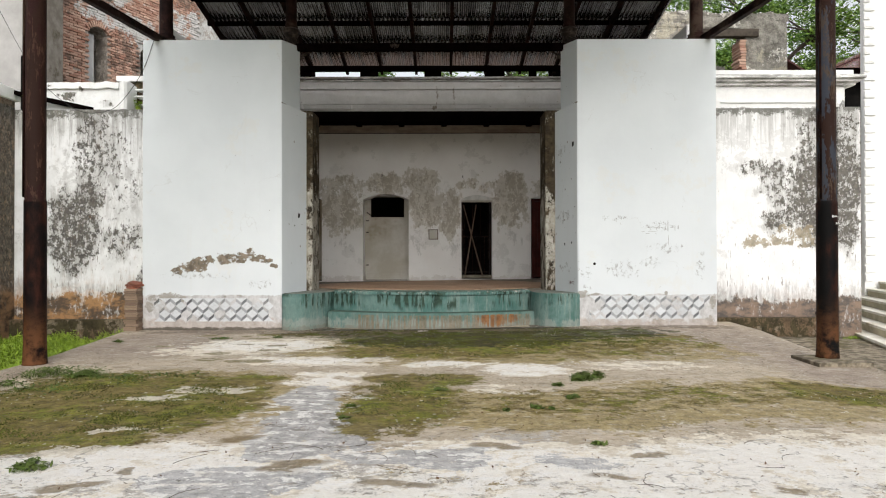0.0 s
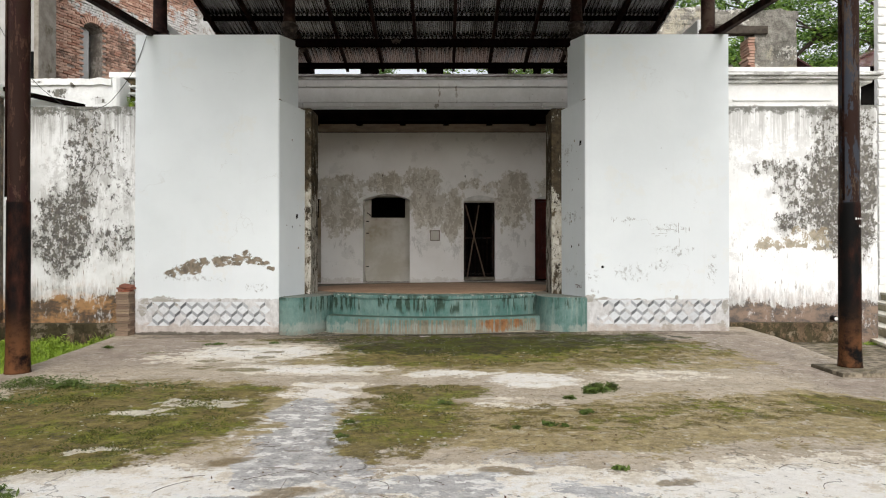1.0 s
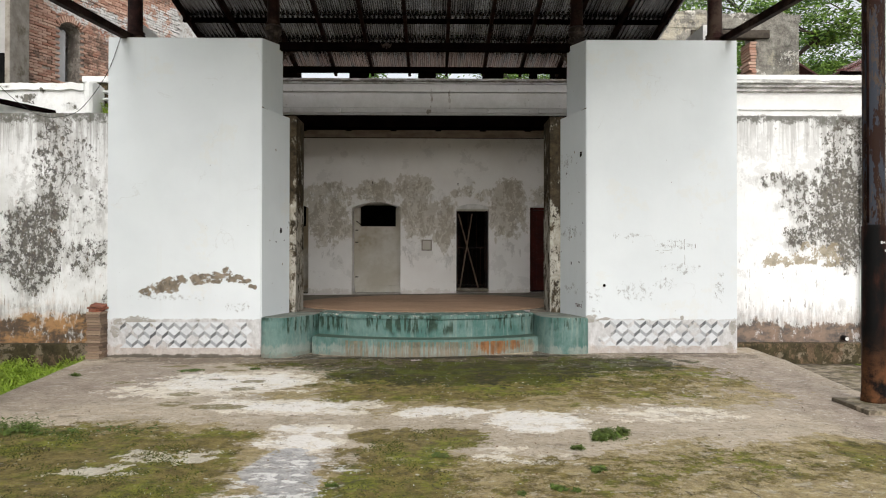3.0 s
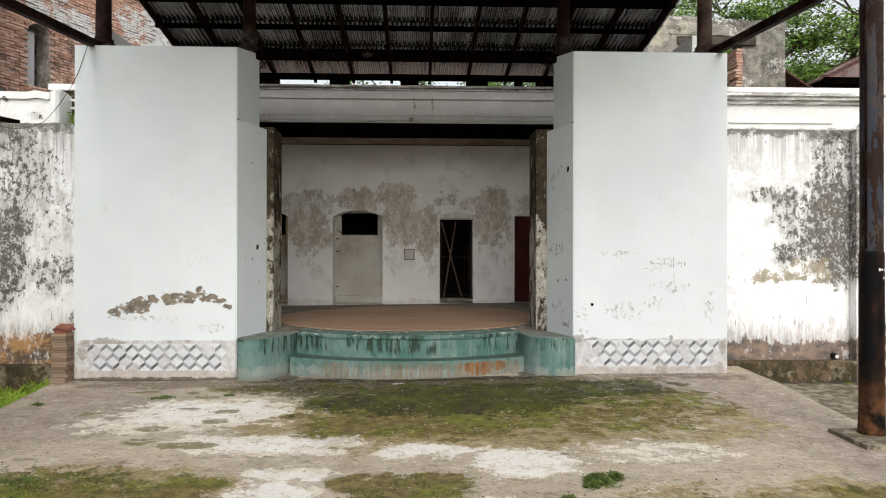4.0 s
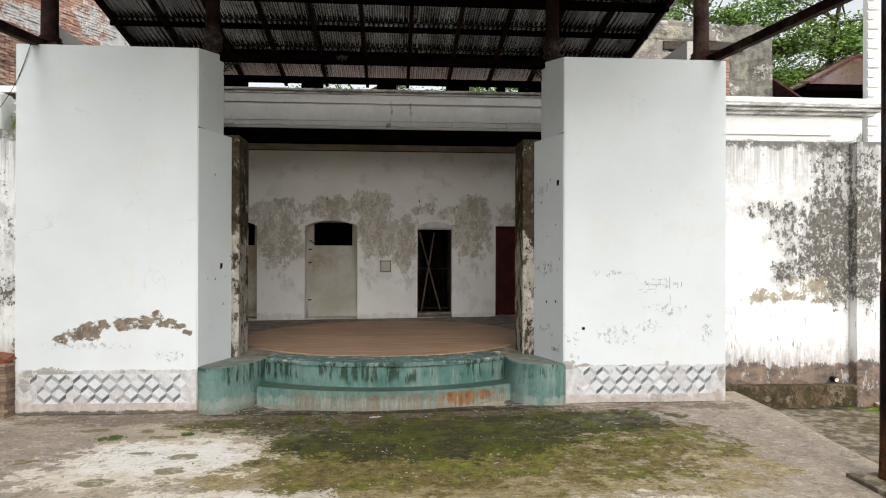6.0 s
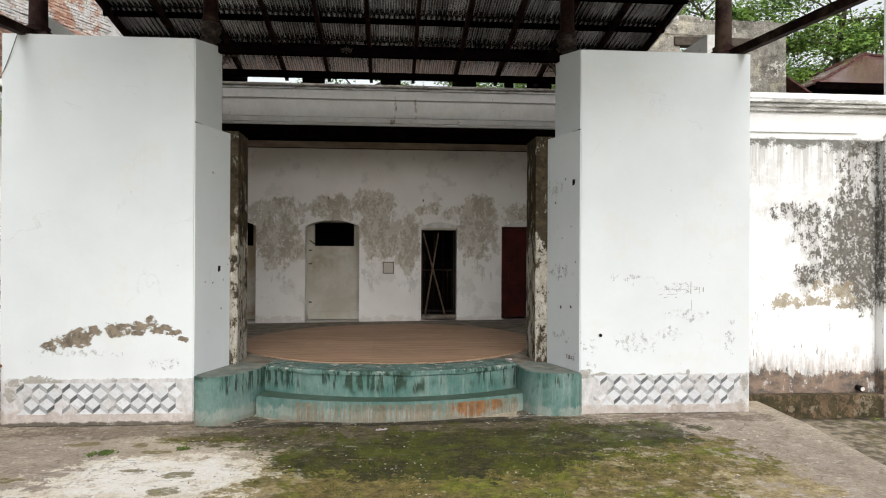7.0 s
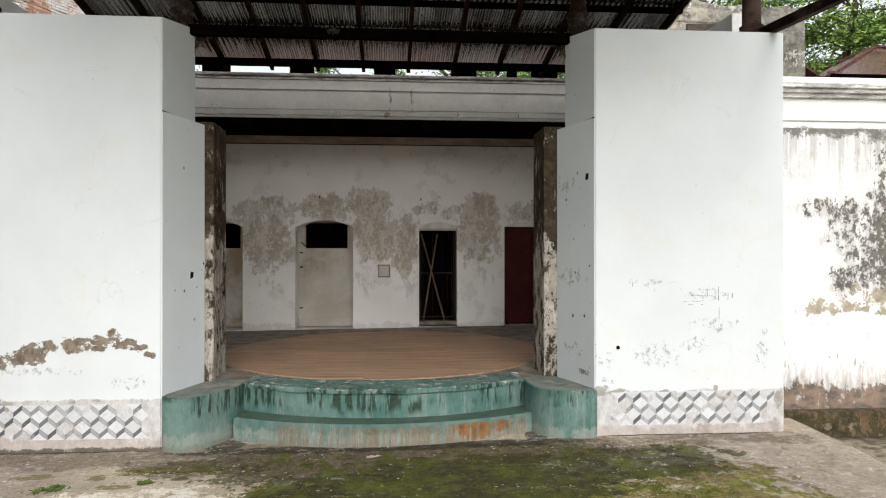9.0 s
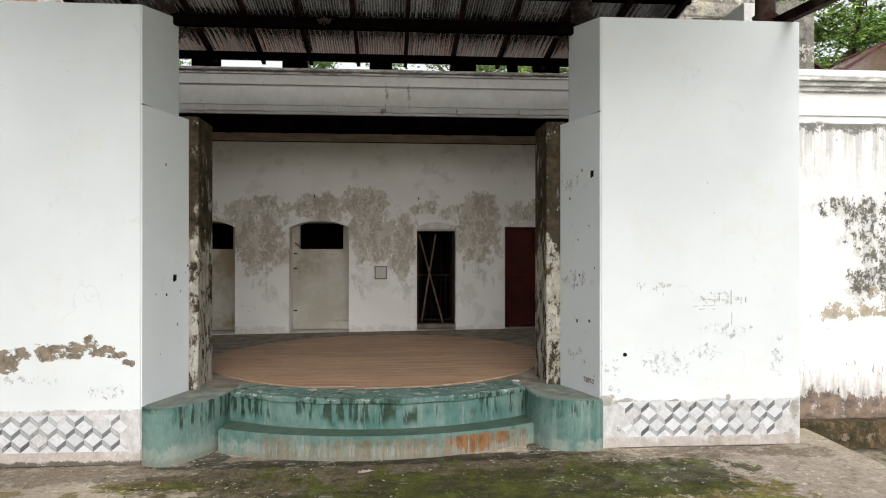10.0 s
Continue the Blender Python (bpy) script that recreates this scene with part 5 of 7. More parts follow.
def stage_column(x, y):
    """A cast column rising from the wing's return, with a ringed and scrolled capital."""
    e = empty("stage_column", x, y, 4.6)
    bm = bmesh.new()
    lathe(bm, [(0.085, 4.60), (0.085, 4.70), (0.088, 4.78), (0.10, 4.825), (0.126, 4.86), (0.130, 4.875), (0.112, 4.885), (0.118, 4.90), (0.138, 4.92), (0.138, 4.935), (0.118, 4.945), (0.108, 4.975)], x, y, 24)
    cap = part("capital", bm, M["cast_worn"], e, "scrolled cast capital", True)
    for k in range(10):
        a = 2 * math.pi * (k + 0.5) / 10
        ca, sa = math.cos(a), math.sin(a)
        curl = bmesh.new()
        pts = []
        for j in range(11):
            u = j / 10
            r = 0.098 + 0.030 * u + 0.014 * math.sin(u * 5.5)
            z = 4.735 + 0.095 * u - 0.03 * max(0.0, u - 0.6) * 4 * u
            sw = 0.022 * math.sin(u * 6.3)
            pts.append((x + r * ca - sw * sa, y + r * sa + sw * ca, z))
        tube(curl, pts, 0.013, 0.008, 6)
        part("scroll", curl, M["cast_worn"], cap)
    bm = bmesh.new()
    lathe(bm, [(0.110, 4.975), (0.110, 5.0), (0.10, 5.01), (0.10, 5.04), (0.094, 5.055), (0.092, 5.62)], x, y, 20)
    part("shaft", bm, M["iron"], e, "", True)
    # curled bracket under the tie beam, towards the opening
    s = 1 if x < 0 else -1
    bm = bmesh.new()
    tube(bm, [(x + s * (0.10 + 0.22 * (1 - math.cos(u))), y + 0.12, 4.38 + 0.23 * math.sin(u)) for u in [k * math.pi / 20 for k in range(11)]], 0.018, 0.014, 8)
    tube(bm, [(x + s * (0.17 + 0.045 * math.cos(u)), y + 0.12, 4.545 + 0.045 * math.sin(u)) for u in [k * math.pi / 7 for k in range(13)]], 0.010, 0.008, 6)
    tube(bm, [(x + s * 0.10, y + 0.12, 4.36), (x + s * 0.10, y + 0.12, 4.60)], 0.016, 0.016, 6)
    part("bracket", bm, M["cast_worn"], e, "curled iron bracket")
    return tagged(e, "rusty cast iron column with a scrolled capital", "column", "stage columns")


stage_column(-2.285, 10.68)
stage_column(2.375, 10.68)


def wing_column(x, y):
    """An iron column standing on the outer end of a wing."""
    e = empty("wing_column", x, y, WT)
    base = WT + 0.055
    bm = bmesh.new()
    box(bm, x - 0.17, x + 0.17, y - 0.17, y + 0.17, base - 0.03, base + 0.05, 0.01)
    part("base_plate", bm, M["iron"], e)
    bm = bmesh.new()
    lathe(bm, [(0.155, base + 0.05), (0.155, base + 0.085), (0.125, base + 0.10), (0.14, base + 0.135), (0.108, base + 0.16), (0.10, 5.66)], x, y, 20)
    part("shaft", bm, M["iron"], e, "", True)
    return tagged(e, "rusty iron column standing on the wing wall", "column", "wing columns")


wing_column(-4.27, 10.4)
wing_column(4.40, 10.4)


def yard_post(x, y, mat, plate, label):
    e = empty("yard_post", x, y, 0)
    if plate:
        bm = bmesh.new()
        box(bm, x - 0.32, x + 0.27, y - 0.42, y + 0.20, -0.10, 0.0, 0.012)
        part("base_slab", bm, M["side_cement"], e, "low cement base slab")
    bm = bmesh.new()
    lathe(bm, [(0.126, 0.0), (0.122, 0.02), (0.117, 0.10), (0.113, 0.25), (0.111, 1.74), (0.110, 1.765), (0.103, 1.775), (0.101, 6.22)], x, y, 28)
    part("shaft", bm, mat, e, "", True)
    bm = bmesh.new()
    tube(bm, [(x - 0.096, y - 0.06, 1.80), (x - 0.095, y - 0.06, 6.1)], 0.012, 0.013, 8)
    part("conduit", bm, M["iron"], e, "", True)
    return tagged(e, label, "post", "yard posts")


yard_post(-4.144, 6.62, M["post_west"], False, "round rusty red-brown iron post with a black lower half")
post_e = yard_post(4.64, 7.05, M["post_east"], True, "round grey iron post with black paint below, on a cement slab")
# unreadable white writing on the black paint
for k, (u, w, h) in enumerate(((0, 0.025, 0.05), (0.035, 0.03, 0.035), (0.075, 0.03, 0.03), (0.115, 0.02, 0.035), (0.06, 0.025, 0.045), (0.095, 0.03, 0.03))):
    z = 1.60 if k < 4 else 1.52
    a = math.radians(-95 + (u + 0.02) / 0.145 * 57)
    cx, cy = 4.64 + 0.1125 * math.cos(a), 7.05 + 0.1125 * math.sin(a)
    t = Vector((-math.sin(a), math.cos(a), 0))
    nrm = Vector((math.cos(a), math.sin(a), 0)) * 0.002
    q = [Vector((cx, cy, z)) + nrm + t * (w * i / 3) + Vector((0, 0, h * j / 4)) for i, j in ((-1, -1), (1, -1), (1, 1), (-1, 1))]
    bm = bmesh.new()
    bm.faces.new([bm.verts.new(v) for v in q])
    part("painted_writing", bm, M["white_paint"], post_e, "small white painted writing")

for xa, za, xb, yb, zb in ((-4.27, 4.675, -4.144, 6.62, 4.29), (4.40, 4.65, 4.64, 7.05, 4.535)):
    bm = bmesh.new()
    beam(bm, (xa, 10.72, za), (xb, yb, zb), 0.045, 0.085)
    beam(bm, (xa, 10.72, za + 0.047), (xb, yb, zb + 0.047), 0.08, 0.012)
    beam(bm, (xa, 10.72, za - 0.047), (xb, yb, zb - 0.047), 0.08, 0.012)
    tagged(part("side_girder", bm, M["iron"]), "rusty iron girder from wing wall to yard post", "girder", "side girders")

# ---- doors and windows of the back wall ----
# walled-up arched opening with a dark window hole
for xa, xb in ((-1.79, -0.63), (-4.0, -2.83)):
    fill = bmesh.new()
    wx0, wx1 = xa + 0.15, xb - 0.14
    yb0, yb1 = BACK + 0.46, BACK + 0.58
    box(fill, xa, wx0, yb0, yb1, 0.66, 2.62)
    box(fill, wx1, xb, yb0, yb1, 0.66, 2.62)
    box(fill, wx0, wx1, yb0, yb1, 0.66, 2.135)
    prism(fill, [(wx0, 2.69), (wx1, 2.69), *arch(xa, xb, 2.58, 0.14)[2:-2][::-1]], yb0, yb1, "y")
    d = tagged(part("blocked_doorway", fill, M["cream_panel"]), "arched doorway walled up in cream plaster, dark hole above", "doorway", "blocked doorways", "structure")
    part("threshold", cube(xa + 0.02, xb - 0.01, yb0 - 0.03, yb1, 0.53, 0.70, 0.012), M["cream_panel"], d)
    part("window_sill", cube(wx0 - 0.02, wx1 + 0.02, yb0 - 0.02, yb0 + 0.1, 2.115, 2.155, 0.006), M["cream_panel"], d)
    for z in (2.16, 2.29, 2.42):
        part("board", cube(xa + 0.012, wx0 - 0.004, yb0 - 0.025, yb0 - 0.002, z, z + 0.118, 0.004), M["cream_panel"], d)
        part("board", cube(wx1 + 0.004, xb - 0.004, yb0 - 0.025, yb0 - 0.002, z, z + 0.118, 0.004), M["cream_panel"], d)
    for z in (0.9, 1.75, 2.05):
        part("hinge", cube(xa + 0.03, xa + 0.10, yb0 - 0.012, yb0, z, z + 0.025), M["iron"], d)
    bm = bmesh.new()
    tube(bm, [(xa + 0.06, yb0 - 0.03, 2.28), (xa + 0.14, yb0 - 0.10, 2.22), (xa + 0.2, yb0 - 0.12, 2.17)], 0.012, 0.008, 5)
    part("bent_hook", bm, M["iron"], d)

# barred door with two crossed bamboo poles
gate = empty("barred_door", 1.1, BACK + 0.2, 0.6)
for x in (0.735, 1.455):
    part("stile", cube(x - 0.025, x + 0.025, BACK + 0.16, BACK + 0.21, 0.60, 2.55, 0.005), M["iron_black"], gate)
part("transom", cube(0.71, 1.485, BACK + 0.12, BACK + 0.24, 2.52, 2.56, 0.005), M["cream_panel"], gate)
fan = bmesh.new()
prism(fan, [*arch(0.712, 1.483, 2.588, 0.10), (1.483, 2.56), (0.712, 2.56)], BACK + 0.03, BACK + 0.2, "y")
part("fanlight", fan, M["white_paint"], gate, "white plastered arch head")
for z in (0.72, 1.62):
    part("cross_bar", cube(0.73, 1.46, BACK + 0.17, BACK + 0.20, z, z + 0.03, 0.004), M["iron_black"], gate)
for k in range(7):
    bm = bmesh.new()
    x = 0.80 + 0.1 * k
    tube(bm, [(x, BACK + 0.185, 0.6), (x, BACK + 0.185, 1.66 if k % 2 else 2.5)], 0.010, 0.010, 6)
    part("bar", bm, M["iron"], gate)
tagged(gate, "black iron barred door in an arched opening", "door")
part("doorstep", cube(0.71, 1.485, BACK + 0.0, BACK + 0.3, 0.58, 0.66, 0.01), M["stage_cement"], gate)
for xa, xb in ((0.76, 1.24), (1.09, 0.80)):
    bm = bmesh.new()
    pts = [(xa + (xb - xa) * k / 8, BACK + 0.10 - 0.02 * math.sin(k), 2.45 + (0.66 - 2.45) * k / 8) for k in range(9)]
    tube(bm, pts, 0.015, 0.018, 8)
    for p in pts[1:-1]:
        tube(bm, [(p[0], p[1], p[2] - 0.008), (p[0], p[1], p[2] + 0.008)], 0.020, 0.020, 8)
    tagged(part("bamboo_pole", bm, M["bamboo"], None, "", True), "old bamboo pole leaning crosswise in the barred door", "pole", "bamboo poles")

# dark red door, half hidden behind the jamb
rd = empty("red_door", 3.05, BACK + 0.18, 0.6)
part("frame", cube(2.50, 2.57, BACK + 0.08, BACK + 0.22, 0.58, 2.6, 0.006), M["red_door"], rd)
part("frame", cube(3.54, 3.61, BACK + 0.08, BACK + 0.22, 0.58, 2.6, 0.006), M["red_door"], rd)
part("frame", cube(2.571, 3.539, BACK + 0.08, BACK + 0.22, 2.54, 2.6, 0.006), M["red_door"], rd)
fan = bmesh.new()
prism(fan, [*arch(2.493, 3.617, 2.602, 0.118), (3.617, 2.601), (2.493, 2.601)], BACK + 0.03, BACK + 0.2, "y")
part("fanlight", fan, M["white_paint"], rd, "white plastered arch head")
for x0, x1 in ((2.575, 3.05), (3.06, 3.535)):
    leaf = part("leaf", cube(x0, x1, BACK + 0.15, BACK + 0.19, 0.60, 2.535, 0.004), M["red_door"], rd)
    for z0, z1 in ((0.72, 1.25), (1.88, 2.42)):
        part("panel", cube(x0 + 0.08, x1 - 0.08, BACK + 0.135, BACK + 0.15, z0, z1, 0.006), M["red_door"], leaf)
    for k in range(9):
        part("louvre", cube(x0 + 0.08, x1 - 0.08, BACK + 0.13, BACK + 0.15, 1.34 + 0.055 * k, 1.34 + 0.055 * k + 0.035, 0.004), M["red_door"], leaf)
tagged(rd, "dark red painted panelled and louvred double door", "door")

# little framed niche
niche = empty("wall_niche", 0.0, BACK - 0.02, 1.69)
for x0, x1, z0, z1 in ((-0.125, -0.10, 1.56, 1.82), (0.095, 0.12, 1.56, 1.82), (-0.10, 0.095, 1.56, 1.582), (-0.10, 0.095, 1.798, 1.82)):
    part("frame", cube(x0, x1, BACK - 0.03, BACK - 0.003, z0, z1, 0.003), M["cement"], niche)
part("cover", cube(-0.10, 0.095, BACK - 0.012, BACK - 0.004, 1.582, 1.798), M["cream_panel"], niche)
tagged(niche, "small square framed switch box on the stage wall", "box")
for x, z in ((0.745, 3.17), (-1.3, 3.2)):
    bm = bmesh.new()
    tube(bm, [(x, BACK + 0.01, z), (x, BACK - 0.06, z - 0.005)], 0.014, 0.014, 6)
    tube(bm, [(x, BACK - 0.05, z), (x, BACK - 0.055, z - 0.05)], 0.012, 0.008, 6)
    tagged(part("wall_hook", bm, M["iron"]), "small rusty iron hook in the stage wall", "hook", "wall hooks")


# ---- beyond: brick ruin, grey house, ruin with lintel, white house, hut, trees ----
def ruin_piece(name, mat, label, category, *boxes):
    bm = bmesh.new()
    for b in boxes:
        box(bm, *b)
    return tagged(part(name, bm, mat), label, category)


def frame_at(ox, oy, dx, dy):
    """A turned plan frame: x along (dx, dy), y behind the face."""
    d = math.hypot(dx, dy)
    return Matrix.Translation((ox, oy, 0)) @ Matrix(((dx / d, -dy / d, 0, 0), (dy / d, dx / d, 0, 0), (0, 0, 1, 0), (0, 0, 0, 1)))


# brick ruin: the face runs back along its own x, seen from its right-hand side
RUIN = frame_at(-8.75, 15.4, 0.42, 0.91)
ruin = empty("brick_ruin", 0, 0, 0)
bm = bmesh.new()
WIN = (0.68, 1.22, 5.45, 6.72, 0.15)
bm.free()
WIN_FAR = (2.25, 2.8, 5.5, 6.6, 0.15)


def masonry(name, outline, lo, hi, axis):
    """One block of the ruin's mortared core, set in its turned plan."""
    block = bmesh.new()
    prism(block, outline, lo, hi, axis)
    bmesh.ops.transform(block, matrix=RUIN, verts=block.verts)
    part(name, block, M["mortar"], ruin)


at = 0.02
for xa, xb, sill, spring, rise in (WIN, WIN_FAR):
    masonry("pier", [(at, -0.3), (xa, -0.3), (xa, 9.0), (at, 9.0)], 0.03, 0.45, "y")
    masonry("parapet", [(xa, -0.3), (xb, -0.3), (xb, sill), (xa, sill)], 0.03, 0.45, "y")
    masonry("spandrel", [*arch(xa, xb, spring, rise), (xb, 9.0), (xa, 9.0)], 0.03, 0.45, "y")
    at = xb
masonry("pier", [(at, -0.3), (5.2, -0.3), (5.2, 9.0), (at, 9.0)], 0.03, 0.45, "y")
masonry("return_wall", [(0.03, 0.451), (0.45, 0.451), (0.45, 4.0), (0.03, 4.0)], -0.3, 9.0, "z")
bm = bmesh.new()
box(bm, 0.70, 0.95, 0.16, 0.44, 5.46, 6.70)
bmesh.ops.transform(bm, matrix=RUIN, verts=bm.verts)
part("window_reveal", bm, M["white_trim"], ruin, "white plastered reveal")
tagged(ruin, "ruined red brick building with arched window openings", "ruin")

bm = bmesh.new()
box(bm, 0.5, 5.0, 0.9, 1.0, 4.8, 8.8)
bmesh.ops.transform(bm, matrix=RUIN, verts=bm.verts)
part("inner_wall", bm, M["mortar"], ruin, "inner brick wall")

# terrace block in front of the brick ruin
ruin_piece("terrace_block", M["white_cornice"], "white weathered terrace wall below the brick ruin", "wall", (-9.6, -5.6, 12.6, 13.0, -0.3, 3.95))

# grey house far left
gh = empty("grey_house", -12, 14, 0)
part("wall", cube(-15.0, -8.18, 13.6, 14.2, -0.3, 9.0), M["grey_house"], gh)
part("corner_pilaster", cube(-8.179, -8.08, 13.56, 14.2, -0.3, 9.0, 0.01), M["cement"], gh, "pale grey corner strip")
# black panel painted in for the dark inside the window
part("window", cube(-8.62, -8.2, 13.57, 13.599, 4.0, 5.38), M["black_void"], gh, "black panel standing for a dark window opening")
tagged(gh, "plain grey plastered house with a dark window", "house")

# stone ruin to the east with a rotten lintel
sr = empty("stone_ruin", 7.5, 16.8, 0)
bm = bmesh.new()
box(bm, 4.2, 6.5, 16.6, 17.2, -0.3, 5.6)
box(bm, 7.95, 9.0, 16.6, 17.2, -0.3, 7.1)
prism(bm, [(4.9, 6.9), (7.95, 6.9), (7.95, 7.30), (7.0, 7.36), (6.3, 7.38), (5.6, 7.30), (5.05, 7.2)], 16.6, 17.2, "y")
box(bm, 5.3, 6.5, 16.6, 17.2, 5.6, 6.9)
prism(bm, [(7.951, 7.1), (9.05, 7.1), (9.0, 7.26), (8.5, 7.34), (7.951, 7.32)], 16.6, 17.2, "y")
bmesh.ops.subdivide_edges(bm, edges=bm.edges, cuts=5, use_grid_fill=True)
for v in bm.verts:
    v.co += Vector((noise.noise(v.co * 1.7), noise.noise(v.co * 1.7 + Vector((9, 0, 0))), noise.noise(v.co * 1.9 + Vector((0, 7, 0))))) * 0.07 + Vector((noise.noise(v.co * 6), 0, noise.noise(v.co * 6 + Vector((3, 0, 0))))) * 0.04
part("masonry", bm, M["ruin_stone"], sr)
inner = bmesh.new()
box(inner, 4.6, 8.2, 18.6, 19.0, -0.3, 6.05)
box(inner, 7.2, 8.2, 18.55, 18.95, 6.05, 6.5)
bmesh.ops.subdivide_edges(inner, edges=inner.edges, cuts=5, use_grid_fill=True)
for v in inner.verts:
    v.co += Vector((noise.noise(v.co * 1.7), 0, noise.noise(v.co * 1.9 + Vector((0, 7, 0))))) * 0.12
part("inner_wall", inner, M["ruin_stone"], sr, "broken inner wall")
part("lintel", cube(6.35, 8.25, 16.52, 16.75, 6.69, 6.89, 0.02), M["bark"], sr, "rotten dark timber lintel")
edge_rng = random.Random(8)
for k in range(32):
    z = 4.4 + 0.07 * k
    off = edge_rng.uniform(-0.03, 0.03) + (0.03 if k % 2 else 0)
    part("brick", cube(7.79 + off, 7.96, 16.60 + edge_rng.uniform(-0.02, 0.02), 17.1, z, z + 0.057, 0.008), M["brick"], sr)
tagged(sr, "roofless grey stone ruin with a rotten timber lintel", "ruin")

# lean-to roof and dark store between wall and white house
lt = empty("lean_to", 9.2, 17.5, 0)
bm = bmesh.new()
prism(bm, [(9.0, 6.56), (10.7, 5.49), (10.7, 5.44), (9.0, 6.51)], 17.3, 20.6, "y")
part("roof", bm, M["red_sheet"], lt)
part("gable", cube(9.06, 10.3, 17.6, 20.3, 4.11, 5.45), M["damp_and_shade"], lt)
part("wall", cube(8.45, 12.4, 15.8, 18.8, -0.3, 4.1), M["damp_and_shade"], lt)
# black block painted in for the dark inside the doorway
part("doorway", cube(8.6, 9.6, 15.74, 15.8, -0.2, 2.6), M["black_void"], lt, "black panel standing for a dark doorway")
tagged(lt, "low brick store with a rusty sheet roof", "shed")


# hut with a hipped red roof
def hut(cx, cy, half, eave, apex):
    e = empty("hip_roof_house", cx, cy, 0)
    # wall coloured black for the shade below the eave
    part("wall", cube(cx - half + 0.6, cx + half - 0.6, cy - half + 0.6, cy + half - 0.6, -0.3, eave), M["black_void"], e)
    corners = [(cx - half, cy - half), (cx + half, cy - half), (cx + half, cy + half), (cx - half, cy + half)]
    for i in range(4):
        bm = bmesh.new()
        a, b = corners[i], corners[(i + 1) % 4]
        lo = [bm.verts.new((*a, eave)), bm.verts.new((*b, eave)), bm.verts.new((cx, cy, apex))]
        hi = [bm.verts.new((*a, eave + 0.06)), bm.verts.new((*b, eave + 0.06)), bm.verts.new((cx, cy, apex + 0.06))]
        bm.faces.new(lo)
        bm.faces.new(hi)
        for k in range(3):
            bm.faces.new((lo[k], lo[(k + 1) % 3], hi[(k + 1) % 3], hi[k]))
        part("roof_slope", bm, M["red_sheet"], e)
        bm = bmesh.new()
        beam(bm, (*a, eave + 0.09), (cx, cy, apex + 0.09), 0.22, 0.06)
        part("hip_cap", bm, M["red_sheet"], e)
    part("eave_board", cube(cx - half - 0.02, cx + half + 0.02, cy - half - 0.06, cy - half - 0.01, eave - 0.18, eave + 0.04), M["timber_dark"], e)
    return tagged(e, "house with a faded red hipped sheet roof", "house")


hut(18.65, 27.4, 5.5, 7.3, 9.85)

# white house with quoins, and the steps up to it
wh = empty("white_house", 9.5, 13.4, 0)
part("wall", cube(8.84, 15.0, 13.2, 13.3, -0.3, 9.0), M["white_house"], wh)
for k in range(46):
    w = 0.22 if k % 2 else 0.13
    z = 0.62 + 0.178 * k
    part("quoin", cube(8.842, 8.84 + w, 13.165, 13.199, z, z + 0.145, 0.010), M["white_house"], wh)
    part("quoin_face", cube(8.87, 8.81 + w, 13.157, 13.164, z + 0.03, z + 0.115, 0.003), M["white_house"], wh)
tagged(wh, "white house with raised quoins at its corner", "house")
ST = frame_at(6.95, 10.1, 0.957, -0.29)
stairs = empty("entrance_steps", 8.0, 11.5, 0)
for k in range(6):
    bm = bmesh.new()
    z = GROUND_Z + 0.15 * (k + 1)
    box(bm, 0.24 * k, 0.24 * k + (0.26 if k < 5 else 4.0), -1.6, 4.4, GROUND_Z, z - 0.045)
    bmesh.ops.transform(bm, matrix=ST, verts=bm.verts)
    st = part("step", bm, M["step_riser"], stairs, "cream riser")
    bm = bmesh.new()
    box(bm, 0.24 * k - 0.02, 0.24 * k + (0.26 if k < 5 else 4.0), -1.6, 4.4, z - 0.044, z, 0.008)
    bmesh.ops.transform(bm, matrix=ST, verts=bm.verts)
    part("tread", bm, M["step_white"], st, "white worn tread")
tagged(stairs, "white cement entrance steps with moss at the foot", "steps")


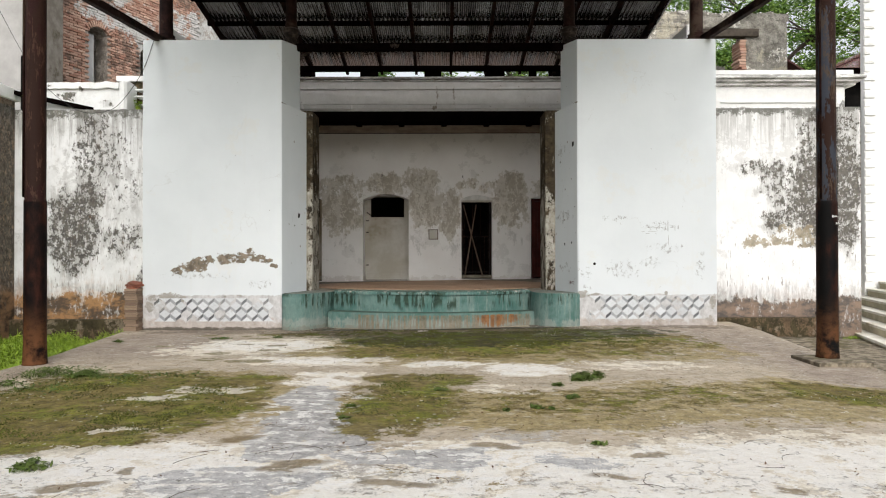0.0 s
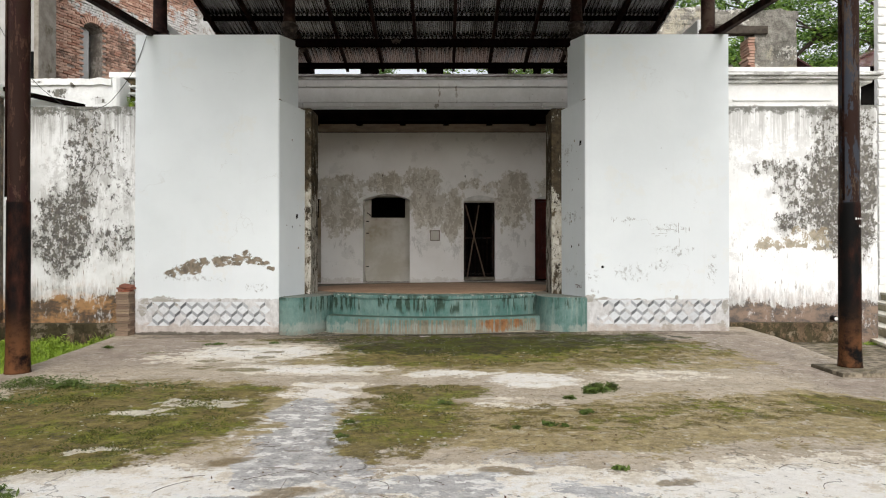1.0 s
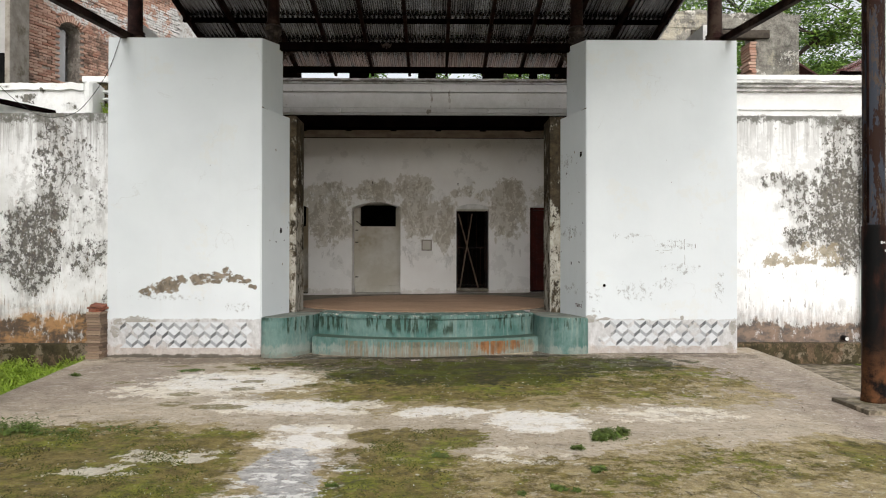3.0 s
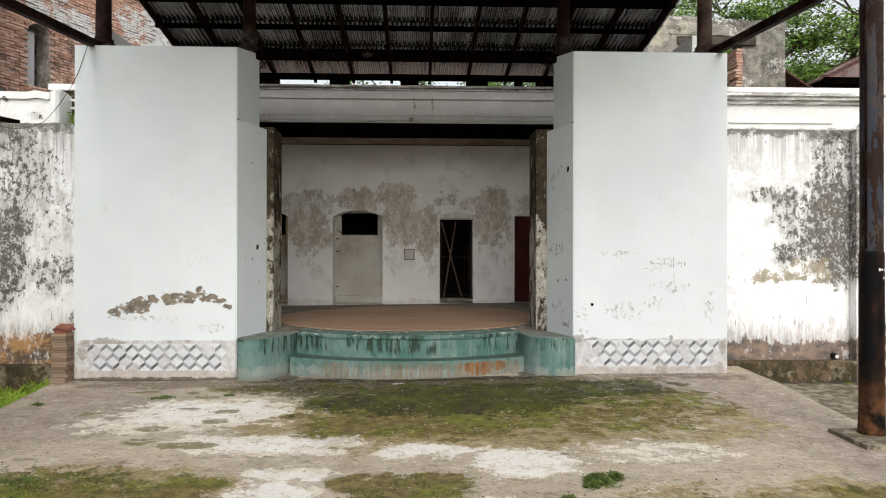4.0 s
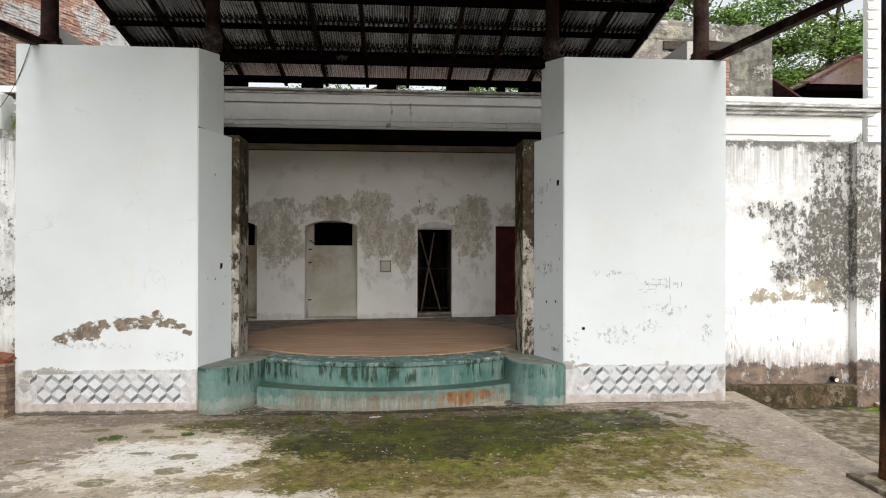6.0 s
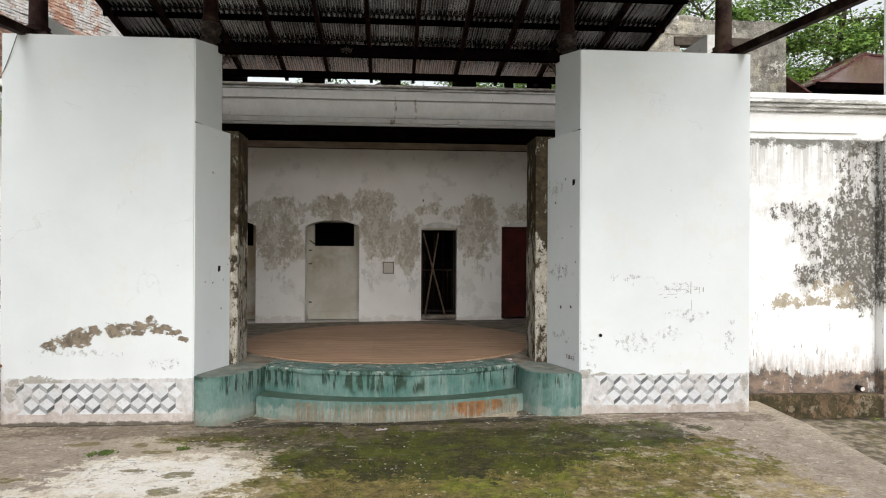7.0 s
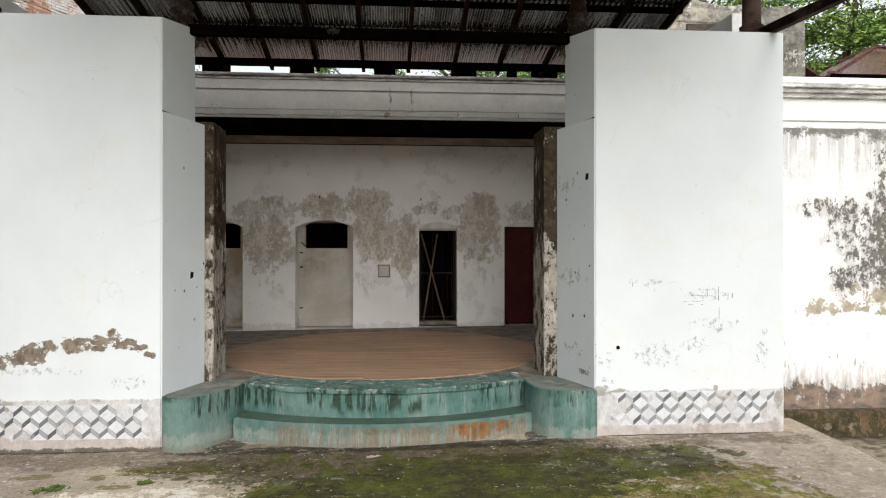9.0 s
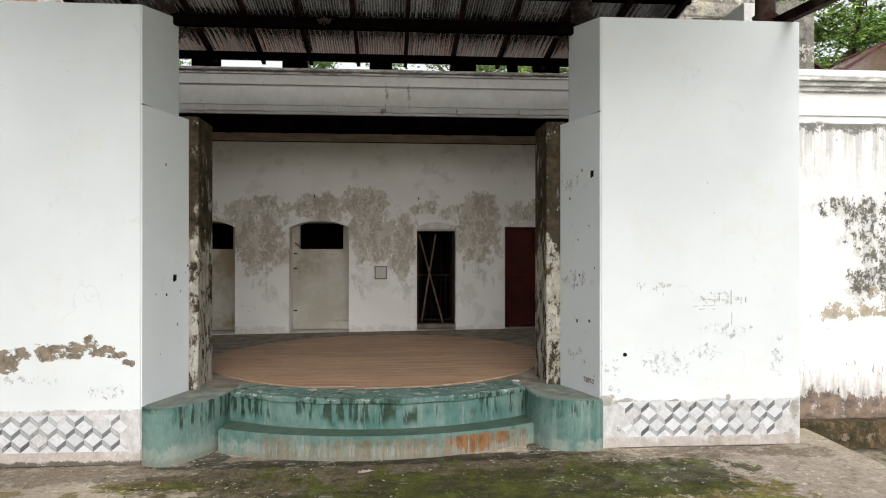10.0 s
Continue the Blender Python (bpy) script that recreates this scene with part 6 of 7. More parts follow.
# trees
def tree(x, y, height, spread, seed, leaves, lean=(0, 0)):
    rng = random.Random(seed)
    e = empty("tree", x, y, GROUND_Z)
    bm = bmesh.new()
    fork = Vector((x + lean[0] * 0.4, y + lean[1] * 0.4, height * 0.36))
    tube(bm, [(x, y, GROUND_Z), (x + 0.1, y, height * 0.18), fork], 0.45, 0.32, 10)
    part("trunk", bm, M["bark"], e, "", True)
    tips = []
    for k in range(11):
        a = 2 * math.pi * k / 11 + rng.uniform(-0.3, 0.3)
        out = spread * rng.uniform(0.35, 1.0)
        up = height * rng.uniform(0.45, 0.98)
        end = Vector((x + lean[0] + out * math.cos(a), y + lean[1] + out * math.sin(a), up))
        mid = fork.lerp(end, 0.5) + Vector((rng.uniform(-.6, .6), rng.uniform(-.6, .6), height * 0.06))
        bm = bmesh.new()
        tube(bm, [fork, fork.lerp(mid, 0.55), mid, mid.lerp(end, 0.6) + Vector((0, 0, 0.2)), end], 0.19, 0.03, 7)
        for j in range(7):
            o = mid.lerp(end, rng.uniform(0.0, 0.95))
            q = o + Vector((rng.uniform(-1, 1), rng.uniform(-1, 1), rng.uniform(-0.3, 0.8))) * spread * 0.32
            tube(bm, [o, o.lerp(q, 0.5) + Vector((0, 0, 0.15)), q], 0.06, 0.012, 5)
            tips.append(q)
        part("limb", bm, M["bark"], e, "", True)
        tips.append(end)
    verts, faces = [], []
    per = int(leaves / len(tips) * 1.5)
    for c in tips:
        if rng.random() < 0.3:
            continue
        r = spread * rng.uniform(0.05, 0.10)
        for _ in range(per):
            d = Vector((rng.gauss(0, 1), rng.gauss(0, 1), rng.gauss(0, 0.42)))
            p = c + d * r
            s = rng.uniform(0.035, 0.085)
            u = Vector((rng.gauss(0, 1), rng.gauss(0, 1), rng.gauss(0, 0.4))).normalized()
            v = u.cross(Vector((rng.gauss(0, 1), rng.gauss(0, 1), rng.gauss(0, 1)))).normalized()
            i = len(verts)
            verts += [p - u * s * 1.5, p + v * s * 0.6, p + u * s * 1.5, p - v * s * 0.6]
            faces.append((i, i + 1, i + 2, i + 3))
    me = bpy.data.meshes.new("crown")
    me.from_pydata([tuple(v) for v in verts], [], faces)
    me.materials.append(M["leaf"])
    ob = new("crown", me)
    ob.parent = e
    ob.matrix_parent_inverse = e.matrix_world.inverted()
    return tagged(e, "tall spreading tree with feathery green leaves", "tree", "trees behind the ruins")


tree(13.0, 31, 14, 7.0, 3, 42000)
tree(21.0, 34, 17, 8.5, 5, 48000)
tree(28.0, 31, 15, 7.5, 8, 30000)
tree(6.5, 36, 14, 7.0, 11, 30000)
tree(-5.0, 38, 14, 6.5, 14, 20000)
tree(-16.0, 36, 15, 7.0, 17, 20000)


# ---- small things ----
# timber disc on the stage, laid with boards
CX, CY, CR = 0.02, 13.24, 2.57
OVAL = 0.935
disc = empty("board_stage_floor", CX, CY, LIP_Z)
rim = bmesh.new()
lathe(rim, [(CR, LIP_Z - 0.013), (CR, LIP_Z - 0.006)], CX, CY, 72)
for v in rim.verts:
    v.co.x = CX + (v.co.x - CX) * OVAL
    v.co.z += settle(v.co.x, v.co.y)
part("rim", rim, M["plank"], disc)
BW = 0.112
SEAMS = (-9.0, -1.32, -0.22, 0.98, 9.0)
k = 0
y = CY - CR + 0.01
while y + BW < CY + CR:
    for xa, xb in zip(SEAMS, SEAMS[1:]):
        lo = min(abs(y - CY), abs(y + BW - CY))
        corner = [(x, yy) for x, yy in ((max(xa, CX - OVAL * math.sqrt(max(0, CR ** 2 - (y - CY) ** 2))), y), (min(xb, CX + OVAL * math.sqrt(max(0, CR ** 2 - (y - CY) ** 2))), y), (min(xb, CX + OVAL * math.sqrt(max(0, CR ** 2 - (y + BW - CY) ** 2))), y + BW - 0.002), (max(xa, CX - OVAL * math.sqrt(max(0, CR ** 2 - (y + BW - CY) ** 2))), y + BW - 0.002))]
        corner[1] = (max(corner[1][0] - 0.002, corner[0][0] + 0.005), corner[1][1])
        corner[2] = (max(corner[2][0] - 0.002, corner[3][0] + 0.005), corner[2][1])
        if corner[1][0] - corner[0][0] > 0.05 or corner[2][0] - corner[3][0] > 0.05:
            if corner[0][0] < xb and corner[1][0] > xa:
                bm = bmesh.new()
                prism(bm, corner, LIP_Z - 0.006, LIP_Z + 0.004)
                for v in bm.verts:
                    v.co.z += settle(v.co.x, v.co.y)
                part("board", bm, M["plank"], disc)
    y += BW
    k += 1
tagged(disc, "oval raised stage floor of brown boards", "stage floor")

# stack of clay tiles by the west wing
stack = empty("tile_stack", -4.62, 9.95, 0)
rng = random.Random(4)
tile_me = mesh_of("clay_tile", cube(-0.10, 0.10, -0.14, 0.14, -0.016, 0.016, 0.004), M["clay"])
for i in range(18):
    piece("tile", tile_me, stack, pose(-4.575 + rng.uniform(-0.012, 0.012), 9.95 + rng.uniform(-0.02, 0.02), 0.018 + 0.0365 * i, 0, 0, rng.uniform(-3, 3)))
for i, (dx, dz, turn) in enumerate(((0.03, 0.0, 12), (0.05, 0.032, -25), (0.07, 0.066, 8))):
    bm = bmesh.new()
    box(bm, -0.085, 0.085, -0.11, 0.11, -0.014, 0.014, 0.005)
    ob = part("broken_tile", bm, M["clay_red"], stack, "bright red broken tile")
    ob.matrix_basis = pose(-4.60 + dx * 0.6, 9.93, 0.018 + 0.0365 * 18 + dz, 6, 9, turn)
tagged(stack, "stack of old clay roof tiles with red pieces on top", "tile stack")

# litter
bm = bmesh.new()
for dx, dy, w in ((0, 0, 0.05), (0.05, 0.02, 0.035), (-0.045, -0.01, 0.03)):
    q = [bm.verts.new((-0.05 + dx + a * w, 9.5 + dy + b * w * 0.7, 0.02 + 0.015 * ((i % 2) + 0.4))) for i, (a, b) in enumerate(((-1, -1), (1, -0.8), (0.8, 1), (-0.7, 0.8)))]
    bm.faces.new(q)
bmesh.ops.solidify(bm, geom=bm.faces[:], thickness=0.002)
tagged(part("paper_scrap", bm, M["paper"]), "crumpled pinkish white paper scrap on the mossy yard", "litter")
bm = bmesh.new()
box(bm, 1.62, 1.70, 10.98, 11.03, LIP_Z - 0.012, LIP_Z + 0.003)
tagged(part("paper_scrap", bm, M["paper"]), "small pink paper scrap on the stage edge", "litter")


def flakes(name, mat, label, category, count, seed, x0, x1, y0, y1, size):
    """Flat bits strewn over the yard."""
    rg = random.Random(seed)
    verts, faces = [], []
    for _ in range(count):
        x, yy = rg.uniform(x0, x1), rg.uniform(y0, y1)
        a, s, e = rg.uniform(0, 6.28), size * rg.uniform(0.4, 1.2), rg.uniform(0.3, 0.8)
        z = yard_z(x, yy) + 0.004
        i = len(verts)
        for u, v, h in ((-1, 0, 0), (0, -e, 0.004), (1, 0, 0.007), (0, e, 0.002)):
            verts.append((x + s * (u * math.cos(a) - v * math.sin(a)), yy + s * (u * math.sin(a) + v * math.cos(a)), z + h * rg.uniform(0.5, 1.8)))
        faces.append((i, i + 1, i + 2, i + 3))
    me = bpy.data.meshes.new(name)
    me.from_pydata(verts, [], faces)
    me.materials.append(mat)
    return tagged(new(name, me), label, category, kind="stuff")


flakes("fallen_leaves", M["dry_leaf"], "dry brown leaf bits strewn over the yard", "leaves", 900, 3, -3.6, 4.0, 2.2, 9.6, 0.011)
flakes("plaster_crumbs", M["white_paint"], "white plaster crumbs strewn over the yard", "crumbs", 650, 6, -3.6, 4.0, 2.2, 9.4, 0.006)

rg = random.Random(12)
for i in range(44):
    x, yy, a = rg.uniform(-1.6, 2.6), rg.uniform(2.4, 4.6), rg.uniform(0, 3.14)
    ln, cv = rg.uniform(0.05, 0.24), rg.uniform(-0.05, 0.05)
    bm = bmesh.new()
    pts = []
    for j in range(6):
        s = j / 5 - 0.5
        px, py = x + ln * s * math.cos(a) - cv * (1 - 4 * s * s) * math.sin(a), yy + ln * s * math.sin(a) + cv * (1 - 4 * s * s) * math.cos(a)
        pts.append((px, py, yard_z(px, py) + 0.004))
    tube(bm, pts, 0.0019, 0.0011, 5)
    tagged(part("twig", bm, M["twig"]), "thin dry twig on the cement yard", "twig", "twigs")


def tuft(name, mat, x, y, r, h, count, seed, label, category, group="", kind="", z=None, big=1.0):
    """A low plant of many small leaves on short stems."""
    rg = random.Random(seed)
    lobes = [(x + rg.uniform(-0.7, 0.7) * r, y + rg.uniform(-0.5, 0.5) * r, r * rg.uniform(0.12, 0.36)) for _ in range(5)]
    verts, faces = [], []
    for _ in range(count):
        lobe = rg.choice(lobes)
        a = rg.uniform(0, 6.28)
        bx, by = lobe[0] + rg.gauss(0, lobe[2]), lobe[1] + rg.gauss(0, lobe[2])
        d = min(r, math.hypot(bx - x, by - y))
        bz = yard_z(bx, by) if z is None else z
        top = h * rg.uniform(0.3, 1.0) * (1 - 0.5 * d / r)
        u = rg.uniform(0, 6.28)
        ln, wd = big * rg.uniform(0.012, 0.032), big * rg.uniform(0.005, 0.012)
        c = Vector((bx + 0.3 * top * math.cos(a), by + 0.3 * top * math.sin(a), bz + top))
        f = Vector((math.cos(u), math.sin(u), rg.uniform(-0.3, 0.6)))
        sd = Vector((-math.sin(u), math.cos(u), rg.uniform(-0.4, 0.4)))
        i = len(verts)
        verts += [c - f * ln, c + sd * wd, c + f * ln, c - sd * wd]
        faces.append((i, i + 1, i + 2, i + 3))
        i = len(verts)
        verts += [Vector((bx - 0.0015, by, bz)), Vector((bx + 0.0015, by, bz)), c]
        faces.append((i, i + 1, i + 2))
    me = bpy.data.meshes.new(name)
    me.from_pydata([tuple(v) for v in verts], [], faces)
    me.materials.append(mat)
    return tagged(new(name, me), label, category, group, kind)


WEEDS = [(1.62, 5.70, 0.15, 0.09, 380), (1.72, 5.76, 0.10, 0.08, 220), (1.52, 5.62, 0.07, 0.05, 110), (1.30, 5.36, 0.08, 0.03, 130), (1.34, 4.85, 0.09, 0.035, 150), (0.99, 4.48, 0.06, 0.03, 90), (1.09, 4.45, 0.025, 0.02, 40), (0.75, 4.39, 0.04, 0.015, 50), (0.24, 5.20, 0.08, 0.02, 110), (-0.45, 4.54, 0.05, 0.025, 60), (-0.44, 4.17, 0.05, 0.02, 60), (1.22, 3.48, 0.05, 0.02, 70), (-2.05, 3.05, 0.13, 0.04, 200), (-2.87, 8.85, 0.14, 0.02, 200), (-4.15, 8.5, 0.08, 0.04, 110), (-2.1, 8.95, 0.08, 0.02, 100), (-1.66, 10.42, 0.07, 0.10, 120), (1.72, 10.42, 0.06, 0.08, 100), (-4.55, 10.55, 0.12, 0.22, 200)]
for i, (x, y, r, h, c) in enumerate(WEEDS):
    tuft("weed", M["weed"], x, y, r * 0.85, h * 0.9, c, 40 + i, "low green weed growing out of the cement", "weed", "yard weeds", "stuff")
for i, (x, y, r, h, c) in enumerate([(-3.55, 5.95, 0.30, 0.10, 520), (-3.2, 5.9, 0.26, 0.06, 300), (-2.75, 5.8, 0.30, 0.02, 110), (-3.7, 5.4, 0.22, 0.05, 220), (-2.3, 5.9, 0.25, 0.015, 50), (-3.3, 5.2, 0.35, 0.02, 110)]):
    tuft("weed_patch", M["weed"], x, y, r, h, c, 80 + i, "patch of low green weeds on the mossy yard", "weeds", "weed patches", "stuff")
rg = random.Random(5)
for i in range(60):
    x, y = rg.uniform(-1.2, 3.2), rg.uniform(7.8, 9.7)
    tuft("moss_clump", M["moss_tuft"], x, y, rg.uniform(0.05, 0.14), 0.014, 90, 200 + i, "small clump of moss on the cement yard", "moss", "moss clumps", "stuff", big=0.45)

# a carpet of fine moss over the green stretches of the yard
MOSS = [(-2.5, 4.8, 1.05, 1.15), (-1.75, 4.6, 0.5, 0.9), (-2.2, 3.9, 0.7, 0.5), (-3.1, 5.3, 0.42, 0.75), (-0.05, 4.8, 0.42, 0.95), (0.1, 5.6, 0.45, 0.35), (0.6, 8.15, 1.4, 1.0), (1.9, 8.3, 1.2, 0.7), (0.2, 9.4, 2.3, 0.38), (3.7, 5.1, 0.5, 0.4)]
rg = random.Random(77)
verts, faces = [], []
for cx, cy, rx, ry in MOSS:
    for _ in range(int(7000 * rx * ry)):
        a, q = rg.uniform(0, 6.28), math.sqrt(rg.random())
        x, y = cx + rx * q * math.cos(a), cy + ry * q * math.sin(a)
        if noise.noise(Vector((x * 3.1, y * 3.1, 2))) + 0.6 * noise.noise(Vector((x * 9, y * 9, 5))) < rg.uniform(-0.05, 0.35):
            continue
        s, h, t = rg.uniform(0.004, 0.011), rg.uniform(0.002, 0.011), rg.uniform(0, 6.28)
        z = yard_z(x, y)
        i = len(verts)
        c, d = math.cos(t) * s, math.sin(t) * s
        verts += [(x - c, y - d, z - 0.001), (x + d * 0.6, y - c * 0.6, z + h), (x + c, y + d, z + h * rg.uniform(0.2, 1.2)), (x - d * 0.6, y + c * 0.6, z + 0.001)]
        faces.append((i, i + 1, i + 2, i + 3))
me = bpy.data.meshes.new("moss_carpet")
me.from_pydata(verts, [], faces)
me.materials.append(M["moss_tuft"])
tagged(new("moss_carpet", me), "olive green moss spread over the damp cement", "moss", kind="stuff")

# grass beside the yard
def grass(name, x0, x1, y0, y1, count, seed, h, skip=lambda x, y: False):
    """Low weeds and grass: many small tilted leaves in clumps of uneven height."""
    rg = random.Random(seed)
    verts, faces = [], []
    for _ in range(count):
        x, y = rg.uniform(x0, x1), rg.uniform(y0, y1)
        if skip(x, y):
            continue
        clump = max(0.12, 0.5 + 0.9 * noise.noise(Vector((x * 1.8, y * 1.8, 1))) + 0.35 * noise.noise(Vector((x * 6, y * 6, 4))))
        top = GROUND_Z + h * clump * rg.uniform(0.2, 1.15)
        a = rg.uniform(0, 6.28)
        blade = rg.random() < 0.3
        ln, wd = (rg.uniform(0.03, 0.07), rg.uniform(0.003, 0.007)) if blade else (rg.uniform(0.014, 0.034), rg.uniform(0.008, 0.018))
        f = Vector((math.cos(a), math.sin(a), rg.uniform(0.5, 1.6) if blade else rg.uniform(-0.3, 0.6))) * ln
        sd = Vector((-math.sin(a), math.cos(a), rg.uniform(-0.4, 0.4))) * wd
        c = Vector((x, y, top))
        i = len(verts)
        verts += [tuple(c - f), tuple(c + sd), tuple(c + f), tuple(c - sd)]
        faces.append((i, i + 1, i + 2, i + 3))
    me = bpy.data.meshes.new(name)
    me.from_pydata(verts, [], faces)
    me.materials.append(M["grass"])
    return tagged(new(name, me), "low bright green weeds and grass beside the cement yard", "grass", kind="stuff")


grass("grass", -6.9, -3.9, 5.0, 10.5, 70000, 21, 0.22, lambda x, y: x > edge_x(EDGE_W, y) - 0.02)
slab = bmesh.new()
bmesh.ops.create_grid(slab, x_segments=14, y_segments=24, size=0.5, matrix=Matrix.Translation((6.1, 7.6, GROUND_Z + 0.025)) @ Matrix.Diagonal((3.4, 6.1, 1, 1)))
for v in slab.verts:
    v.co.z += 0.012 * noise.noise(v.co * 1.3)
bmesh.ops.solidify(slab, geom=slab.faces[:], thickness=-0.06)
tagged(part("pavement_side", slab, M["side_cement"], None, "", True), "lower strip of stained cement beside the yard", "pavement", kind="structure")
for i, (x, y, r, h, c) in enumerate([(6.9, 10.45, 0.16, 0.13, 260), (6.65, 10.5, 0.10, 0.09, 140), (7.05, 10.1, 0.12, 0.10, 160), (6.3, 10.55, 0.08, 0.05, 80), (5.9, 10.58, 0.10, 0.03, 80)]):
    tuft("weed", M["grass"], x, y, r, h, c, 140 + i, "bright green weed at the foot of the steps", "weed", "wall weeds", "stuff", z=GROUND_Z + 0.02)

tuft("fern", M["grass"], -5.08, 11.16, 0.07, 0.22, 110, 301, "bright green fern growing in the parapet recess", "fern", z=3.72)

tuft("sapling", M["grass"], -6.68, 10.72, 0.12, 0.40, 60, 302, "young sapling with bright green leaves on the boundary wall", "sapling", z=3.6, big=2.6)

# drain pipe end low in the east wall
drain = bmesh.new()
tube(drain, [(6.57, 10.82, 0.185), (6.57, 10.74, 0.18), (6.57, 10.70, 0.175)], 0.042, 0.042, 14)
drain = part("pipe_end", drain, M["iron_black"], None, "", True)
hole = bmesh.new()
lathe(hole, [(0.030, 0.0), (0.030, 0.003)], 0, 0, 14)
bore = part("bore", hole, M["white_paint"], drain, "pale mortar plug")
bore.matrix_basis = pose(6.575, 10.699, 0.18, 90)
tagged(drain, "short black drain pipe end above the damp ledge", "pipe")

# black wire from the wing column to the west
bm = bmesh.new()
tube(bm, smooth_line([(-4.29, 9.98, 4.57), (-4.48, 10.0, 4.08), (-4.81, 10.1, 3.68), (-5.12, 10.2, 3.50), (-5.65, 10.3, 3.52), (-6.23, 10.3, 3.96), (-6.54, 10.2, 4.50), (-6.85, 10.0, 5.25)], 6), 0.0042, 0.0042, 6)
tagged(part("cable", bm, M["wire"]), "thin black cable sagging from the wing column", "cable")

# holes and plugs in the returns of the wings
HOLE_W = [(-2.159, 10.388, 3.024), (-2.111, 10.54, 1.828), (-2.04, 10.78, 1.956), (-2.209, 10.228, 1.672), (-2.155, 10.399, 1.655), (-2.081, 10.638, 1.683), (-2.096, 10.59, 1.319)]
HOLE_E = [(2.257, 10.342, 2.999), (2.314, 10.152, 2.941), (2.183, 10.589, 2.708), (2.299, 10.205, 2.387), (2.241, 10.398, 1.852), (2.329, 10.102, 1.934), (2.227, 10.442, 1.738), (2.227, 10.443, 1.343), (2.298, 10.206, 1.366)]
for wall, rows, nrm, x_in, x_mid in ((wing_w, HOLE_W, Vector((0.8, -0.23, 0)).normalized(), -2.285, -2.055), (wing_e, HOLE_E, Vector((-0.8, -0.225, 0)).normalized(), 2.375, 2.15)):
    t = Vector((-nrm.y, nrm.x, 0))
    for i, p in enumerate(rows):
        p = (x_in + (x_mid - x_in) * (p[1] - 10.0) / 0.8, p[1], p[2])
        r = (0.021, 0.042, 0.016, 0.012, 0.014, 0.011, 0.017, 0.020, 0.018)[i]
        bm = bmesh.new()
        rg = random.Random(i + 7)
        ring = []
        for k in range(9):
            a = 2 * math.pi * k / 9
            q = r * rg.uniform(0.6, 1.1)
            ring.append(Vector(p) + t * (q * 1.1 * math.cos(a)) + Vector((0, 0, q * 1.2 * math.sin(a))) + nrm * 0.003)
        bm.faces.new([bm.verts.new(v) for v in ring])
        # flat patches; the black ones paint in the shade inside holes
        part("chipped_hole", bm, M["black_void"] if i % 3 else M["cement"], wall, "small dark chipped hole")

# scratched scribbles on the east wing
def stroke(points, w):
    bm = bmesh.new()
    for a, b in zip(points, points[1:]):
        a, b = Vector((a[0], 9.997, a[1])), Vector((b[0], 9.997, b[1]))
        d = (b - a).normalized()
        s = Vector((-d.z, 0, d.x)) * w / 2
        bm.faces.new([bm.verts.new(v) for v in (a - s, b - s, b + s, a + s)])
    part("scratch", bm, M["scratch"], wing_e, "grey scratched mark")


rg = random.Random(9)
for cx, cz, w, h in ((3.49, 1.60, 0.03, 0.02), (3.53, 1.60, 0.09, 0.008), (3.62, 1.60, 0.08, 0.01), (3.66, 1.62, 0.012, 0.08), (3.70, 1.60, 0.04, 0.012), (3.79, 1.62, 0.016, 0.16), (3.795, 1.40, 0.012, 0.14), (3.86, 1.60, 0.06, 0.010), (3.90, 1.59, 0.012, 0.08), (3.95, 1.60, 0.02, 0.06), (3.55, 1.54, 0.14, 0.008), (3.60, 1.50, 0.02, 0.012), (3.4, 1.53, 0.05, 0.010), (3.47, 1.50, 0.06, 0.010), (2.80, 1.73, 0.012, 0.05), (2.98, 1.72, 0.010, 0.06), (3.05, 1.66, 0.010, 0.03)):
    stroke([(cx - w / 2, cz - (h / 2 if h > w else 0)), (cx - w / 2 + w * 0.4, cz + rg.uniform(-0.006, 0.006)), (cx + w / 2, cz + (h / 2 if h > w else 0.004))] if w >= h else [(cx, cz - h / 2), (cx + rg.uniform(-0.005, 0.005), cz), (cx + 0.002, cz + h / 2)], min(w, h) * 0.7)
bm = bmesh.new()
lathe(bm, [(0.022, 0), (0.020, 0.012), (0.008, 0.014)], 0, 0, 12)
plug = part("plug", bm, M["black_void"], wing_e, "black wall plug")
plug.matrix_basis = pose(2.637, 10.0, 1.029, 90)

# red stencilled letters on the east return
font = bpy.data.curves.new("stencil", "FONT")
font.body = "TBM-2"
font.size, font.extrude = 0.075, 0.0005
tmp = new("stencil_source", font)
bpy.context.view_layer.update()
me = bpy.data.meshes.new_from_object(tmp.evaluated_get(bpy.context.evaluated_depsgraph_get()))
bpy.data.objects.remove(tmp)
me.materials.clear()
me.materials.append(M["red_paint"])
ob = new("stencilled_letters", me)
ob.parent = wing_e
ang = math.degrees(math.atan2(-0.8, 0.225))
ob.matrix_basis = pose(2.375 - 0.225 * 0.315 / 0.8 - 0.004, 10.315, 0.70, 90, 0, ang)
tagged(ob, "small dull red stencilled letters")

# rhombus tiles at the foot of the wings
WID, HH, EE = 0.172, 0.071, 0.051


def rhomb(corners, mat):
    cx, cz = sum(p[0] for p in corners) / len(corners), sum(p[1] for p in corners) / len(corners)
    bm = bmesh.new()
    prism(bm, [(cx + (x - cx) * 0.96, cz + (z - cz) * 0.96) for x, z in corners], -0.005, 0.004, "y")
    return mesh_of("rhomb_tile", bm, mat)


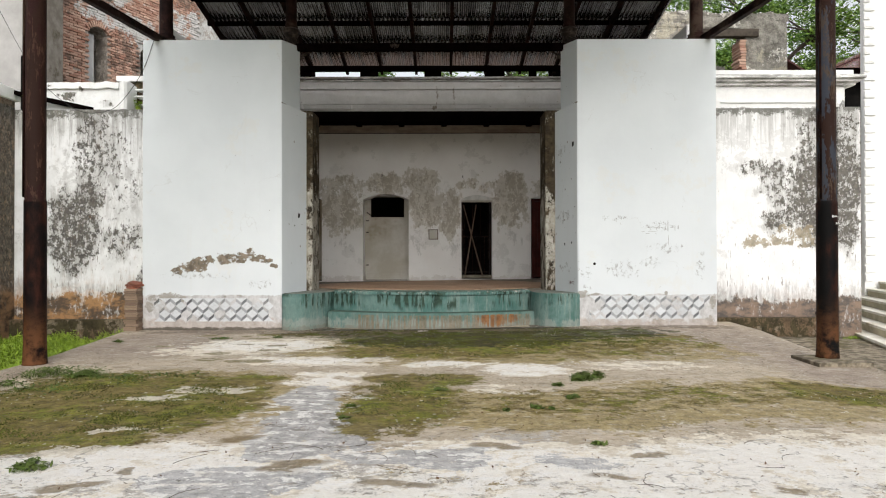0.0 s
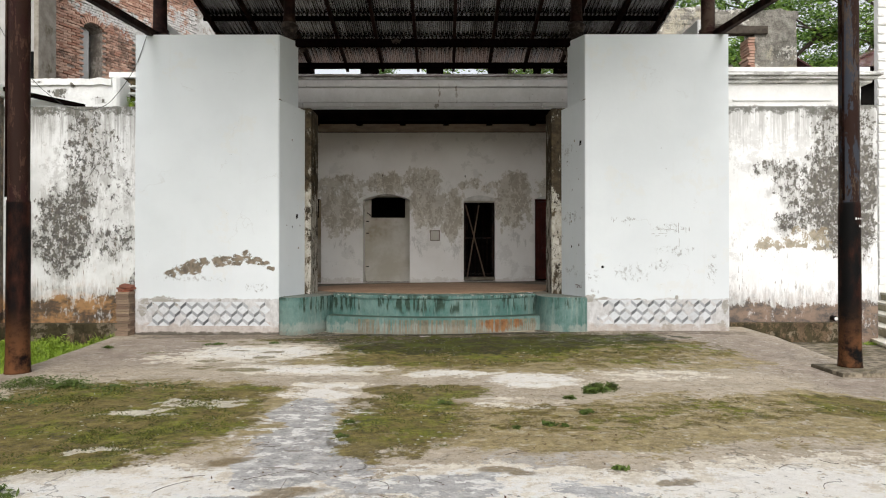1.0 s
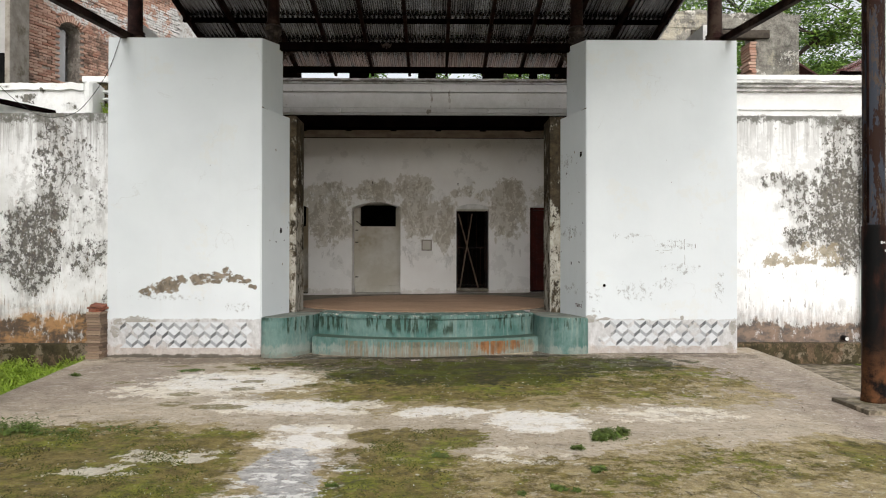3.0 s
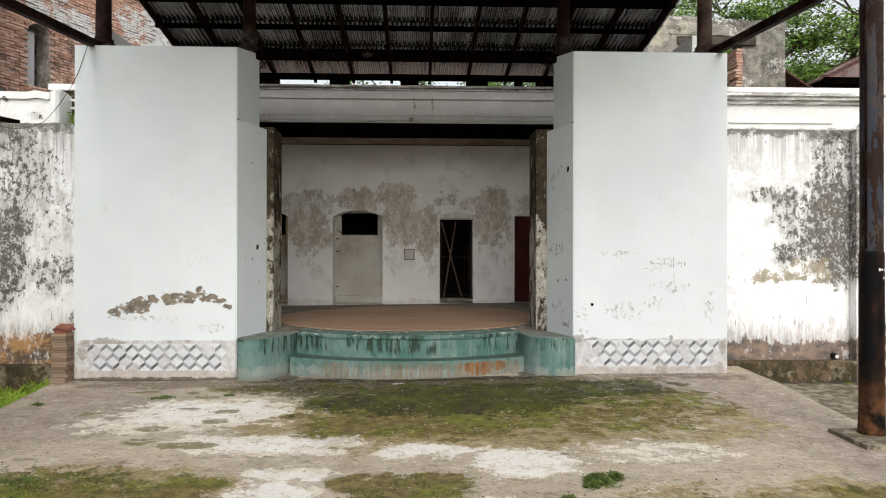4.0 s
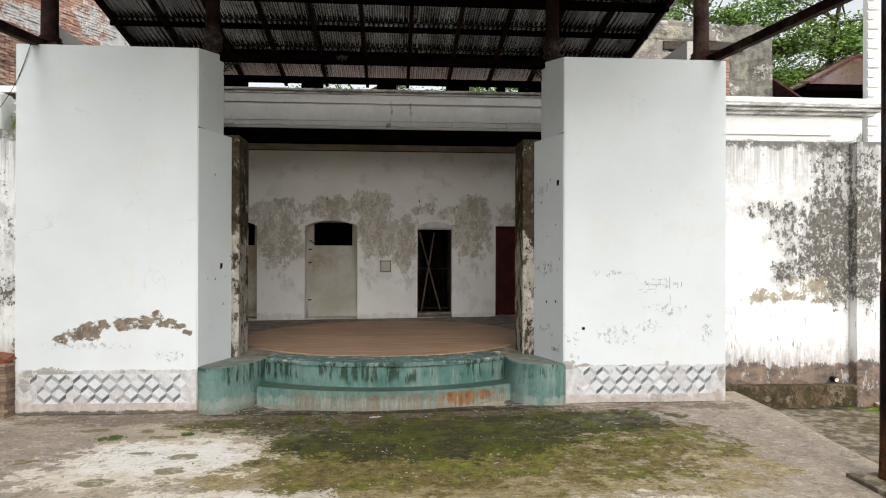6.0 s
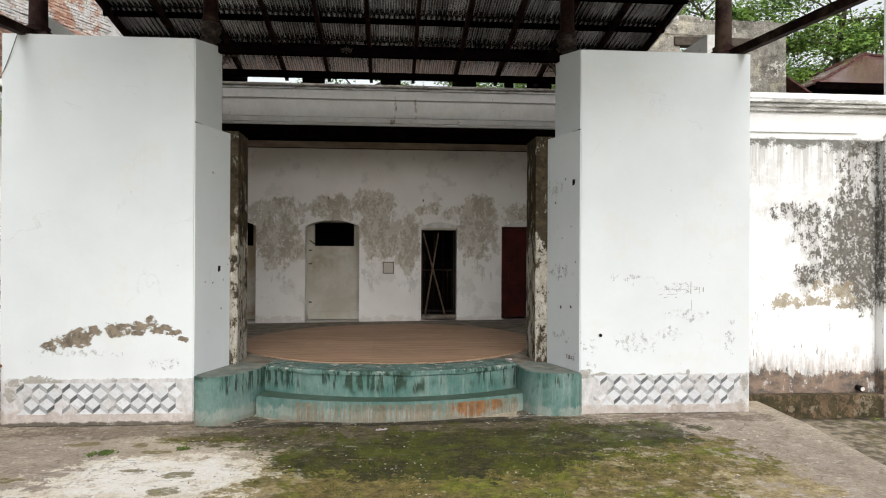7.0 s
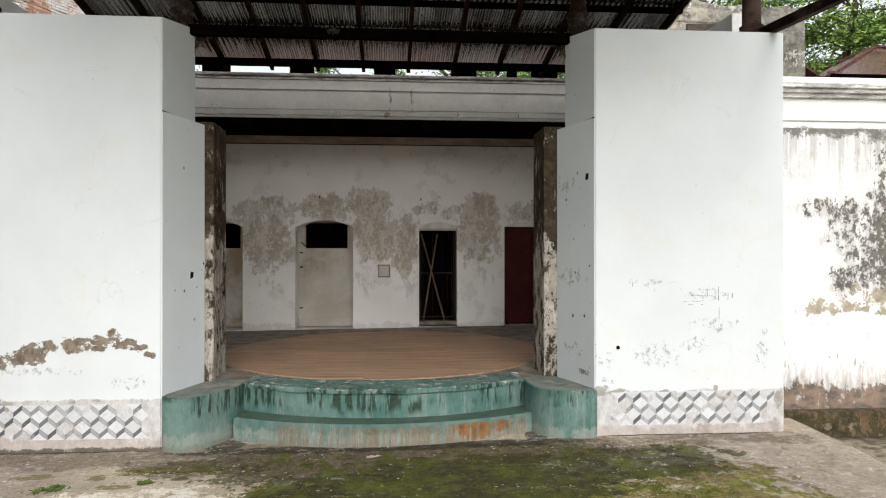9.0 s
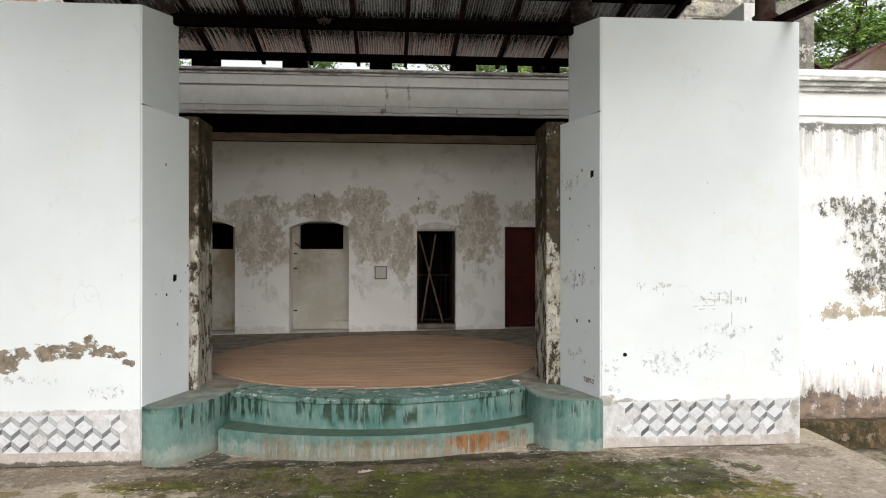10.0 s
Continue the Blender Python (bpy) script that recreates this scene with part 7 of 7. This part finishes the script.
H = WID / 2
LIGHT = rhomb([(0, 0), (H, HH), (0, 2 * HH), (-H, HH)], M["rhomb_light"])
LEFT = rhomb([(0, 0), (-H, HH), (-H, HH - EE), (0, -EE)], M["rhomb_mid"])
RIGHT = rhomb([(0, 0), (H, HH), (H, HH - EE), (0, -EE)], M["rhomb_dark"])
UPPER = rhomb([(-H, HH), (H, HH), (0, 2 * HH)], M["rhomb_light"])
LOWER = rhomb([(0, 0), (H, HH), (-H, HH)], M["rhomb_light"])
ROWS = ((UPPER,), (LIGHT, LEFT, RIGHT), (LIGHT, LEFT, RIGHT), (LOWER, LEFT, RIGHT))
rg = random.Random(2)
for wall, x0, x1, zb in ((wing_w, -4.38, -2.33, 0.132), (wing_e, 2.55, 4.52, 0.165)):
    for row, kinds in enumerate(ROWS):
        x = x0 + H + (0 if row % 2 else H)
        while x + H < x1:
            worn = 0.10 + 0.6 * max(0, 1 - min(x - x0, x1 - x) / 0.3)
            for me in kinds:
                if rg.random() > worn:
                    piece("tile", me, wall, pose(x, 9.999, zb - HH + (HH + EE) * row))
            x += WID

# bricks of the ruin, laid in courses on its two faces
BL, BH, GAP = 0.215, 0.056, 0.009


def rough_brick(seed):
    rg = random.Random(seed)
    bm = cube(0, BL - GAP, 0, 0.07, 0, BH)
    for v in bm.verts:
        v.co += Vector((rg.uniform(-0.006, 0.006), rg.uniform(-0.006, 0.006), rg.uniform(-0.004, 0.004)))
    bmesh.ops.bevel(bm, geom=bm.edges[:], offset=0.007, segments=1, affect="EDGES")
    return mesh_of("brick", bm, M["brick"])


BRICKS = [rough_brick(k) for k in range(6)]
rg = random.Random(31)
made = 0
rest_v, rest_f = [], []


def add_rest(me, m):
    i = len(rest_v)
    rest_v.extend(tuple(m @ q.co) for q in me.vertices)
    rest_f.extend(tuple(i + k for k in p.vertices) for p in me.polygons)


z, row = 5.2, 0
while z < 8.8:
    x = -0.06
    first = True
    while x < 4.2:
        half = first and row % 2
        inside = any(a - BL * 0.8 < x < b and s - 0.03 < z < sp + r + 0.04 for a, b, s, sp, r in (WIN, WIN_FAR))
        if not inside and rg.random() > 0.035:
            m = RUIN @ pose(x, -0.02 + rg.uniform(-0.014, 0.014), z + rg.uniform(-0.003, 0.003), 0, rg.uniform(-0.8, 0.8), rg.uniform(-1.5, 1.5)) @ Matrix.Diagonal((0.5 if half else 1, 1, 1, 1))
            if made < 300 and x < 2.3 and z < 7.0:
                piece("brick", rg.choice(BRICKS), ruin, m)
                made += 1
            else:
                add_rest(rg.choice(BRICKS), m)
        x += BL * (0.5 if half else 1)
        first = False
    y = 0.05
    while y < 2.4:
        if rg.random() > 0.03:
            add_rest(rg.choice(BRICKS), RUIN @ pose(0.0 + rg.uniform(-0.012, 0.012), y + (row % 2) * BL / 2, z, 0, 0, 90))
        y += BL
    z += BH + GAP
    row += 1
me = bpy.data.meshes.new("brickwork")
me.from_pydata(rest_v, [], rest_f)
me.materials.append(M["brick"])
ob = new("brickwork", me)
ob.parent = ruin
tagged(ob, "weathered red brick courses", kind="stuff")
# arch bricks over the window
a0, a1, _, sp, rise = WIN
arc = arch(a0 - 0.03, a1 + 0.03, sp, rise, 12)
vou = mesh_of("arch_brick", cube(-0.021, 0.021, -0.03, 0.1, 0.0, 0.14, 0.004), M["brick"])
for (xa, za), (xb, zb) in zip(arc, arc[1:]):
    piece("arch_brick", vou, ruin, RUIN @ pose((xa + xb) / 2, -0.02, (za + zb) / 2, 0, math.degrees(-math.atan2(zb - za, xb - xa)), 0))
